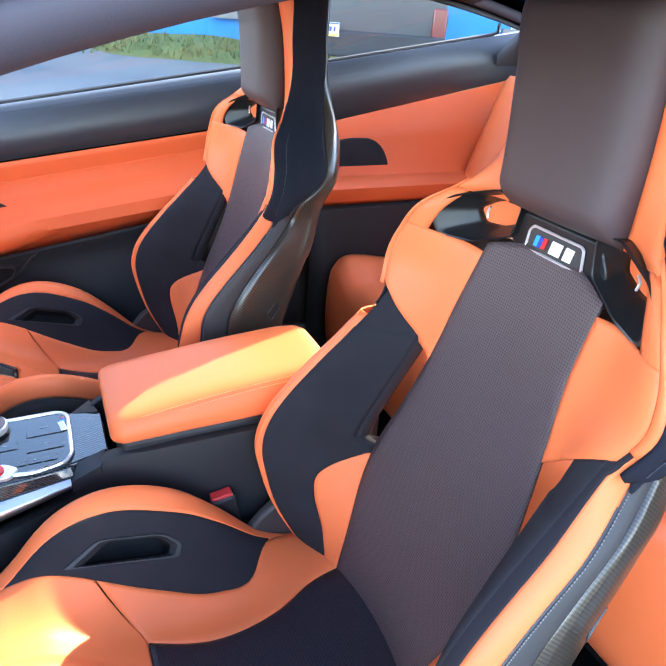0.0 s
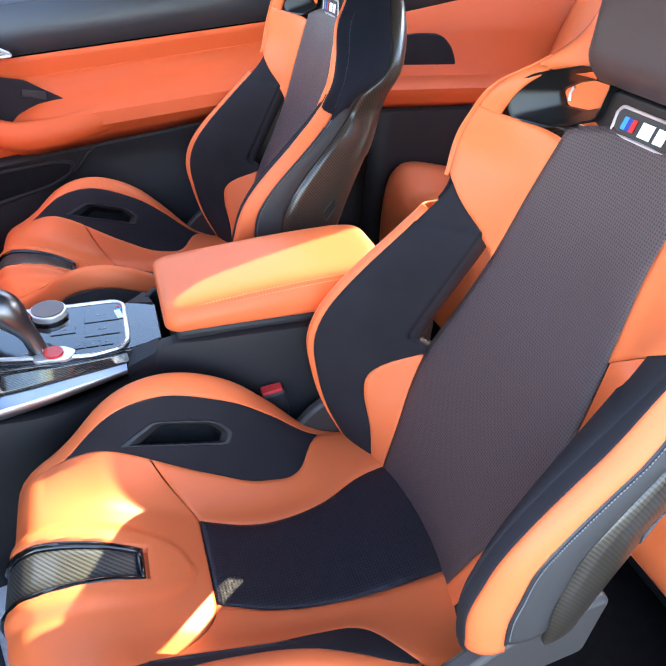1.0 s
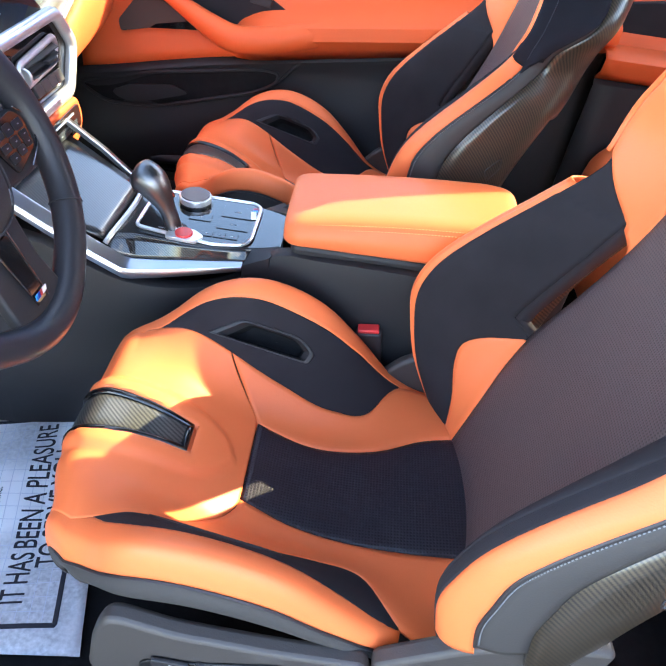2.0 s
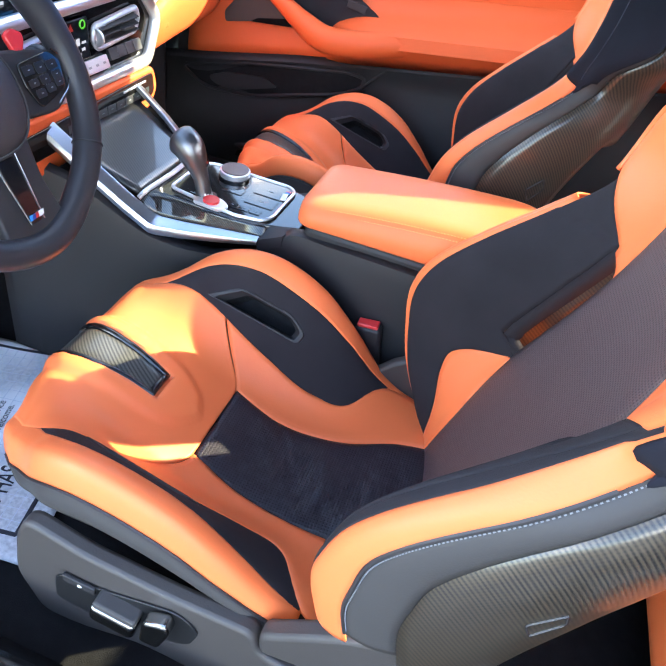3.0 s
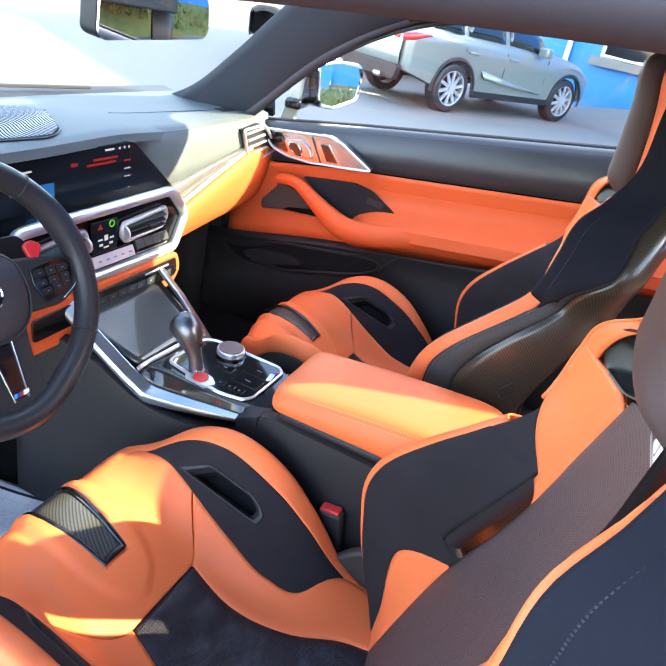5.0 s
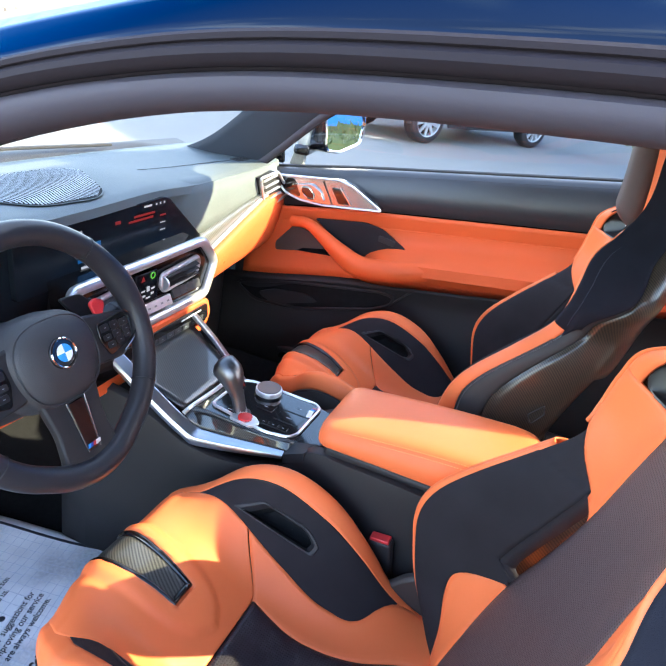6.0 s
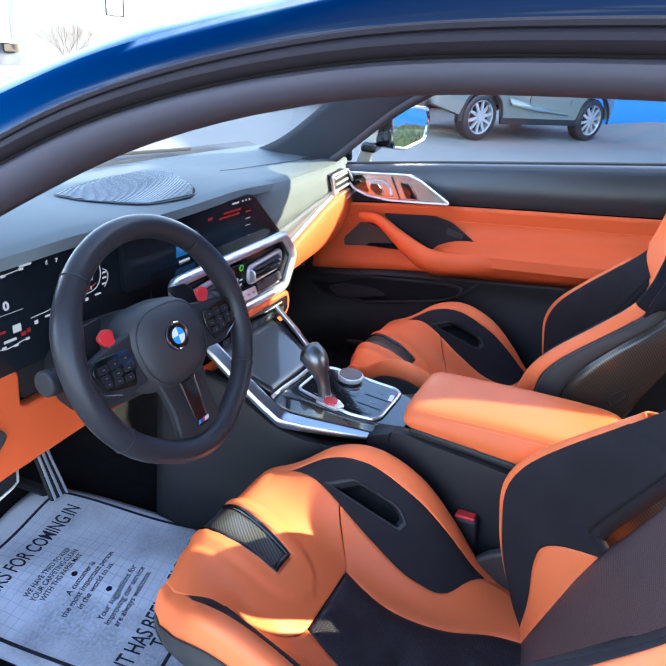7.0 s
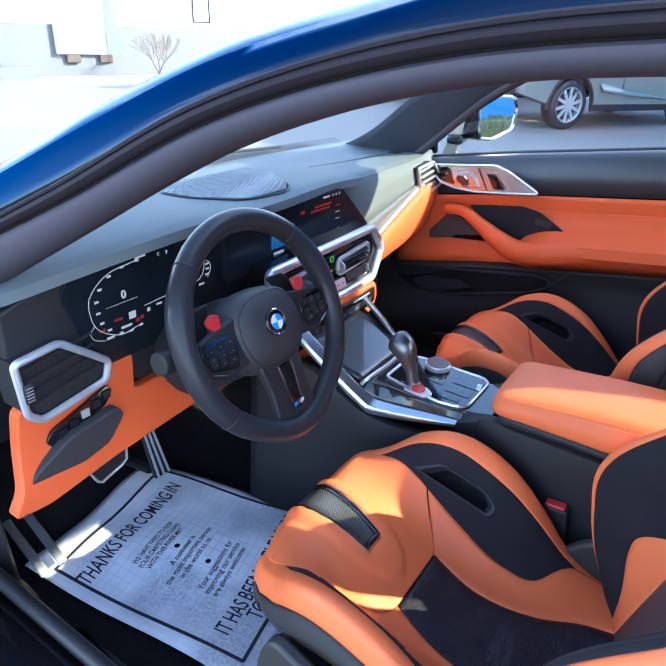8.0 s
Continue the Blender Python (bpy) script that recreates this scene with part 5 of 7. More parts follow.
def centre_display():
    s = thing("centre_display", (-0.82, 0.4, 0.88), "wide dark touch display on the dashboard, switched on", "display")
    X = -0.812
    o = [(0.10, 0.955), (0.20, 0.966), (0.462, 0.969), (0.478, 0.964), (0.592, 0.862), (0.58, 0.856), (0.10, 0.858)]
    part("glass", prism(rounded([Vector((X, y, z)) for y, z in o], 0.006), (-1, 0, -0.05), 0.012), SCREEN, s, "black glass", bevel=0.001)
    F = X + 0.0012
    part("map_glow", box((F, 0.255, 0.905), (0.0006, 0.055, 0.03)), LIT_B, s, "blue station tile")
    for y, z, sy, sz, mt in ((0.40, 0.945, 0.06, 0.004, LIT_R), (0.39, 0.937, 0.07, 0.004, LIT_R), (0.327, 0.943, 0.014, 0.006, LIT_R), (0.455, 0.935, 0.018, 0.003, LIT_R), (0.455, 0.92, 0.016, 0.002, LIT_W), (0.455, 0.905, 0.016, 0.002, LIT_W), (0.46, 0.88, 0.006, 0.006, LIT_W), (0.41, 0.96, 0.022, 0.0035, LIT_W), (0.435, 0.96, 0.004, 0.004, LIT_W), (0.447, 0.96, 0.004, 0.004, LIT_W), (0.459, 0.96, 0.004, 0.004, LIT_W), (0.225, 0.945, 0.03, 0.003, LIT_W), (0.25, 0.88, 0.03, 0.004, LIT_W), (0.255, 0.868, 0.02, 0.003, LIT_W)):
        part("screen_text_bar", box((F, y, z), (0.0006, sy, sz)), mt, s)


centre_display()


def instrument_display():
    s = thing("instrument_display", (-0.82, -0.02, 0.88), "dark digital instrument cluster with white and red scales", "display")
    X = -0.828
    o = [(-0.215, 0.935), (-0.19, 0.967), (0.17, 0.967), (0.19, 0.94), (0.165, 0.80), (-0.17, 0.80)]
    part("glass", prism(rounded([Vector((X, y, z)) for y, z in o], 0.012), (1, 0, 0), 0.004), SCREEN, s, "black glass", bevel=0.001)
    F = X + 0.0048
    arc = [(-0.085, 0.952), (-0.135, 0.945), (-0.168, 0.92), (-0.172, 0.89), (-0.16, 0.862), (-0.125, 0.842), (-0.09, 0.845)]
    part("speed_arc", tube(spl([(F, y, z) for y, z in arc], 40), 0.0007, 5), LIT_W, s, "white speed scale")
    rev = [(0.012, 0.951), (0.034, 0.949), (0.05, 0.938), (0.058, 0.92), (0.059, 0.901), (0.049, 0.884), (0.028, 0.879), (-0.021, 0.877), (-0.075, 0.874)]
    part("rev_arc", tube(spl([(F, y, z) for y, z in rev], 40), 0.0006, 5), LIT_W, s, "white rev scale")
    part("fuel_arc", tube(spl([(F, y, z) for y, z in ((-0.168, 0.872), (-0.176, 0.862), (-0.170, 0.850), (-0.152, 0.842))], 14), 0.0006, 5), LIT_W, s)
    part("heat_arc", tube(spl([(F, y, z) for y, z in ((0.064, 0.912), (0.073, 0.905), (0.074, 0.893), (0.066, 0.880))], 14), 0.0006, 5), LIT_W, s)
    part("needle", tube([(F, 0.028, 0.883), (F, 0.048, 0.892)], 0.0008, 5), LIT_R, s, "red needle")
    for p in spl([(F, y * 0.9 - 0.01, z) for y, z in arc], 11):
        part("scale_mark", box(p + Vector((0.0003, 0.006, 0)), (0.0008, 0.007, 0.0034)), LIT_W, s)
    lettering("speed_digit", "0", axes((F + 0.0003, -0.111, 0.905), (0, 1, 0), (0, 0, 1)), 0.018, LIT_W, s, bold=0.0006)
    for body, y, z in (("3", 0.040, 0.922), ("2", 0.041, 0.905), ("1", 0.038, 0.889), ("0", 0.024, 0.884), ("6", -0.038, 0.953), ("7", -0.021, 0.952)):
        lettering("scale_digit", body, axes((F + 0.0003, y, z - 0.003), (0, 1, 0), (0, 0, 1)), 0.0085, LIT_W, s, bold=0.0003)
    part("red_zone", tube([(F, -0.038, 0.9625), (F, -0.017, 0.9635), (F, 0.004, 0.9625)], 0.0009, 5), LIT_R, s, "red rev limit band")
    for y, z, sy, sz, mt in ((-0.073, 0.956, 0.02, 0.003, LIT_W), (0.067, 0.905, 0.008, 0.003, LIT_W), (0.067, 0.896, 0.008, 0.003, LIT_W), (0.065, 0.886, 0.008, 0.003, LIT_W), (0.051, 0.872, 0.012, 0.003, LIT_W), (0.028, 0.870, 0.006, 0.005, LIT_W), (-0.099, 0.867, 0.013, 0.012, LIT_W), (-0.09, 0.855, 0.008, 0.006, LIT_R), (-0.081, 0.857, 0.006, 0.006, LIT_R), (-0.125, 0.868, 0.016, 0.004, LIT_R), (-0.155, 0.860, 0.010, 0.004, LIT_R), (-0.112, 0.852, 0.02, 0.004, LIT_W), (-0.143, 0.844, 0.014, 0.004, LIT_W), (-0.067, 0.865, 0.006, 0.006, LIT_W), (-0.045, 0.868, 0.012, 0.003, LIT_W), (-0.115, 0.893, 0.06, 0.0005, LIT_W)):
        part("display_mark", box((F, y, z), (0.0006, sy, sz)), mt, s)


instrument_display()


# ---- passenger door ----
zs = lambda x: 0.943 + 0.158 * (x + 0.835)       # window sill
zo = lambda x: 0.884 + 0.135 * (x + 0.50)        # top of the orange leather
zl = lambda x: 0.641 + 0.166 * (x + 0.742)       # lower edge of the orange leather


def passenger_door():
    d = thing("passenger_door", (-0.3, 1.12, 0.3), "closed car door with orange leather panel and black upper trim", "car door")
    xs = lin(-0.96, 0.29, 44)
    bend = lambda x: -0.045 * smooth01((-0.62 - x) / 0.35)
    part("upper_trim", sheet([[Vector((x, y + bend(x), z)) for y, z in ((1.175, zs(x)), (1.160, zs(x) + 0.003), (1.145, zs(x) - 0.004), (1.133, zs(x) - 0.02), (1.122, (zs(x) + zo(x)) / 2), (1.118, zo(x) + 0.002))] for x in xs]), DOORBLACK, d, "black soft upper door trim", solid=0.006)
    part("trim_seam", tube([(x, 1.1395 + bend(x), zs(x) - 0.0125) for x in lin(-0.62, 0.28, 30)], 0.0012, 5), RUBBER, d)
    part("window_seal", tube([(x, 1.176 + bend(x), zs(x) + 0.004) for x in xs], 0.005, 6), RUBBER, d, "black window seal")
    arm = lambda x: smooth01((x + 0.62) / 0.12)

    def leather_sec(x):
        a = arm(x)
        o, l = zo(x), zl(x)
        ledge = o - 0.112 - 0.02 * (1 - a)
        pts = [(1.114, o), (1.116, o - 0.012), (1.119, o - 0.03), (1.121, o - 0.045), (1.119, o - 0.047), (1.121, o - 0.07), (1.122 - 0.02 * a, ledge + 0.012), (1.118 - 0.055 * a, ledge + 0.001), (1.112 - 0.072 * a, ledge - 0.012), (1.106 - 0.068 * a, ledge - 0.035), (1.102 - 0.045 * a, (ledge + l) / 2 - 0.012), (1.10 - 0.01 * a, l)]
        return [Vector((x, y + bend(x), z)) for y, z in pts]
    part("leather_panel", sheet([leather_sec(x) for x in xs]), ORANGE_TRIM, d, "orange leather door panel with armrest", solid=0.006)
    part("lower_panel", sheet([[Vector((x, y + bend(x), z)) for y, z in ((1.098, zl(x) + 0.002), (1.09, zl(x) - 0.012), (1.098, zl(x) - 0.03), (1.104, zl(x) - 0.07), (1.09, zl(x) - 0.13), (1.082, 0.46), (1.085, 0.30))] for x in lin(-1.08, 0.29, 40)]), PLASTIC, d, "dark plastic lower door panel", solid=0.006)
    bin_o = rounded([(x, 1.088 + bend(x), z) for x, z in ((-0.98, 0.572), (-0.80, 0.612), (-0.52, 0.652), (-0.476, 0.648), (-0.482, 0.622), (-0.53, 0.594), (-0.78, 0.528), (-0.91, 0.528))], 0.03)
    b = part("door_bin_edge", tube(bin_o, 0.0045, 8, True), PLASTIC, d, "dark door bin")
    part("door_bin_inside", prism([p + Vector((0, 0.008, 0)) for p in bin_o], (0, -1, 0), 0.004), CARPET, b)
    part("bin_opening", prism(rounded([(x, 1.072 + bend(x), z) for x, z in ((-0.892, 0.563), (-0.842, 0.584), (-0.739, 0.590), (-0.70, 0.571), (-0.80, 0.545), (-0.867, 0.544))], 0.015), (0, 1, 0), 0.006), PLASTIC, b)
    part("panel_crease", tube(spl([(-0.482, 1.087, 0.622), (-0.455, 1.086, 0.652), (-0.43, 1.087, 0.676), (-0.40, 1.0885, 0.686), (-0.2, 1.0885, 0.716), (0.1, 1.089, 0.764)], 40), 0.0035, 6), PLASTIC, d)
    # dark pull recess behind the grab strut
    rec = rounded([(x, 1.103 + 0.5 * bend(x), z) for x, z in ((-0.756, 0.818), (-0.60, 0.84), (-0.548, 0.833), (-0.50, 0.807), (-0.432, 0.772), (-0.50, 0.762), (-0.555, 0.735), (-0.60, 0.733), (-0.67, 0.762))], 0.01)
    r = part("pull_recess", prism(rec, (0, -1, 0), 0.006), ALCANTARA, d, "dark suede pull recess")
    part("lock_key", box((-0.53, 1.0955, 0.803), (0.05, 0.004, 0.018), (0, 8, 0)), PLASTIC, r, bevel=0.002)
    strut = spl([(-0.815, 1.062, 0.802), (-0.76, 1.058, 0.806), (-0.70, 1.052, 0.778), (-0.64, 1.045, 0.748), (-0.58, 1.040, 0.728), (-0.50, 1.043, 0.735), (-0.42, 1.056, 0.752), (-0.33, 1.078, 0.772), (-0.22, 1.10, 0.785)], 36)
    part("grab_strut", tube(strut, [0.015 + 0.014 * smooth01((i - 4) / 14) for i in range(36)], 14, flat=1.1), ORANGE_TRIM, d, "orange leather grab strut")
    spk = rounded([(x, 1.072 + 0.2 * bend(x), z) for x, z in ((-0.81, 0.79), (-0.865, 0.725), (-0.862, 0.70), (-0.79, 0.716), (-0.655, 0.728), (-0.725, 0.772))], 0.008)
    s = part("door_speaker", prism(spk, (0, 1, 0), 0.03), simple("speaker_mesh", (0.05, 0.035, 0.03), 0.7, grain=1600, gstr=0.8), d, "dark metal speaker grille")
    part("speaker_trim", prism([(x, 1.070, z) for x, z in ((-0.792, 0.7155), (-0.655, 0.729), (-0.70, 0.742), (-0.775, 0.727))], (0, -1, 0), 0.003), GLOSS, s)
    # silver handle trim
    ho = rounded([(x, 1.075 + 0.5 * bend(x), z) for x, z in ((-0.89, 0.924), (-0.69, 0.946), (-0.648, 0.936), (-0.553, 0.888), (-0.627, 0.878), (-0.73, 0.866), (-0.80, 0.868), (-0.845, 0.88))], 0.01)
    h = part("handle_trim", prism(ho, (0, 1, 0), 0.03), ALLOY, d, "satin silver handle panel", bevel=0.002)
    part("handle_trim_edge", tube([p + Vector((0, -0.001, 0)) for p in ho], 0.0032, 8, True), SILVER, h, "silver trim edge")
    F = lambda pts, y: [Vector((x, y + 0.5 * bend(x), z)) for x, z in pts]
    part("black_end", prism(rounded(F(((-0.878, 0.918), (-0.825, 0.925), (-0.80, 0.90), (-0.80, 0.876), (-0.842, 0.885)), 1.073), 0.005), (0, 1, 0), 0.01), GLOSS, h, "gloss black end", bevel=0.001)
    lp = rounded(F(((-0.812, 0.913), (-0.765, 0.921), (-0.735, 0.905), (-0.722, 0.878), (-0.775, 0.876), (-0.80, 0.888)), 1.066), 0.008)
    part("door_handle", prism(lp, (0, 1, 0), 0.012), ALLOY, h, "silver door handle", bevel=0.002)
    hh = rounded(F(((-0.797, 0.907), (-0.772, 0.911), (-0.756, 0.896), (-0.752, 0.880), (-0.775, 0.881), (-0.79, 0.892)), 1.0635), 0.008)
    part("handle_recess", prism(hh, (0, 1, 0), 0.004), GLOSS, h, "black opening in the handle")
    part("recess_rim", tube(hh, 0.002, 6, True), CHROME, h)
    part("panel_gap", tube(F(((-0.735, 0.934), (-0.718, 0.905), (-0.700, 0.874)), 1.0715), 0.0016, 5), RUBBER, h)
    part("lock_switch", prism(rounded(F(((-0.708, 0.922), (-0.682, 0.922), (-0.650, 0.884), (-0.682, 0.881)), 1.070), 0.004), (0, 1, 0), 0.004), GLOSS, h, "gloss black lock switch", bevel=0.001)
    part("switch_edge", tube(F(((-0.682, 0.926), (-0.645, 0.884)), 1.0695), 0.002, 6), CHROME, h)
    part("window_glass", sheet([[Vector((x, 1.176 + bend(x) - 0.16 * k - 0.02 * k * (1 - k), zs(x) + 0.006 + k * (roof_in(x) - zs(x)))) for k in lin(0, 1, 5)] for x in lin(-0.86, 0.30, 16)]), GLASS, d, "clear side window").visible_shadow = False
    part("quarter_trim", prism([(-0.985, 1.135, 0.94), (-0.91, 1.15, 0.94), (-0.916, 1.14, 1.02)], (0, 1, 0.3), 0.015), GLOSS, d, "black window corner trim", bevel=0.002)
    part("outer_skin", sheet([[Vector((x, y, z)) for y, z in ((1.19, zs(x) - 0.005), (1.27, zs(x) - 0.06), (1.30, 0.72), (1.29, 0.5), (1.25, 0.34))] for x in lin(-1.0, 0.29, 20)]), BLUEPAINT, d, "blue painted outer skin", solid=0.01)
    part("door_end", box((-0.98, 1.15, 0.6), (0.04, 0.16, 0.6)), PLASTIC, d)
    return d


def roof_in(x):
    """The lower edge of the roof rail above the side windows."""
    return fn((-1.15, 0.87), (-0.9, 1.0), (-0.8, 1.085), (-0.67, 1.175), (-0.5, 1.26), (-0.3, 1.305), (0.0, 1.325), (0.3, 1.32), (0.6, 1.275), (0.78, 1.248), (1.0, 1.19))(x)


passenger_door()


def wing_mirror():
    m = thing("wing_mirror", (-0.86, 1.2, 0.95), "black wing mirror outside the side window", "mirror")
    o = rounded([Vector(p) for p in ((-0.819, 1.205, 1.098), (-0.796, 1.278, 1.110), (-0.766, 1.372, 1.104), (-0.760, 1.385, 1.065), (-0.761, 1.368, 1.008), (-0.787, 1.280, 0.984), (-0.808, 1.215, 0.992))], 0.016)
    n = Vector((-0.95, 0.30, -0.105)).normalized()
    cen = sum(o, Vector()) / len(o)
    rings = [[p + n * -0.006 for p in o], [cen + (p - cen) * 1.08 for p in o], [cen + (p - cen) * 1.08 + n * 0.05 for p in o], [cen + (p - cen) * 0.8 + n * 0.11 for p in o], [cen + (p - cen) * 0.1 + n * 0.13 for p in o]]
    part("mirror_housing", sheet(rings, loop=True), GLOSS, m, "gloss black mirror housing", solid=0.002)
    part("mirror_glass", prism([cen + (p - cen) * 0.985 + n * -0.0045 for p in o], n, 0.004), MIRROR, m, "mirror glass", smooth=False)
    part("mirror_rim", tube([p + n * -0.007 for p in o], 0.004, 6, True), CHROME, m)
    part("mirror_arm", box((-0.875, 1.225, 0.985), (0.05, 0.11, 0.03), (0, 0, 10)), GLOSS, m, bevel=0.01)
    # strip of corner trim; the sun on it is put into the beige
    part("sunlit_strip", prism([(-0.908, 1.185, 0.935), (-0.862, 1.185, 0.935), (-0.846, 1.185, 1.075), (-0.868, 1.185, 1.068)], (0, 1, 0), 0.02), simple("sunlit_trim_plastic", (0.42, 0.40, 0.33), 0.4), m, "window trim strip with sunlight in its pale colour", bevel=0.004)


wing_mirror()


def rear_view_mirror():
    m = thing("rear_view_mirror", (-0.60, 0.37, 1.2), "dark interior mirror hanging from the windscreen", "mirror")
    o = rounded([(-0.60 + 0.12 * (0.3 - y), y, z) for y, z in ((0.15, 1.185), (0.16, 1.178), (0.39, 1.18), (0.405, 1.19), (0.40, 1.235), (0.155, 1.232))], 0.012)
    part("housing", prism(o, (-1, 0, 0.1), 0.03), PLASTIC, m, "black mirror housing", bevel=0.004)
    part("mirror_glass", prism([p + Vector((0.002, 0, 0)) for p in o], (-1, 0, 0), 0.003), MIRROR, m, "mirror glass", smooth=False)
    part("stem", tube([(-0.63, 0.31, 1.21), (-0.66, 0.34, 1.235), (-0.68, 0.36, 1.262)], 0.01, 8), PLASTIC, m)


rear_view_mirror()


# ---- rear seats and side panels ----
def rear_side(sg):
    """sg = 1: passenger side."""
    Y = lambda y: y if sg > 0 else 2 * CY - y
    d = thing("rear_side_panel", (0.6, Y(1.1), 0.4), "orange leather rear side panel with black inset", "side panel", "rear side panels")
    zq = lambda x: 1.112 + 0.165 * (x - 0.31)
    xs = lin(0.27, 1.02, 24)
    part("upper_trim", sheet([[Vector((x, Y(y), z)) for y, z in ((1.165, zq(x)), (1.150, zq(x) - 0.002), (1.135, zq(x) - 0.03), (1.12, 0.965 + 0.2 * max(0, x - 0.31)))] for x in xs]), DOORBLACK, d, "black upper side trim", solid=0.006)
    part("leather_panel", sheet([[Vector((x, Y(y), z)) for y, z in ((1.117, 0.965 + 0.2 * max(0, x - 0.31)), (1.105, 0.93), (1.09, 0.852), (1.075, 0.828), (1.03, 0.822), (1.015, 0.812), (1.02, 0.785), (1.045, 0.765))] for x in xs]), ORANGE_TRIM, d, "orange leather rear side panel", solid=0.006)
    part("suede_inset", prism(rounded([(x, Y(1.085), z) for x, z in ((0.27, 0.912), (0.40, 0.932), (0.47, 0.93), (0.505, 0.90), (0.53, 0.845), (0.27, 0.826))], 0.025), (0, sg, 0), 0.03), ALCANTARA, d, "black suede inset", bevel=0.003)
    part("lower_panel", sheet([[Vector((x, Y(y), z)) for y, z in ((1.05, 0.766), (1.035, 0.75), (1.04, 0.6), (1.05, 0.3))] for x in lin(0.27, 0.8, 10)]), PLASTIC, d, "black lower side panel", solid=0.006)
    part("quarter_glass", sheet([[Vector((x, Y(1.165 - 0.15 * k), zq(x) + 0.003 + k * max(0.004, roof_in(x) - zq(x)))) for k in lin(0, 1, 3)] for x in lin(0.31, 0.87, 10)]), GLASS, d, "clear quarter window").visible_shadow = False
    part("glass_edge", tube([(x, Y(1.163), zq(x) + 0.002) for x in lin(0.29, 0.87, 12)] + [(0.885, Y(1.15), 1.215), (0.86, Y(1.12), 1.235)], 0.005, 6), RUBBER, d)
    return d


rear_side(1)
rear_side(-1)


def rear_seat(cy, label):
    s = thing("rear_bucket_seat", (0.75, cy, 0.3), label, "car seat", "rear seats")
    rows = []
    for p in spl([(0.345, 0, 0.325), (0.326, 0, 0.345), (0.317, 0, 0.42), (0.318, 0, 0.50), (0.334, 0, 0.555), (0.38, 0, 0.582), (0.50, 0, 0.562), (0.68, 0, 0.52), (0.78, 0, 0.50), (0.86, 0, 0.51)], 44):
        k = smooth01((p.z - 0.42) / 0.12)
        row = []
        for v in lin(-1, 1, 41):
            e = max(0.0, (abs(v) - 0.82) / 0.18)
            fall = 1 - math.sqrt(max(0.0, 1 - e * e))
            row.append(Vector((p.x + 0.05 * fall, cy + 0.29 * v, p.z + k * (0.045 * smooth01((abs(v) - 0.42) / 0.35) - 0.09 * fall))))
        rows.append(row)
    part("cushion", sheet(rows), ORANGE, s, "orange leather rear cushion", solid=0.02)
    part("cushion_base", box((0.60, cy, 0.33), (0.44, 0.54, 0.22)), CARPET, s, "black carpeted seat base", bevel=0.02)
    part("cushion_centre", sheet([[Vector((x, cy + 0.12 * v, z + 0.006)) for v in lin(-1, 1, 9)] for x, z in ((0.52, 0.559), (0.58, 0.549), (0.68, 0.522), (0.78, 0.503))]), PERF, s, "black perforated centre", solid=0.004)
    rows = []
    for z in lin(0.47, 1.10, 18):
        x0 = 0.76 + 0.30 * (z - 0.47)
        rows.append([Vector((x0 - 0.085 * smooth01((abs(v) - 0.4) / 0.45) * (1 - 0.4 * (z - 0.47)), cy + 0.29 * v, z - 0.03 * (abs(v) > 0.95))) for v in lin(-1, 1, 25)])
    part("backrest", sheet(rows), ORANGE, s, "orange leather rear backrest", solid=0.03)
    part("backrest_centre", sheet([[Vector((0.755 + 0.30 * (z - 0.47), cy + 0.11 * v, z)) for v in lin(-1, 1, 9)] for z in lin(0.52, 1.05, 10)]), ALCANTARA, s, "black suede backrest centre", solid=0.004)
    rows = [[Vector((0.93 + 0.04 * math.cos(a) + 0.2 * (z - 1.1), cy + 0.10 * v, z)) for z, a in ((1.06, 3.1), (1.10, 3.0), (1.16, 2.9), (1.18, 1.6), (1.14, 0.2))] for v in lin(-1, 1, 9)]
    part("headrest", sheet(rows), ALCANTARA, s, "black headrest", solid=0.02)
    return s


rear_seat(0.76, "orange leather rear seat behind the passenger seat")
rear_seat(-0.02, "orange leather rear seat behind the driver's seat")
belt_buckle((0.40, 0.12, 0.36), "black and silver belt buckle hanging at the rear cushion")


# ---- car body ----
RAIL = ((-1.20, -0.395, 0.86), (-1.05, -0.355, 0.935), (-0.90, -0.318, 1.015), (-0.70, -0.275, 1.116), (-0.50, -0.245, 1.219), (-0.30, -0.235, 1.280), (-0.10, -0.235, 1.305), (0.15, -0.24, 1.314), (0.45, -0.26, 1.304), (0.75, -0.285, 1.265), (1.05, -0.32, 1.20), (1.4, -0.35, 1.10))
RAIL_FAR = ((-1.20, 1.13, 0.80), (-1.05, 1.10, 0.875), (-0.90, 1.055, 0.985), (-0.70, 1.01, 1.15), (-0.50, 0.985, 1.262), (-0.30, 0.975, 1.312), (-0.10, 0.975, 1.33), (0.15, 0.98, 1.335), (0.45, 1.0, 1.318), (0.75, 1.025, 1.275), (1.05, 1.06, 1.205), (1.4, 1.09, 1.10))


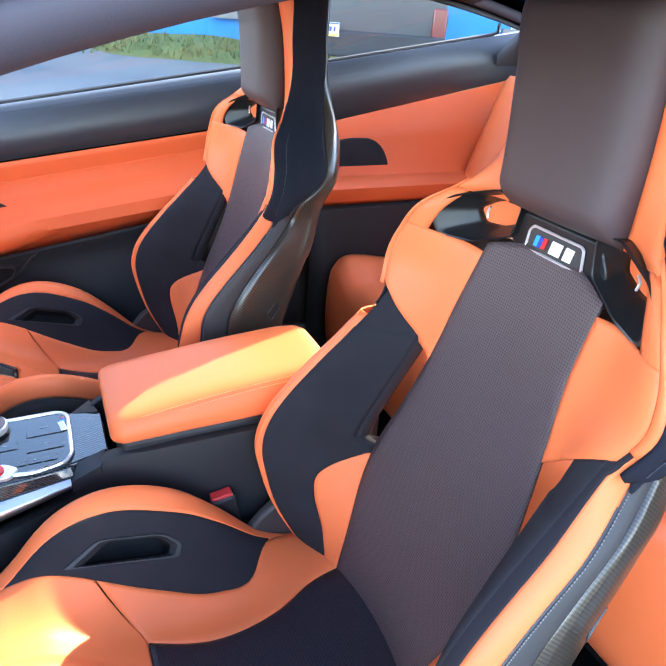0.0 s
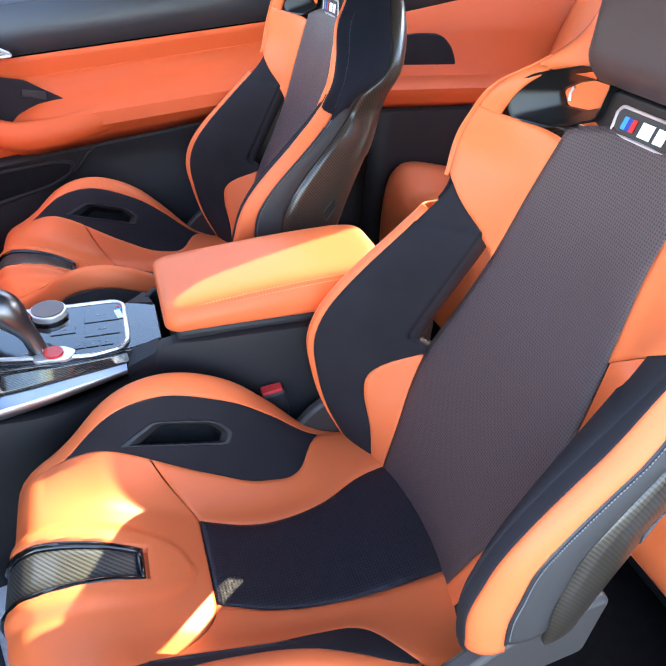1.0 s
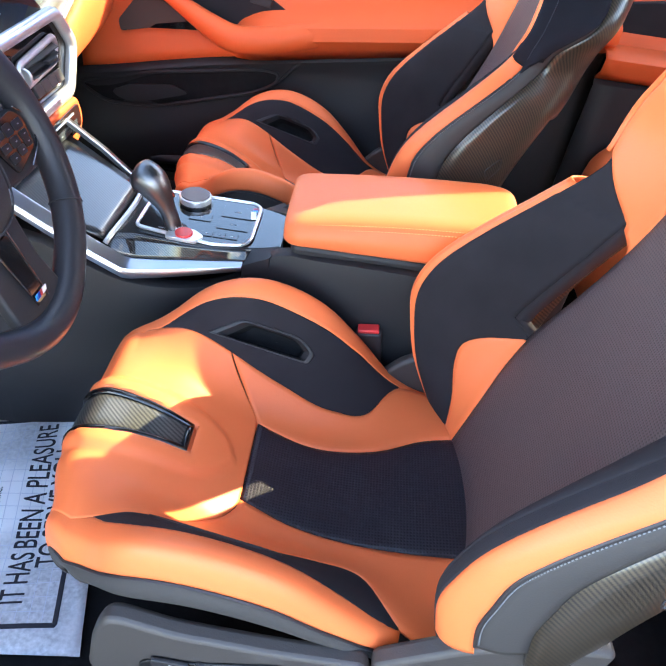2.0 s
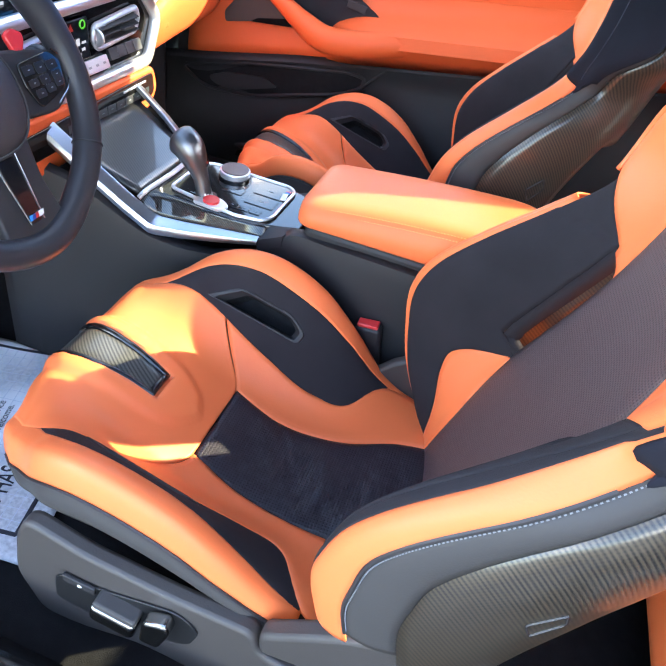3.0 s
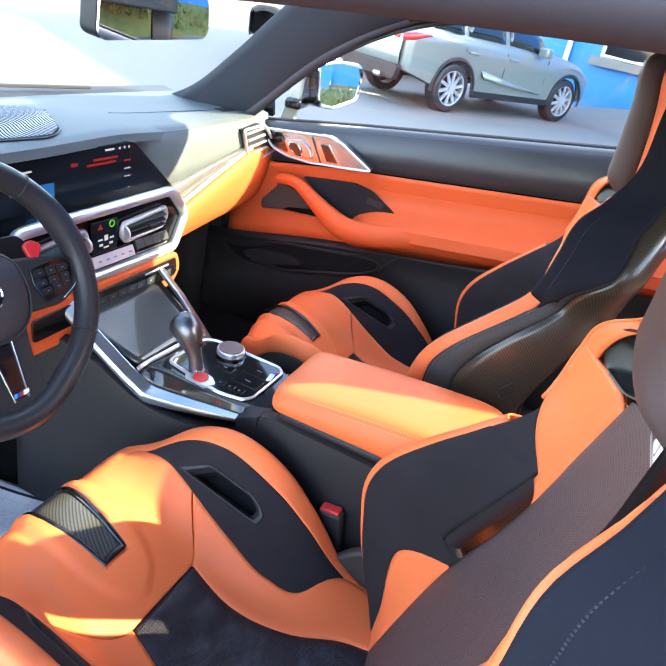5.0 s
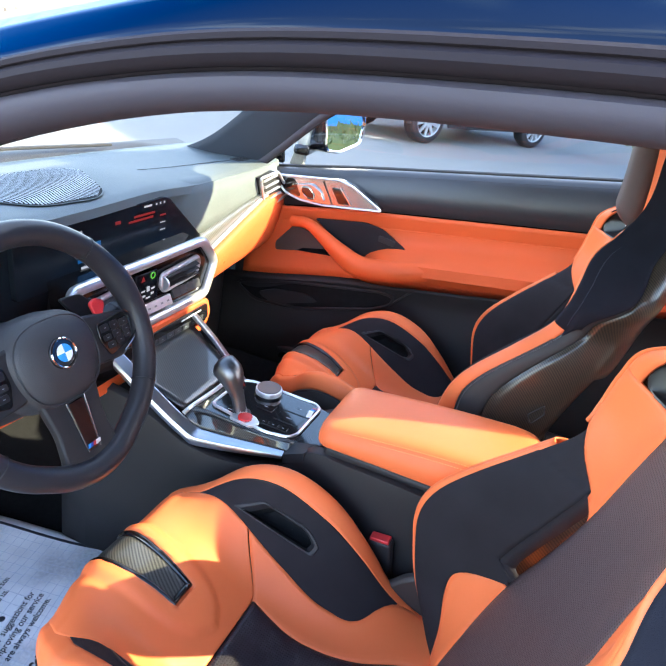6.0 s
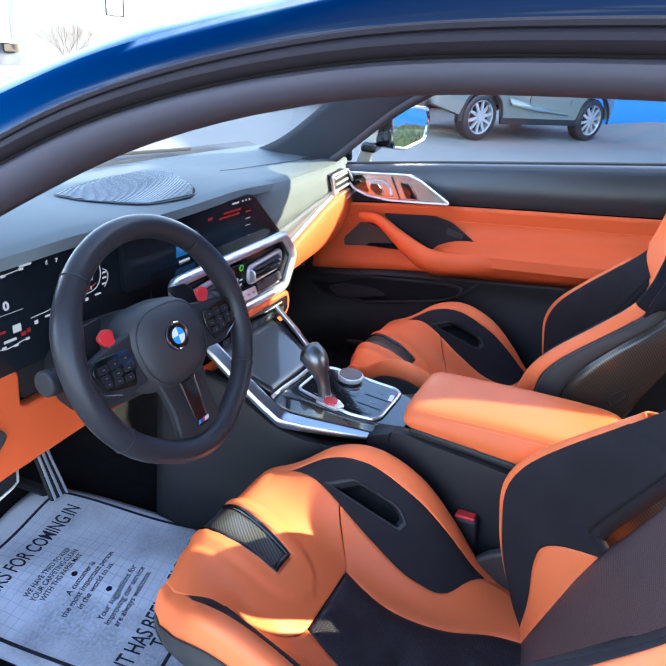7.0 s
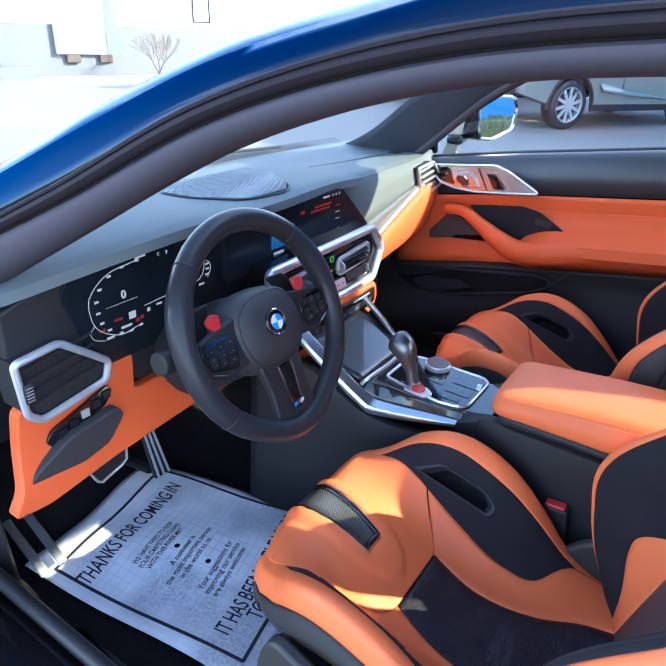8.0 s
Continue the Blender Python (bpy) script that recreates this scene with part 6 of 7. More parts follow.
def car_body():
    b = thing("blue_coupe", (0.0, CY, 0.0), "dark blue metallic coupe body with the driver's door open", "car")
    rail = spl(RAIL, 90)
    flip = lambda p: Vector((p.x, 2 * CY - p.y, p.z))
    far = [flip(p) for p in spl(RAIL_FAR, 90)]

    def skin(line, other, steep):
        """Cross-sections of the roof from one side's edge to the centre line, with a crease along the side."""
        out = []
        for p, o in zip(line, other):
            k = steep * (1 - smooth01((p.x + 0.75) / 0.4))
            S = lambda y, z: p + Vector((-0.03 * y, y * (1 - 0.3 * k), z * (1 + 1.2 * k)))
            half = [p, S(0.012, 0.010), S(0.030, 0.024), S(0.046, 0.033), S(0.053, 0.032), S(0.062, 0.036), S(0.095, 0.047), S(0.14, 0.055)]
            e = half[-1]
            zm = (p.z + o.z) / 2 + 0.075
            wide = half + [Vector((e.x - 0.02 * smooth01(j / 4), e.y + (CY - e.y) * j / 4, e.z + (zm - e.z) * math.sin(j / 4 * 1.57))) for j in range(1, 5)]
            out.append((half, wide))
        return out
    i0 = next(i for i, p in enumerate(rail) if p.x > -0.50)
    i1 = next(i for i, p in enumerate(rail) if p.x > 0.66)
    near_rows, far_rows = skin(rail, far, 0.6), skin(far, rail, 1.0)
    for f, rows, tuck in ((lambda p: p, near_rows, 0.0), (flip, far_rows, 1.0)):
        part("roof_rail", sheet([[f(q) for q in h] for h, _ in rows[:i1 + 12]]), BLUEPAINT, b, "blue painted roof rail", solid=0.006)
        part("crease_line", tube([f(h[4]) + Vector((0, 0, 0.0005)) for h, _ in rows[:i1 + 12]], 0.0016, 6), RUBBER, b)
        part("rail_trim", tube([f(h[0]) + Vector((0, 0, 0.001)) for h, _ in rows[:i1 + 12]], 0.0028, 6), DOORSEAL, b, "thin black rail trim")
        # door seals under the rail
        if tuck:
            part("outer_seal", tube([f(h[0] + Vector((0, 0.004, -0.009))) for h, _ in rows[2:i1 + 8]], 0.0078, 12), RUBBER, b, "black rubber door seal")
            part("seal_channel", sheet([[f(h[0] + Vector((0, y, z))) for y, z in ((0.008, -0.005), (0.02, -0.018), (0.03, -0.03))] for h, _ in rows[2:i1 + 8]]), PLASTIC, b, solid=0.004)
            part("inner_seal", tube([f(h[0] + Vector((0, 0.027, -0.004 - 0.010 * (1 - smooth01((h[0].x + 0.7) / 0.4))))) for h, _ in rows[2:i1 + 8]], 0.0135, 14), SEALGREY, b, "soft dark grey inner seal")
        else:
            line = [h[0] for h, _ in rows[1:i1 + 9]]

            def below(k, w, y):
                """A point w below the rail, square to its run, and y inwards."""
                t = (line[k + 1] - line[k - 1]).normalized()
                q = Vector((t.x, 0, t.z)).normalized()
                return line[k] + Vector((q.z * w, y, -q.x * w))
            ks = range(1, len(line) - 1)
            front = [1 - smooth01((line[k].x + 0.75) / 0.5) for k in range(len(line))]
            part("outer_seal", sheet([[below(k, w, y) for w, y in ((0.001, 0.004), (0.0015, 0.0), (0.004, -0.003), (0.0075, -0.0035), (0.011, -0.001), (0.0135, 0.003), (0.014, 0.010))] for k in ks]), DOORSEAL, b, "dark rubber door seal", solid=0.002)
            part("seal_channel", sheet([[below(k, w, y) for w, y in ((0.008, 0.008), (0.0135, 0.008), (0.018, 0.012))] for k in ks]), DOORSEAL, b, "black seal channel", solid=0.002)
            part("inner_seal", sheet([[below(k, 0.0155 + w * (1 + 0.5 * front[k] + 1.0 * smooth01((-0.62 - line[k].x) / 0.35)), y) for w, y in ((0.0, 0.012), (0.0005, 0.008), (0.003, 0.005), (0.007, 0.0045), (0.011, 0.006), (0.0155, 0.010), (0.019, 0.018), (0.021, 0.030), (0.021, 0.045))] for k in ks]), SEALGREY, b, "soft dark grey cloth trim under the rail", solid=0.003)
        trim = []
        for h, _ in rows[2:i0 + 3]:
            k = tuck * (1 - smooth01((h[0].x + 0.75) / 0.4))
            trim.append([f(h[0] + Vector((0.008 - 0.01 * a, 0.030 + 0.075 * a, -0.036 + 0.026 * tuck + (0.045 + 0.06 * k) * a - 0.006 * math.sin(a * 3.14)))) for a in lin(0, 1.0 + 0.3 * tuck, 8)])
        # the far pillar takes the cloth with shade in its colour
        part("pillar_trim", sheet(trim), PILLARSHADE if tuck else SEALGREY, b, "dark cloth windscreen pillar trim", solid=0.004)
        # rear pillar
        part("rear_pillar", sheet([[f(Vector((x, -0.425 + 0.16 * k - 0.02, 1.12 + k * 0.12))) for k in lin(0, 1, 4)] for x in lin(0.88, 1.45, 6)]), HEADLINER, b, solid=0.03)
    part("roof_skin", sheet([w[7:] for _, w in near_rows[i0:i1]]), BLUEPAINT, b, "blue painted roof", solid=0.006)
    part("roof_skin", sheet([[flip(q) for q in w[7:]] for _, w in far_rows[i0:i1]]), BLUEPAINT, b, "blue painted roof", solid=0.006)
    liner = []
    for p, q in zip(rail[i0:i1], far[i0:i1]):
        g = flip(q)
        liner.append([Vector((p.x, p.y + 0.05 + (g.y - p.y - 0.10) * (v + 1) / 2, p.z + (g.z - p.z) * (v + 1) / 2 - 0.012 + 0.05 * (1 - v * v) ** 0.6)) for v in lin(-1, 1, 17)])
    part("headliner", sheet(liner), HEADLINER, b, "dark cloth headliner", solid=0.006)
    screen = ((-1.20, -0.37, 0.90, 1.08, 0.90), (-1.05, -0.33, 0.965, 1.02, 0.985), (-0.90, -0.295, 1.045, 0.955, 1.085), (-0.70, -0.245, 1.155, 0.925, 1.215), (-0.52, -0.205, 1.25, 0.90, 1.30))
    part("windscreen", sheet([[Vector((x - 0.06 * (1 - v * v), yl + (yr - yl) * (v + 1) / 2, zl_ + (zr - zl_) * (v + 1) / 2 + 0.02 * (1 - v * v))) for v in lin(-1, 1, 13)] for x, yl, zl_, yr, zr in screen]), GLASS, b, "clear windscreen").visible_shadow = False
    part("rear_window", sheet([[Vector((x + 0.03 * (1 - v * v), CY + v * w, z)) for v in lin(-1, 1, 9)] for x, w, z in ((0.64, 0.54, 1.335), (1.1, 0.60, 1.20), (1.42, 0.64, 1.07))]), GLASS, b, "clear rear window").visible_shadow = False
    part("rear_shelf", sheet([[Vector((x, CY + v * 0.72, z)) for v in lin(-1, 1, 5)] for x, z in ((0.98, 1.06), (1.42, 1.06))]), CARPET, b, solid=0.02)
    # bonnet, wings, tail
    bon = [[Vector((x, CY + v * w, z - 0.05 * v * v - 0.02 * abs(v) ** 6)) for v in lin(-1, 1, 17)] for x, w, z in ((-1.24, 0.76, 0.92), (-1.5, 0.78, 0.885), (-1.9, 0.77, 0.84), (-2.25, 0.73, 0.78), (-2.45, 0.68, 0.70))]
    part("bonnet", sheet(bon), BLUEPAINT, b, "blue painted bonnet", solid=0.01)
    part("cowl", sheet([[Vector((x - 0.06 * (1 - v * v), CY + v * 0.74, z)) for v in lin(-1, 1, 9)] for x, z in ((-1.33, 0.935), (-1.27, 0.95), (-1.20, 0.938))]), PLASTIC, b, "black cowl", solid=0.01)
    for k in (0, 1):
        part("wiper", tube(spl([(-1.24, CY + 0.42 - 0.55 * k, 0.962), (-1.30, CY + 0.05 - 0.4 * k, 0.966), (-1.27, CY - 0.28 - 0.1 * k, 0.96)], 10), 0.0045, 6), RUBBER, b, "black wiper")
    for sg in (-1, 1):
        Ys = lambda y: CY + sg * y
        part("front_wing", sheet([[Vector((x, Ys(y - 0.04 * smooth01((-1.9 - x) / 0.5)), z)) for y, z in ((0.75, 0.85 + 0.09 * (x + 1.02)), (0.86, 0.81 + 0.09 * (x + 1.02)), (0.93, 0.70), (0.93, 0.68 if abs(x + 1.62) < 0.36 else 0.30))] for x in lin(-2.45, -1.02, 24)]), BLUEPAINT, b, "blue painted front wing", solid=0.01)
        part("rear_quarter", sheet([[Vector((x, Ys(y - 0.06 * smooth01((x - 1.5) / 0.7)), z)) for y, z in ((0.80, 1.04), (0.90, 0.95), (0.945, 0.72), (0.93, 0.69 if abs(x - 1.22) < 0.37 else 0.30))] for x in lin(0.30, 2.2, 24)]), BLUEPAINT, b, "blue painted rear quarter", solid=0.01)
        part("sill_panel", sheet([[Vector((x, Ys(y), z)) for y, z in ((0.70, 0.375), (0.74, 0.39), (0.80, 0.385), (0.86, 0.36), (0.90, 0.30), (0.86, 0.20))] for x in lin(-1.05, 0.32, 12)]), GLOSS if sg < 0 else BLUEPAINT, b, "black door sill" if sg < 0 else "", solid=0.01)
        part("sill_seal", tube([(x, Ys(0.695), 0.385 + (0.25 * ((-1.0 - x) / 0.2) ** 2 if x < -1.0 else 0)) for x in lin(-1.15, 0.30, 30)], 0.014, 10), RUBBER, b, "black rubber sill seal")
        part("sill_plate", sheet([[Vector((x, Ys(y), z)) for y, z in ((0.665, 0.366), (0.69, 0.372))] for x in lin(-0.80, 0.1, 6)]), DARKMETAL, b, solid=0.004)
    part("boot_lid", sheet([[Vector((x, CY + v * 0.74, z - 0.03 * v * v)) for v in lin(-1, 1, 11)] for x, z in ((1.42, 1.06), (1.8, 1.04), (2.2, 1.02), (2.3, 0.9), (2.28, 0.45))]), BLUEPAINT, b, "blue painted boot lid", solid=0.01)
    part("front_bumper", sheet([[Vector((x - 0.12 * (1 - v * v), CY + v * 0.88, z)) for v in lin(-1, 1, 11)] for x, z in ((-2.40, 0.74), (-2.50, 0.6), (-2.52, 0.4), (-2.45, 0.22))]), BLUEPAINT, b, solid=0.01)
    # inside floor, firewall, tunnel, bulkhead
    part("floor_carpet", sheet([[Vector((x, CY + v * 0.68, z + 0.10 * smooth01((abs(v) - 0.93) / 0.07))) for v in lin(-1, 1, 29)] for x, z in ((-1.42, 0.52), (-1.28, 0.36), (-1.18, 0.265), (-1.08, 0.235), (-0.6, 0.225), (0.05, 0.235), (0.45, 0.24))]), CARPET, b, "black floor carpet", solid=0.02)
    part("firewall", sheet([[Vector((x, CY + v * 0.74, z)) for v in lin(-1, 1, 5)] for x, z in ((-1.40, 0.45), (-1.36, 0.86))]), CARPET, b, solid=0.02)
    part("under_seat_box", box((0.6, CY, 0.3), (0.3, 1.3, 0.2)), CARPET, b)
    for sg in (-1, 1):
        part("kick_panel", sheet([[Vector((x, CY + sg * (0.655 + 0.02 * k), 0.25 + 0.55 * k)) for x in lin(-1.38, -1.02, 5)] for k in lin(0, 1, 4)]), PLASTIC, b, solid=0.01)
        for y0, y1 in ((0.571, 0.609), (0.529, 0.571)):
            q0, q1 = Vector((-1.226, CY + sg * y0, 0.305)), Vector((-1.0, CY + sg * y1, 0.305))
            part("kick_strip", sheet([[q0.lerp(q1, k) + Vector((0, w, 0.0015 * math.cos(w * 150))) for w in lin(-0.0095, 0.0095, 5)] for k in lin(0, 1, 6)]), SILVER, b, "bright metal kick strip", solid=0.003)
    # wheels
    for x in (-1.62, 1.22):
        for sg in (-1, 1):
            wheel(b, Vector((x, CY + sg * 0.80, 0.335)), Vector((0, sg, 0)), 0.335, 0.26, DARKMETAL)
    return b


def wheel(parent, c, n, r, width, rim_mat, spokes=10):
    """A car wheel at c with its outer side along n."""
    q = Vector((0, 0, 1)).rotation_difference(n).to_matrix().to_4x4()
    m = Matrix.Translation(c) @ q
    prof = [(r * 0.70, width * 0.5), (r * 0.74, width * 0.52), (r * 0.93, width * 0.48), (r * 0.99, width * 0.38), (r, width * 0.2), (r, -width * 0.3), (r * 0.95, -width * 0.48), (r * 0.7, -width * 0.5)]
    t = part("tyre", sheet([[m @ Vector((a * math.cos(k / 36 * math.tau), a * math.sin(k / 36 * math.tau), h)) for k in range(36)] for a, h in prof], loop=True), RUBBER, parent, "black tyre")
    rp = [(r * 0.72, width * 0.5), (r * 0.70, width * 0.51), (r * 0.665, width * 0.46), (r * 0.66, width * 0.1), (r * 0.66, -width * 0.4)]
    part("rim", sheet([[m @ Vector((a * math.cos(k / 36 * math.tau), a * math.sin(k / 36 * math.tau), h)) for k in range(36)] for a, h in rp], loop=True), rim_mat, t, "alloy rim")
    part("brake_disc", disc(m @ Vector((0, 0, width * 0.12)), n, r * 0.6, 0.02, 24), PLASTIC, t)
    bm = bmesh.new()
    for k in range(spokes):
        a = k / spokes * math.tau
        o = [(-0.07, 0.10), (0.07, 0.10), (0.06, 0.69), (-0.06, 0.69)]
        vs = [bm.verts.new(m @ Vector((r * (y * math.cos(a) - x * math.sin(a)), r * (y * math.sin(a) + x * math.cos(a)), width * (h + 0.06 * (1 - y))))) for h in (0.42, 0.30) for x, y in o]
        for f in ((0, 1, 2, 3), (7, 6, 5, 4), (0, 4, 5, 1), (1, 5, 6, 2), (2, 6, 7, 3), (3, 7, 4, 0)):
            bm.faces.new([vs[i] for i in f])
    part("spoke_star", bm, rim_mat, t, "alloy spokes", smooth=False)
    part("hub", disc(m @ Vector((0, 0, width * 0.45)), n, r * 0.16, 0.03, 20), rim_mat, t)


car_body()


def pedals():
    p = thing("pedals", (-1.05, 0.0, 0.35), "metal brake and accelerator pedals in the dark footwell", "pedals")
    part("brake_pedal", prism(rounded([(-1.045, y, z) for y, z in ((-0.098, 0.468), (-0.065, 0.392), (0.005, 0.41), (0.01, 0.472))], 0.012), (-1, 0, -0.4), 0.012), PLASTIC, p, "black brake pedal", bevel=0.002)
    part("pedal_edge", tube([(-1.042, y, z) for y, z in ((-0.098, 0.468), (-0.09, 0.44), (-0.073, 0.402), (-0.062, 0.393), (-0.01, 0.406), (0.004, 0.414), (0.01, 0.472))], 0.0028, 6), SILVER, p)
    part("accelerator", prism([(-1.02, y, z) for y, z in ((0.03, 0.50), (0.055, 0.50), (0.10, 0.33), (0.06, 0.33))], (-1, 0, -0.3), 0.012), PLASTIC, p, bevel=0.002)
    for k in range(3):
        part("accelerator_strip", tube([(-1.016, 0.033 + 0.01 * k, 0.50), (-1.016, 0.064 + 0.015 * k, 0.335)], 0.003, 6), SILVER, p)
    part("pedal_arm", tube([(-1.06, -0.04, 0.44), (-1.14, -0.03, 0.60)], 0.012, 8), PLASTIC, p)
    part("pedal_arm", tube([(-1.04, 0.06, 0.35), (-1.16, 0.06, 0.33)], 0.012, 8), PLASTIC, p)


pedals()


def paper_mat():
    m = thing("paper_floor_mat", (-0.85, 0.0, 0.24), "white printed paper floor mat lying in the driver's footwell", "floor mat")
    A, B, C, D = (Vector(p) for p in ((-1.135, 0.118, 0.276), (-1.065, -0.245, 0.276), (-0.535, -0.168, 0.258), (-0.655, 0.274, 0.26)))

    def P(u, v, h=0.0):
        """u: along the front edge from the tunnel to the sill; v: back towards the seat."""
        p = A.lerp(B, u).lerp(D.lerp(C, u), v)
        z = 0.010 * math.sin(v * 5 + 0.6) * math.sin(u * 3.1 + 0.3) + 0.012 * smooth01((u - 0.8) / 0.2) * (1 - 0.5 * v) + 0.006 * math.sin(u * 9 + v * 7)
        return p + Vector((0, 0, z + h + 0.004))
    sh = part("sheet", sheet([[P(u, v) for u in lin(0, 1, 30)] for v in lin(0, 1, 36)]), PAPER, m, "white paper", solid=0.0008)
    brd = [P(u, 0.11, 0.0016) for u in lin(0.045, 0.94, 20)] + [P(0.94 - 0.03 * v, v, 0.0016) for v in lin(0.11, 0.93, 24)] + [P(u, 0.93, 0.0016) for u in lin(0.91, 0.045, 20)] + [P(0.045, v, 0.0016) for v in lin(0.93, 0.11, 24)]
    part("printed_border", tube(brd, 0.0035, 4, True, 0.25), INK, sh, "black printed border")
    for k in range(1, 17):
        part("grid_line", tube([P(0.045 + 0.87 * k / 17, v, 0.0007) for v in lin(0.115, 0.925, 22)], 0.0005, 4, flat=0.5), GRIDINK, sh)
    for k in range(1, 24):
        part("grid_line", tube([P(u, 0.11 + 0.82 * k / 24, 0.0007) for u in lin(0.05, 0.91, 18)], 0.0005, 4, flat=0.5), GRIDINK, sh)

    def words(text, u, v, size, ratio=1.0):
        """A printed line, word by word, running from the sill towards the tunnel."""
        W, Lh, off = (A - B).length, (D - A).length, origin(sh)
        obs = [lettering("printed_word", t, Matrix.Identity(4), size, INK, sh, depth=0.0, bold=0.010 * size) for t in text.split()]
        wide = [max(c.co.x for c in ob.data.vertices) - min(c.co.x for c in ob.data.vertices) for ob in obs]
        x = -(sum(wide) + 0.3 * size * (len(obs) - 1)) / 2
        for ob, w in zip(obs, wide):
            mid = x + w / 2
            for vert in ob.data.vertices:
                c = vert.co + off
                vert.co = P(u - (c.x + mid) * ratio / W, v - c.y / Lh, 0.002) - off
            x += w + 0.3 * size
    words("THANKS FOR COMING IN", 0.525, 0.235, 0.046, 0.56)
    for k, line in enumerate(("WE HAVE TRIED TO KEEP", "YOUR CARPETING CLEAN", "WITH THIS PAPER MAT")):
        words(line, 0.56, 0.355 + 0.03 * k, 0.0155, 0.68)
    for k, line in enumerate(("A customer is", "the most important person", "in the world to us.")):
        words(line, 0.535, 0.482 + 0.032 * k, 0.0165, 0.8)
    for k, line in enumerate(("Your suggestions for", "improving our service", "are always welcome.")):
        words(line, 0.525, 0.632 + 0.032 * k, 0.0165, 0.8)
    words("IT HAS BEEN A PLEASURE", 0.46, 0.808, 0.046, 0.55)
    words("TO SERVE YOU", 0.46, 0.88, 0.046, 0.58)
    for v in (0.452, 0.598):
        part("printed_dot", disc(P(0.53, v, 0.0015), (0, 0, 1), 0.006, 0.0006, 16), INK, sh)


paper_mat()


# ---- outside ----
def ground_material():
    m, t, p = nodes("worn_asphalt")
    v = coords(t)
    f = noise_fac(t, v, 0.35, 6.0)
    g = noise_fac(t, v, 9.0, 5.0)
    a = blend(t, f, (0.11, 0.107, 0.098), (0.215, 0.203, 0.178))
    t.links.new(blend(t, g, a, (0.17, 0.162, 0.145)), p.inputs["Base Color"])
    bump(t, p, noise_fac(t, v, 60.0, 6.0), 0.5, 0.01)
    p.inputs["Roughness"].default_value = 0.9
    return m


def ground_z(x):
    """Level round the car, falling gently towards the loading dock."""
    return -1.8 * max(0.0, min(1.0, (-10 - x) / 22))


gx = [-400, -120, -60, -32, -28, -24, -20, -16, -13, -10, -6, 0, 10, 40, 120, 400]
gr = part("ground", sheet([[Vector((x, y, ground_z(x))) for y in lin(-400, 400, 9)] for x in gx]), ground_material(), None, "worn grey asphalt parking ground", smooth=False)
tagged(gr, "worn grey asphalt parking ground", "ground", kind="structure")
WD = Vector((0.875, -0.484, 0))        # along the blue wall
WN = Vector((0.484, 0.875, 0))         # from the car towards it
BLUEWALL = simple("blue_wall_paint", (0.015, 0.17, 0.52), 0.6, var=0.1, vscale=1.2, grain=40, gstr=0.3)
GRASS = simple("rough_grass", (0.17, 0.16, 0.055), 1.0, vscale=9, grain=30, gstr=1.0, dark=(0.05, 0.085, 0.02))


def blue_building():
    b = thing("blue_building", WN * 13, "low bright blue painted building beside the parking ground", "building")
    o = WN * 12.6
    H = 6.23
    w0, w1 = o - WD * 10.6, o + WD * 60
    part("wall", prism([w0, w1, w1 + Vector((0, 0, H)), w0 + Vector((0, 0, H))], WN, 0.3), BLUEWALL, b, "bright blue wall", smooth=False)
    part("side_wall", prism([w0, w0 + WN * 14, w0 + WN * 14 + Vector((0, 0, H)), w0 + Vector((0, 0, H))], WD, 0.3), BLUEWALL, b, "bright blue wall", smooth=False)
    part("roof", prism([w0 - WN * 0.3 - WD * 0.3 + Vector((0, 0, H)), w1 - WN * 0.3 + Vector((0, 0, H)), w1 + WN * 14 + Vector((0, 0, H)), w0 + WN * 14 - WD * 0.3 + Vector((0, 0, H))], (0, 0, 1), 0.25), simple("roof_edge", (0.5, 0.5, 0.5), 0.6), b, "pale flat roof", smooth=False)
    for s in (-9.0, -5.9, 6.0, 18.0):
        part("downpipe", tube([o + WD * s - WN * 0.08 + Vector((0, 0, z)) for z in (0.1, 3.1, 6.2)], 0.06, 8), WHITE, b, "white downpipe")
    for s in (-7.45, -2.6, 3.0, 9.0):
        c = o + WD * s - WN * 0.03 + Vector((0, 0, 1.9))
        win = part("window", prism([c + WD * a + Vector((0, 0, z)) for a, z in ((-0.7, -0.75), (0.7, -0.75), (0.7, 0.75), (-0.7, 0.75))], WN, 0.06), GLOSS, b, "dark window", smooth=False)
        part("window_frame", tube([c + WD * a + Vector((0, 0, z)) - WN * 0.02 for a, z in ((-0.7, -0.75), (0.7, -0.75), (0.7, 0.75), (-0.7, 0.75))], 0.06, 4, True), WHITE, win, "white window frame")
        part("window_sill", prism([c + WD * a + Vector((0, 0, z)) - WN * 0.15 for a, z in ((-0.9, -0.95), (0.9, -0.95), (0.9, -0.78), (-0.9, -0.78))], WN, 0.2), simple("sill_stone", (0.16, 0.155, 0.14), 0.8), win, smooth=False)


blue_building()


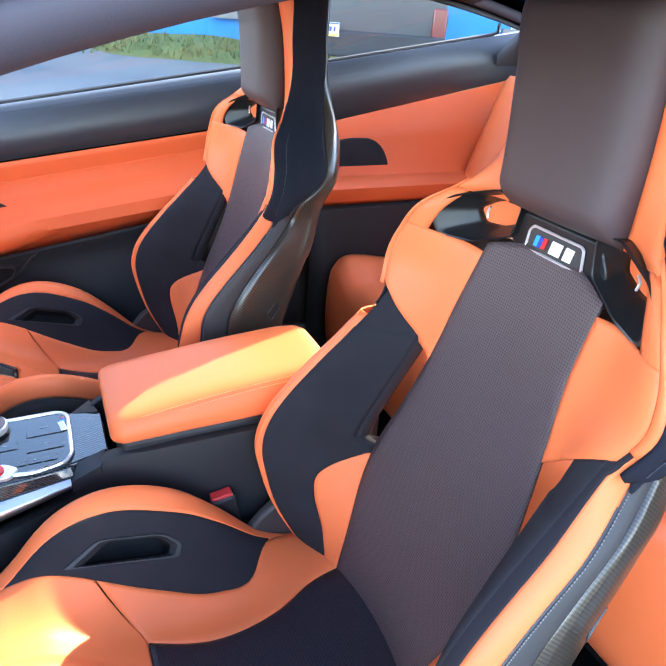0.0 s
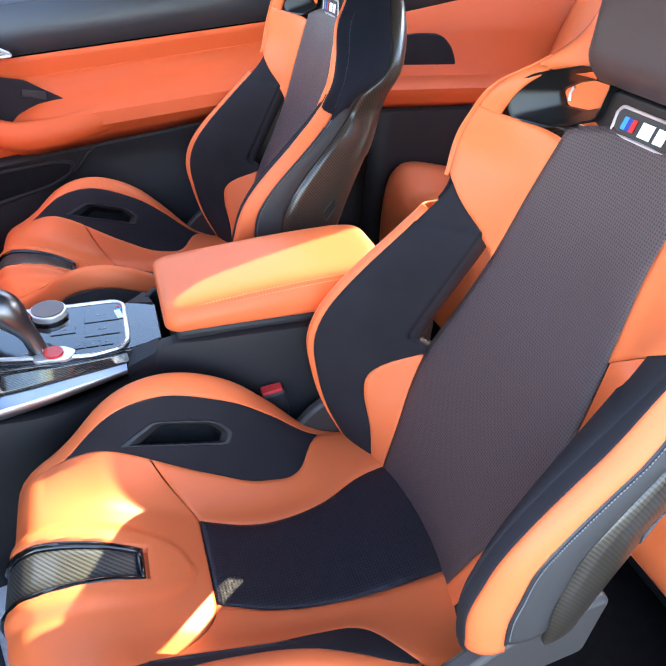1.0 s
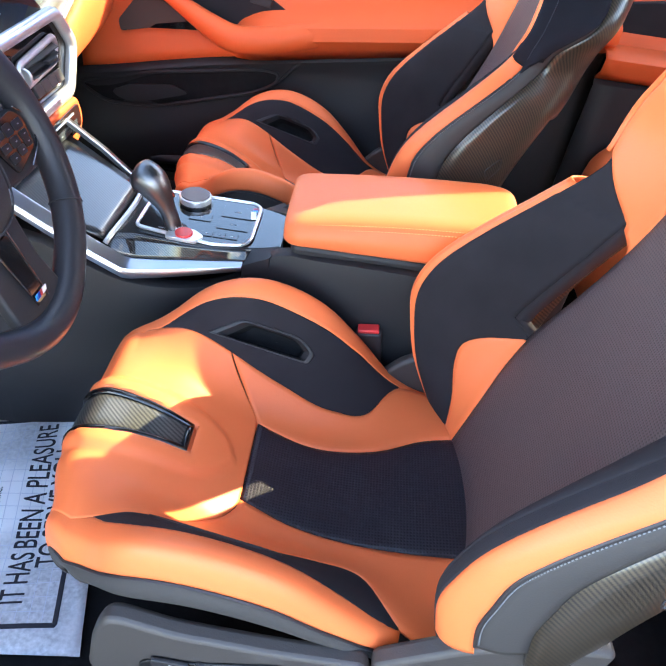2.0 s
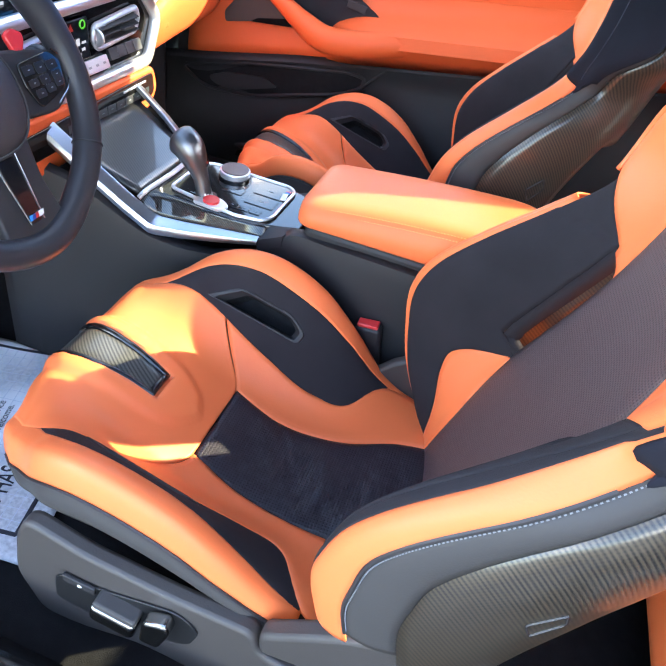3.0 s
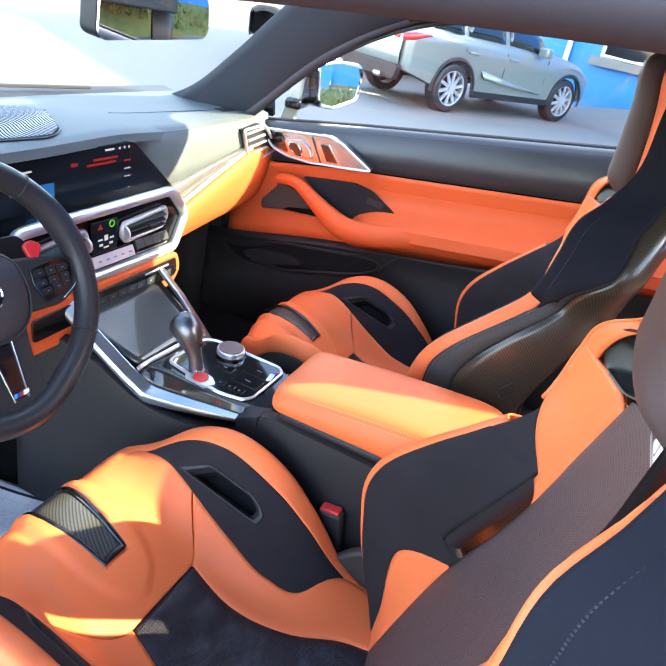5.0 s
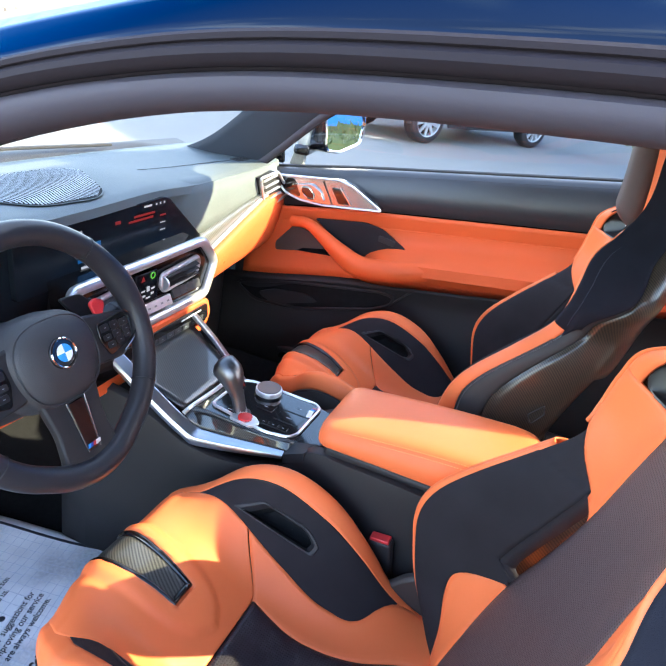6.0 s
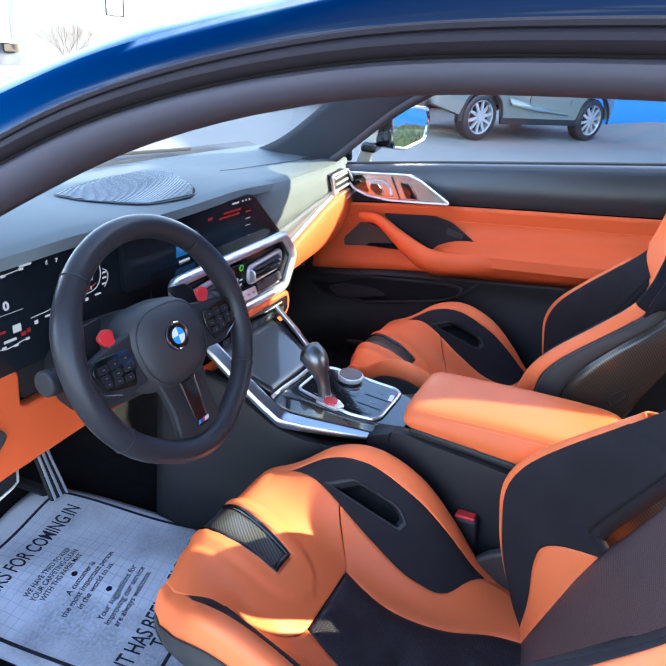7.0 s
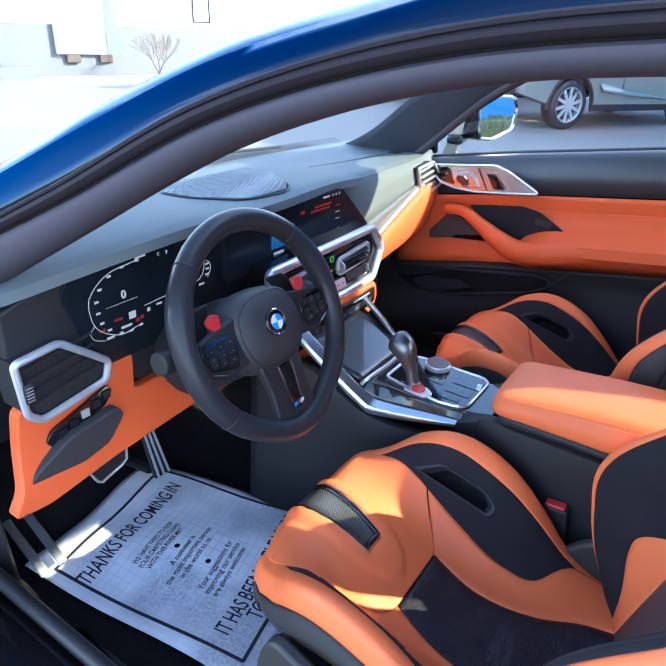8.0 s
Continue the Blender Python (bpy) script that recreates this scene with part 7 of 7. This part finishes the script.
def grass_bank():
    rows = []
    o = WN * 12.5
    rnd = random.Random(4)
    for i in range(60):
        s = -7.3 + i * 0.55
        k = smooth01((s + 7.3) / 2.6)
        h = 0.12 + 0.5 * k
        f = 0.35 + 0.55 * k
        rows.append([o + WD * s - WN * q * f + Vector((0, 0, h * j + rnd.uniform(-0.03, 0.03) * (j > 0))) for q, j in ((1.15, -0.05), (1.0, 0.42), (0.7, 0.7), (0.4, 0.93), (0.06, 1.0))])
    ob = part("grass_bank", sheet(rows), GRASS, None)
    tagged(ob, "rough green and yellow grass bank by the blue wall", "grass", kind="structure")
    bm = bmesh.new()
    for i in range(5200):
        s, q = rnd.uniform(0, 1), rnd.uniform(0, 1)
        i0 = s * 58
        r0 = rows[int(i0)]
        p = r0[1].lerp(r0[3], q) + WD * rnd.uniform(-0.35, 0.35) + WN * rnd.uniform(-0.3, 0.3)
        a = rnd.uniform(0, 6.28)
        dv = Vector((math.cos(a), math.sin(a), 0)) * 0.03
        tip = p + Vector((rnd.uniform(-0.05, 0.05), rnd.uniform(-0.05, 0.05), rnd.uniform(0.05, 0.14)))
        bm.faces.new([bm.verts.new(v) for v in (p - dv, p + dv, tip)])
    ob = part("grass_blades", bm, GRASS, None, smooth=False)
    tagged(ob, "short rough grass blades on the bank", "grass", kind="stuff")


grass_bank()


def apron():
    rows = []
    for s in lin(-9.0, -0.6, 16):
        k = smooth01((s + 9.0) / 2.5) * smooth01((-0.6 - s) / 1.5)
        rows.append([WN * n + WD * s + Vector((0, 0, 0.004 + 0.34 * k * smooth01((n - 10.4) / 2.0))) for n in lin(10.2, 12.5, 9)])
    ob = part("asphalt_apron", sheet(rows), gr.data.materials[0], None)
    tagged(ob, "worn asphalt rising towards the grass bank", "ground", kind="structure")


apron()
PALEWALL = simple("pale_render", (0.11, 0.117, 0.126), 0.85, var=0.08, vscale=0.8, grain=20, gstr=0.3)


def loading_dock():
    u, n = Vector((0.27, 0.963, 0)).normalized(), Vector((0.963, -0.27, 0)).normalized()
    B = Vector((-34.1, 18.4, -1.8))
    b = thing("loading_dock", B, "long pale rendered loading dock wall at the edge of the ground", "wall")
    P = lambda s, h, q=0.0: B + u * s + n * q + Vector((0, 0, h))
    part("wall", prism([P(-25, -0.3), P(45, -0.3), P(45, 2.54), P(-25, 2.54)], -n, 0.5), PALEWALL, b, "pale rendered wall", smooth=False)
    part("coping", prism([P(-25, 2.54, 0.05), P(45, 2.54, 0.05), P(45, 2.62, 0.05), P(-25, 2.62, 0.05)], -n, 0.6), WHITE, b, "white coping", smooth=False)
    part("building_wall", prism([P(-25, 0, -9), P(16, 0, -9), P(16, 5.4, -9), P(-25, 5.4, -9)], -n, 8), simple("white_cladding", (0.8, 0.8, 0.79), 0.6, vscale=1.0), b, "white clad warehouse wall", smooth=False)
    for s in (3.75, 5.6):
        part("dock_buffer", box(P(s, 0.85, 0.12), (0.25, 0.75, 0.4), (0, 0, -16)), simple("worn_rubber", (0.065, 0.05, 0.04), 0.8), b, "brown rubber dock buffer", bevel=0.04)
    part("kerb", box(P(-0.6, 0.25, 1.6), (1.2, 3.2, 0.6), (0, 0, -16)), PALEWALL, b, "pale concrete kerb block", bevel=0.04)
    t = thing("box_trailer", P(4.4, 0, -3), "white box trailer standing at the loading dock", "trailer")
    part("body", prism([P(2.9, 1.1, 0.3), P(5.6, 1.1, 0.3), P(5.6, 4.9, 0.3), P(2.9, 4.9, 0.3)], -n, 8.0), WHITE, t, "white trailer body", smooth=False)
    part("rear_door", prism([P(5.66, 1.15, 0.34), P(6.35, 1.15, 0.9), P(6.0, 4.9, 0.9), P(5.66, 4.9, 0.34)], -n, 0.1), simple("grey_blue_panel", (0.3, 0.33, 0.4), 0.6), t, "grey-blue open trailer door", smooth=False)
    for s in (3.4, 5.1):
        wheel(t, P(s, 0.5, -2.5), u, 0.5, 0.25, DARKMETAL)
    h = thing("far_house", P(18, 0, -6), "pale house with a dark-framed window beyond the dock", "house")
    part("wall", prism([P(13.5, 0, -6), P(22, 0, -6), P(22, 5.5, -6), P(13.5, 5.5, -6)], -n, 6), simple("cream_render", (0.7, 0.68, 0.64), 0.8, vscale=0.7), h, "cream wall", smooth=False)
    w = part("window", prism([P(14.6, 2.9, -5.95), P(15.9, 2.9, -5.95), P(15.9, 4.8, -5.95), P(14.6, 4.8, -5.95)], -n, 0.06), WHITE, h, "pale window blind", smooth=False)
    part("window_frame", tube([P(14.6, 2.9, -5.9), P(15.9, 2.9, -5.9), P(15.9, 4.8, -5.9), P(14.6, 4.8, -5.9)], 0.07, 4, True), PLASTIC, w, "dark window frame")


loading_dock()


def bare_tree(at):
    t = thing("bare_tree", at, "small leafless tree in front of the pale wall", "tree")
    rnd = random.Random(7)
    bm_all = bmesh.new()

    def grow(p, d, ln, r, depth):
        q = p + d * ln
        for f in (tube([p, p.lerp(q, 0.5) + Vector((rnd.uniform(-1, 1), rnd.uniform(-1, 1), 0)) * ln * 0.06, q], [r, r * 0.85, r * 0.65], 5),):
            me = bpy.data.meshes.new("x")
            f.to_mesh(me)
            f.free()
            bm_all.from_mesh(me)
            bpy.data.meshes.remove(me)
        if depth:
            for _ in range(3):
                dd = (d + Vector((rnd.uniform(-0.7, 0.7), rnd.uniform(-0.7, 0.7), rnd.uniform(-0.1, 0.5)))).normalized()
                grow(q, dd, ln * 0.72, r * 0.6, depth - 1)
    for k in range(6):
        a = k * 1.05 + 0.3
        grow(Vector(at), Vector((0.55 * math.cos(a), 0.55 * math.sin(a), 1)).normalized(), rnd.uniform(0.55, 0.85), 0.03, 4)
    part("branch_crown", bm_all, simple("bark", (0.12, 0.09, 0.07), 0.95, vscale=20), t, "grey-brown bare branches")


bare_tree((-28.9, 24.5, -1.55))


def suv():
    P0 = Vector((-2.70, 9.4, 0))       # under the near rear wheel
    F = Vector((0.52, 0.855, 0)).normalized()
    Rt = Vector((0.855, -0.52, 0)).normalized()
    C = P0 - Rt * 0.80
    s = thing("parked_suv", C, "silver-green parked SUV facing the blue building", "car", "parked cars")
    W = lambda f, r, z: C + F * f + Rt * r + Vector((0, 0, z))
    paint = simple("silver_green_paint", (0.225, 0.245, 0.225), 0.3, metal=0.35, var=0.03, grain=2000, gstr=0.02, coat=0.5)
    tab_w = fn((-1.0, 0.78), (-0.95, 0.86), (-0.80, 0.905), (0.0, 0.925), (2.6, 0.925), (3.1, 0.88), (3.4, 0.76), (3.5, 0.62))
    tab_s = fn((-1.0, 0.52), (-0.8, 0.46), (-0.3, 0.34), (0.5, 0.30), (2.3, 0.30), (2.9, 0.34), (3.5, 0.38))
    tab_b = fn((-1.0, 1.0), (-0.8, 1.07), (0.0, 1.05), (1.7, 0.995), (2.3, 0.96), (3.1, 0.86), (3.5, 0.66))
    tab_r = fn((-1.0, 1.05), (-0.93, 1.14), (-0.45, 1.56), (0.0, 1.625), (0.6, 1.645), (1.2, 1.60), (1.75, 1.37), (2.15, 1.08), (2.6, 1.015), (3.1, 0.92), (3.4, 0.80), (3.5, 0.70))
    tab_c = fn((-1.0, 0.66), (-0.45, 0.60), (0.6, 0.63), (1.2, 0.63), (2.15, 0.74), (3.1, 0.68), (3.5, 0.5))
    tabs = (tab_w, tab_s, tab_b, tab_r, tab_c)
    rows = []
    for f in lin(-1.0, 3.5, 110):
        hw, sl, sh, rf, cw = (t(f) for t in tabs)
        arch = max([0.0] + [math.sqrt(max(0, 0.42 ** 2 - (f - c) ** 2)) for c in (0.0, 2.66)])
        low = max(sl, 0.355 + arch) if arch else sl
        flare = 0.018 * math.exp(-(min(abs(f), abs(f - 2.66)) / 0.5) ** 2)
        H = lambda k: low + (sh - low) * k
        half = [(hw - 0.06, low), (hw - 0.012 + flare, low + 0.02), (hw + 0.004 + flare, H(0.28)), (hw - 0.012 + flare, H(0.5)), (hw + 0.006 + flare * 0.6, H(0.72)), (hw - 0.004, H(0.86)), (hw - 0.035, H(0.96)), (hw - 0.06, sh)]
        half += [((hw - 0.06) + (cw + 0.045 - hw + 0.06) * k, sh + (rf - sh) * k * 0.80) for k in (0.12, 0.4, 0.7, 1.0)]
        half += [(cw - 0.02, sh + (rf - sh) * 0.93), (cw * 0.75, sh + (rf - sh) * 0.985), (cw * 0.4, rf), (0, rf + 0.008)]
        rows.append([W(f, r, z) for r, z in half] + [W(f, -r, z) for r, z in half[-2::-1]])
    part("body", sheet(rows), paint, s, "silver-green painted body", solid=0.02)
    part("tail_panel", sheet([[W(f, r * k, z) for k in lin(-1, 1, 9)] for f, r, z in ((-0.98, 0.78, 0.54), (-1.03, 0.80, 0.60), (-1.035, 0.80, 0.72), (-1.01, 0.79, 0.80), (-1.02, 0.80, 0.92), (-1.0, 0.76, 1.02), (-0.97, 0.68, 1.09))]), paint, s, "silver-green tailgate", solid=0.02)
    part("rear_glass", sheet([[W(f, r * k, z) for k in lin(-1, 1, 7)] for f, r, z in ((-0.955, 0.62, 1.125), (-0.70, 0.58, 1.35), (-0.47, 0.53, 1.545))]), simple("dark_rear_glass", (0.015, 0.02, 0.02), 0.05, gstr=0.0, coat=1.0), s, "dark rear window", solid=0.01)
    part("rear_bumper", prism(rounded([W(-0.98, r, z) for r, z in ((-0.8, 0.36), (0.8, 0.36), (0.86, 0.58), (-0.86, 0.58))], 0.06), -F, 0.1), PLASTIC, s, "black rear bumper", bevel=0.03)
    for r in (-0.5, 0.5):
        part("exhaust", tube([W(-1.12, r + k, 0.40) for k in (-0.08, 0.08)], 0.04, 10), CHROME, s, "chrome exhaust end")
    part("number_plate", prism([W(-1.03, r, z) for r, z in ((-0.17, 0.74), (0.17, 0.74), (0.17, 0.90), (-0.17, 0.90))], -F, 0.01), simple("plate_grey", (0.4, 0.42, 0.45), 0.4), s, "pale number plate", smooth=False)
    lamp = simple("tail_lamp_red", (0.55, 0.02, 0.02), 0.15, gstr=0.0, coat=1.0)
    for r in (-1, 1):
        part("tail_lamp", sheet([[W(f, r * y, z + k * h) for k in (0, 0.5, 1)] for f, y, z, h in ((-1.035, 0.50, 0.945, 0.02), (-1.03, 0.70, 0.915, 0.07), (-0.985, 0.82, 0.90, 0.10), (-0.90, 0.895, 0.925, 0.10), (-0.76, 0.93, 0.975, 0.055), (-0.62, 0.93, 1.01, 0.01))]), lamp, s, "red tail lamp", solid=0.02)
    dark = simple("dark_window_glass", (0.015, 0.02, 0.02), 0.05, gstr=0.0, coat=1.0)
    for sg in (1, -1):
        for a, b2, nm in ((-0.55, 0.05, 0), (0.15, 0.95, 1), (1.05, 1.85, 2)):
            def g(f, k, sg=sg):
                hw, sl, sh, rf, cw = (t(f) for t in tabs)
                q = 0.10 + 0.84 * k
                return W(f, sg * ((hw - 0.06) + (cw + 0.045 - hw + 0.06) * q + 0.010), sh + (rf - sh) * q * 0.80)
            part("side_window", sheet([[g(f, k) for k in lin(0, 1, 4)] for f in lin(a, b2, 8)]), dark, s, "dark side window", solid=0.006)
        for f in (0.1, 1.0, 2.0):
            part("door_gap", tube([W(f, sg * 0.935, z) for z in (0.45, 0.7, 0.95)], 0.006, 4), RUBBER, s)
        part("door_handle", tube([W(f, sg * 0.955, 0.88) for f in (0.15, 0.35)], 0.018, 6), paint, s, bevel=0.0)
        part("door_handle", tube([W(f, sg * 0.955, 0.87) for f in (1.05, 1.25)], 0.018, 6), paint, s)
        part("body_crease", sheet([[W(f, sg * r, z) for f, r, z in row] for row in (((0.50, 0.94, 0.66), (0.55, 0.985, 0.55)), ((1.1, 0.94, 0.555), (1.1, 0.985, 0.48)), ((1.95, 0.94, 0.43), (1.95, 0.965, 0.42)))]), paint, s, solid=0.02)
        part("sill_cladding", prism([W(f, sg * 0.90, z) for f, z in ((0.42, 0.26), (2.22, 0.26), (2.26, 0.36), (0.40, 0.36))], Rt * sg, 0.04), PLASTIC, s, "black sill cladding", bevel=0.01)
        part("wing_mirror", box(W(1.75, sg * 1.02, 1.06), (0.14, 0.2, 0.14), (0, 0, 59)), paint, s, bevel=0.03)
        for c in (0.0, 2.66):
            arc = [W(c + 0.44 * math.cos(a), sg * 0.925, 0.34 + 0.44 * math.sin(a)) for a in lin(-0.1, math.pi + 0.1, 20)]
            part("arch_trim", tube(arc, 0.035, 6, flat=0.6), PLASTIC, s, "dark wheel arch trim")
            wheel(s, W(c, sg * 0.80, 0.355), Rt * sg, 0.355, 0.23, RIMPAINT)
    return s


suv()


def dark_car(at, heading, label):
    """A plain dark car, far off and mostly hidden."""
    s = thing("parked_car", at, label, "car", "parked cars")
    q = pose(*at, 0, 0, heading)
    W = lambda x, y, z: q @ Vector((x, y, z))
    paint = simple("black_car_paint", (0.012, 0.013, 0.016), 0.2, gstr=0.0, coat=1.0)
    tabs = [fn(*[(a, b) for a, b in zip((-2.3, -2.2, -1.5, -0.8, 0.2, 1.0, 2.0, 2.3), col)]) for col in ((0.7, 0.86, 0.9, 0.9, 0.9, 0.9, 0.86, 0.7), (0.75, 0.95, 1.0, 0.98, 0.96, 0.94, 0.82, 0.62), (0.78, 1.0, 1.35, 1.48, 1.48, 1.1, 0.88, 0.66))]
    rows = []
    for x in lin(-2.3, 2.3, 40):
        hw, sh, rf = (t(x) for t in tabs)
        half = [(hw - 0.05, 0.3), (hw, 0.4), (hw, sh - 0.08), (hw - 0.06, sh), (hw - 0.24, rf - 0.05), (hw - 0.4, rf), (0, rf + 0.02)]
        rows.append([W(x, y, z) for y, z in half] + [W(x, -y, z) for y, z in half[-2::-1]])
    part("body", sheet(rows), paint, s, "black painted body", solid=0.02)
    for x in (-1.35, 1.35):
        for sg in (-1, 1):
            wheel(s, W(x, sg * 0.8, 0.33), q.to_3x3() @ Vector((0, sg, 0)), 0.33, 0.22, SILVER)
    return s


dark_car((-5.6, 12.6, 0.0), 61, "black parked car beyond the silver SUV")


def pickup():
    s = thing("parked_pickup", (4.3, 8.37, 0), "dark grey pickup with a yellow and white rear plate", "car", "parked cars")
    q = pose(4.3, 8.37, 0, 0, 0, 61)       # its nose towards the wall
    W = lambda x, y, z: q @ Vector((x, y, z))
    paint = simple("dark_grey_paint", (0.022, 0.023, 0.027), 0.4, metal=0.0, gstr=0.0, coat=0.1)
    part("bed", prism([W(-1.2, y, z) for y, z in ((-0.95, 0.75), (0.95, 0.75), (0.97, 1.25), (0.92, 1.45), (-0.92, 1.45), (-0.97, 1.25))], q.to_3x3() @ Vector((1, 0, 0)), 1.9), paint, s, "dark grey tailgate and bed", smooth=False, bevel=0.03)
    part("cab", prism([W(x, -0.92, z) for x, z in ((0.6, 0.7), (3.8, 0.7), (3.9, 1.2), (2.7, 1.35), (2.1, 1.9), (0.8, 1.95))], q.to_3x3() @ Vector((0, 1, 0)), 1.84), paint, s, "dark grey cab", smooth=False, bevel=0.04)
    part("rear_bumper", box(W(-1.35, 0, 0.86), (0.25, 1.9, 0.3), (0, 0, 61)), PLASTIC, s, "grey metal bumper", bevel=0.03)
    pt = part("number_plate", box(W(-1.485, 0.55, 1.02), (0.01, 0.31, 0.155), (0, 0, 61)), WHITE, s, "white and yellow number plate")
    part("plate_band", box(W(-1.4915, 0.55, 0.96), (0.004, 0.30, 0.03), (0, 0, 61)), simple("plate_yellow", (0.8, 0.65, 0.05), 0.5, gstr=0.0), pt)
    part("plate_band", box(W(-1.4915, 0.55, 1.085), (0.004, 0.30, 0.02), (0, 0, 61)), BADGENAVY, pt)
    for k in range(5):
        part("plate_bar", box(W(-1.4915, 0.45 + 0.05 * k, 1.022), (0.004, 0.03, 0.06), (0, 0, 61)), BADGENAVY, pt, "dark plain bar")
    for sg in (-1, 1):
        part("tail_lamp", box(W(-1.23, sg * 0.86, 1.12), (0.06, 0.18, 0.42), (0, 0, 61)), simple("lamp_smoke", (0.12, 0.02, 0.02), 0.2, gstr=0.0), s, "dark red tail lamp", bevel=0.02)
        for x in (-0.4, 3.0):
            wheel(s, W(x, sg * 0.82, 0.4), q.to_3x3() @ Vector((0, sg, 0)), 0.4, 0.27, DARKMETAL, 6)


pickup()


def traffic_cone(at):
    c = thing("traffic_post", at, "orange plastic traffic post on the ground", "traffic post")
    part("post", tube([Vector(at), Vector(at) + Vector((0, 0, 0.9))], [0.07, 0.04], 12), simple("orange_plastic", (0.7, 0.15, 0.02), 0.5), c, "orange post")
    part("foot", box(Vector(at) + Vector((0, 0, 0.03)), (0.35, 0.35, 0.06)), RUBBER, c, bevel=0.01)


traffic_cone((-4.9, 9.6, 0.0))
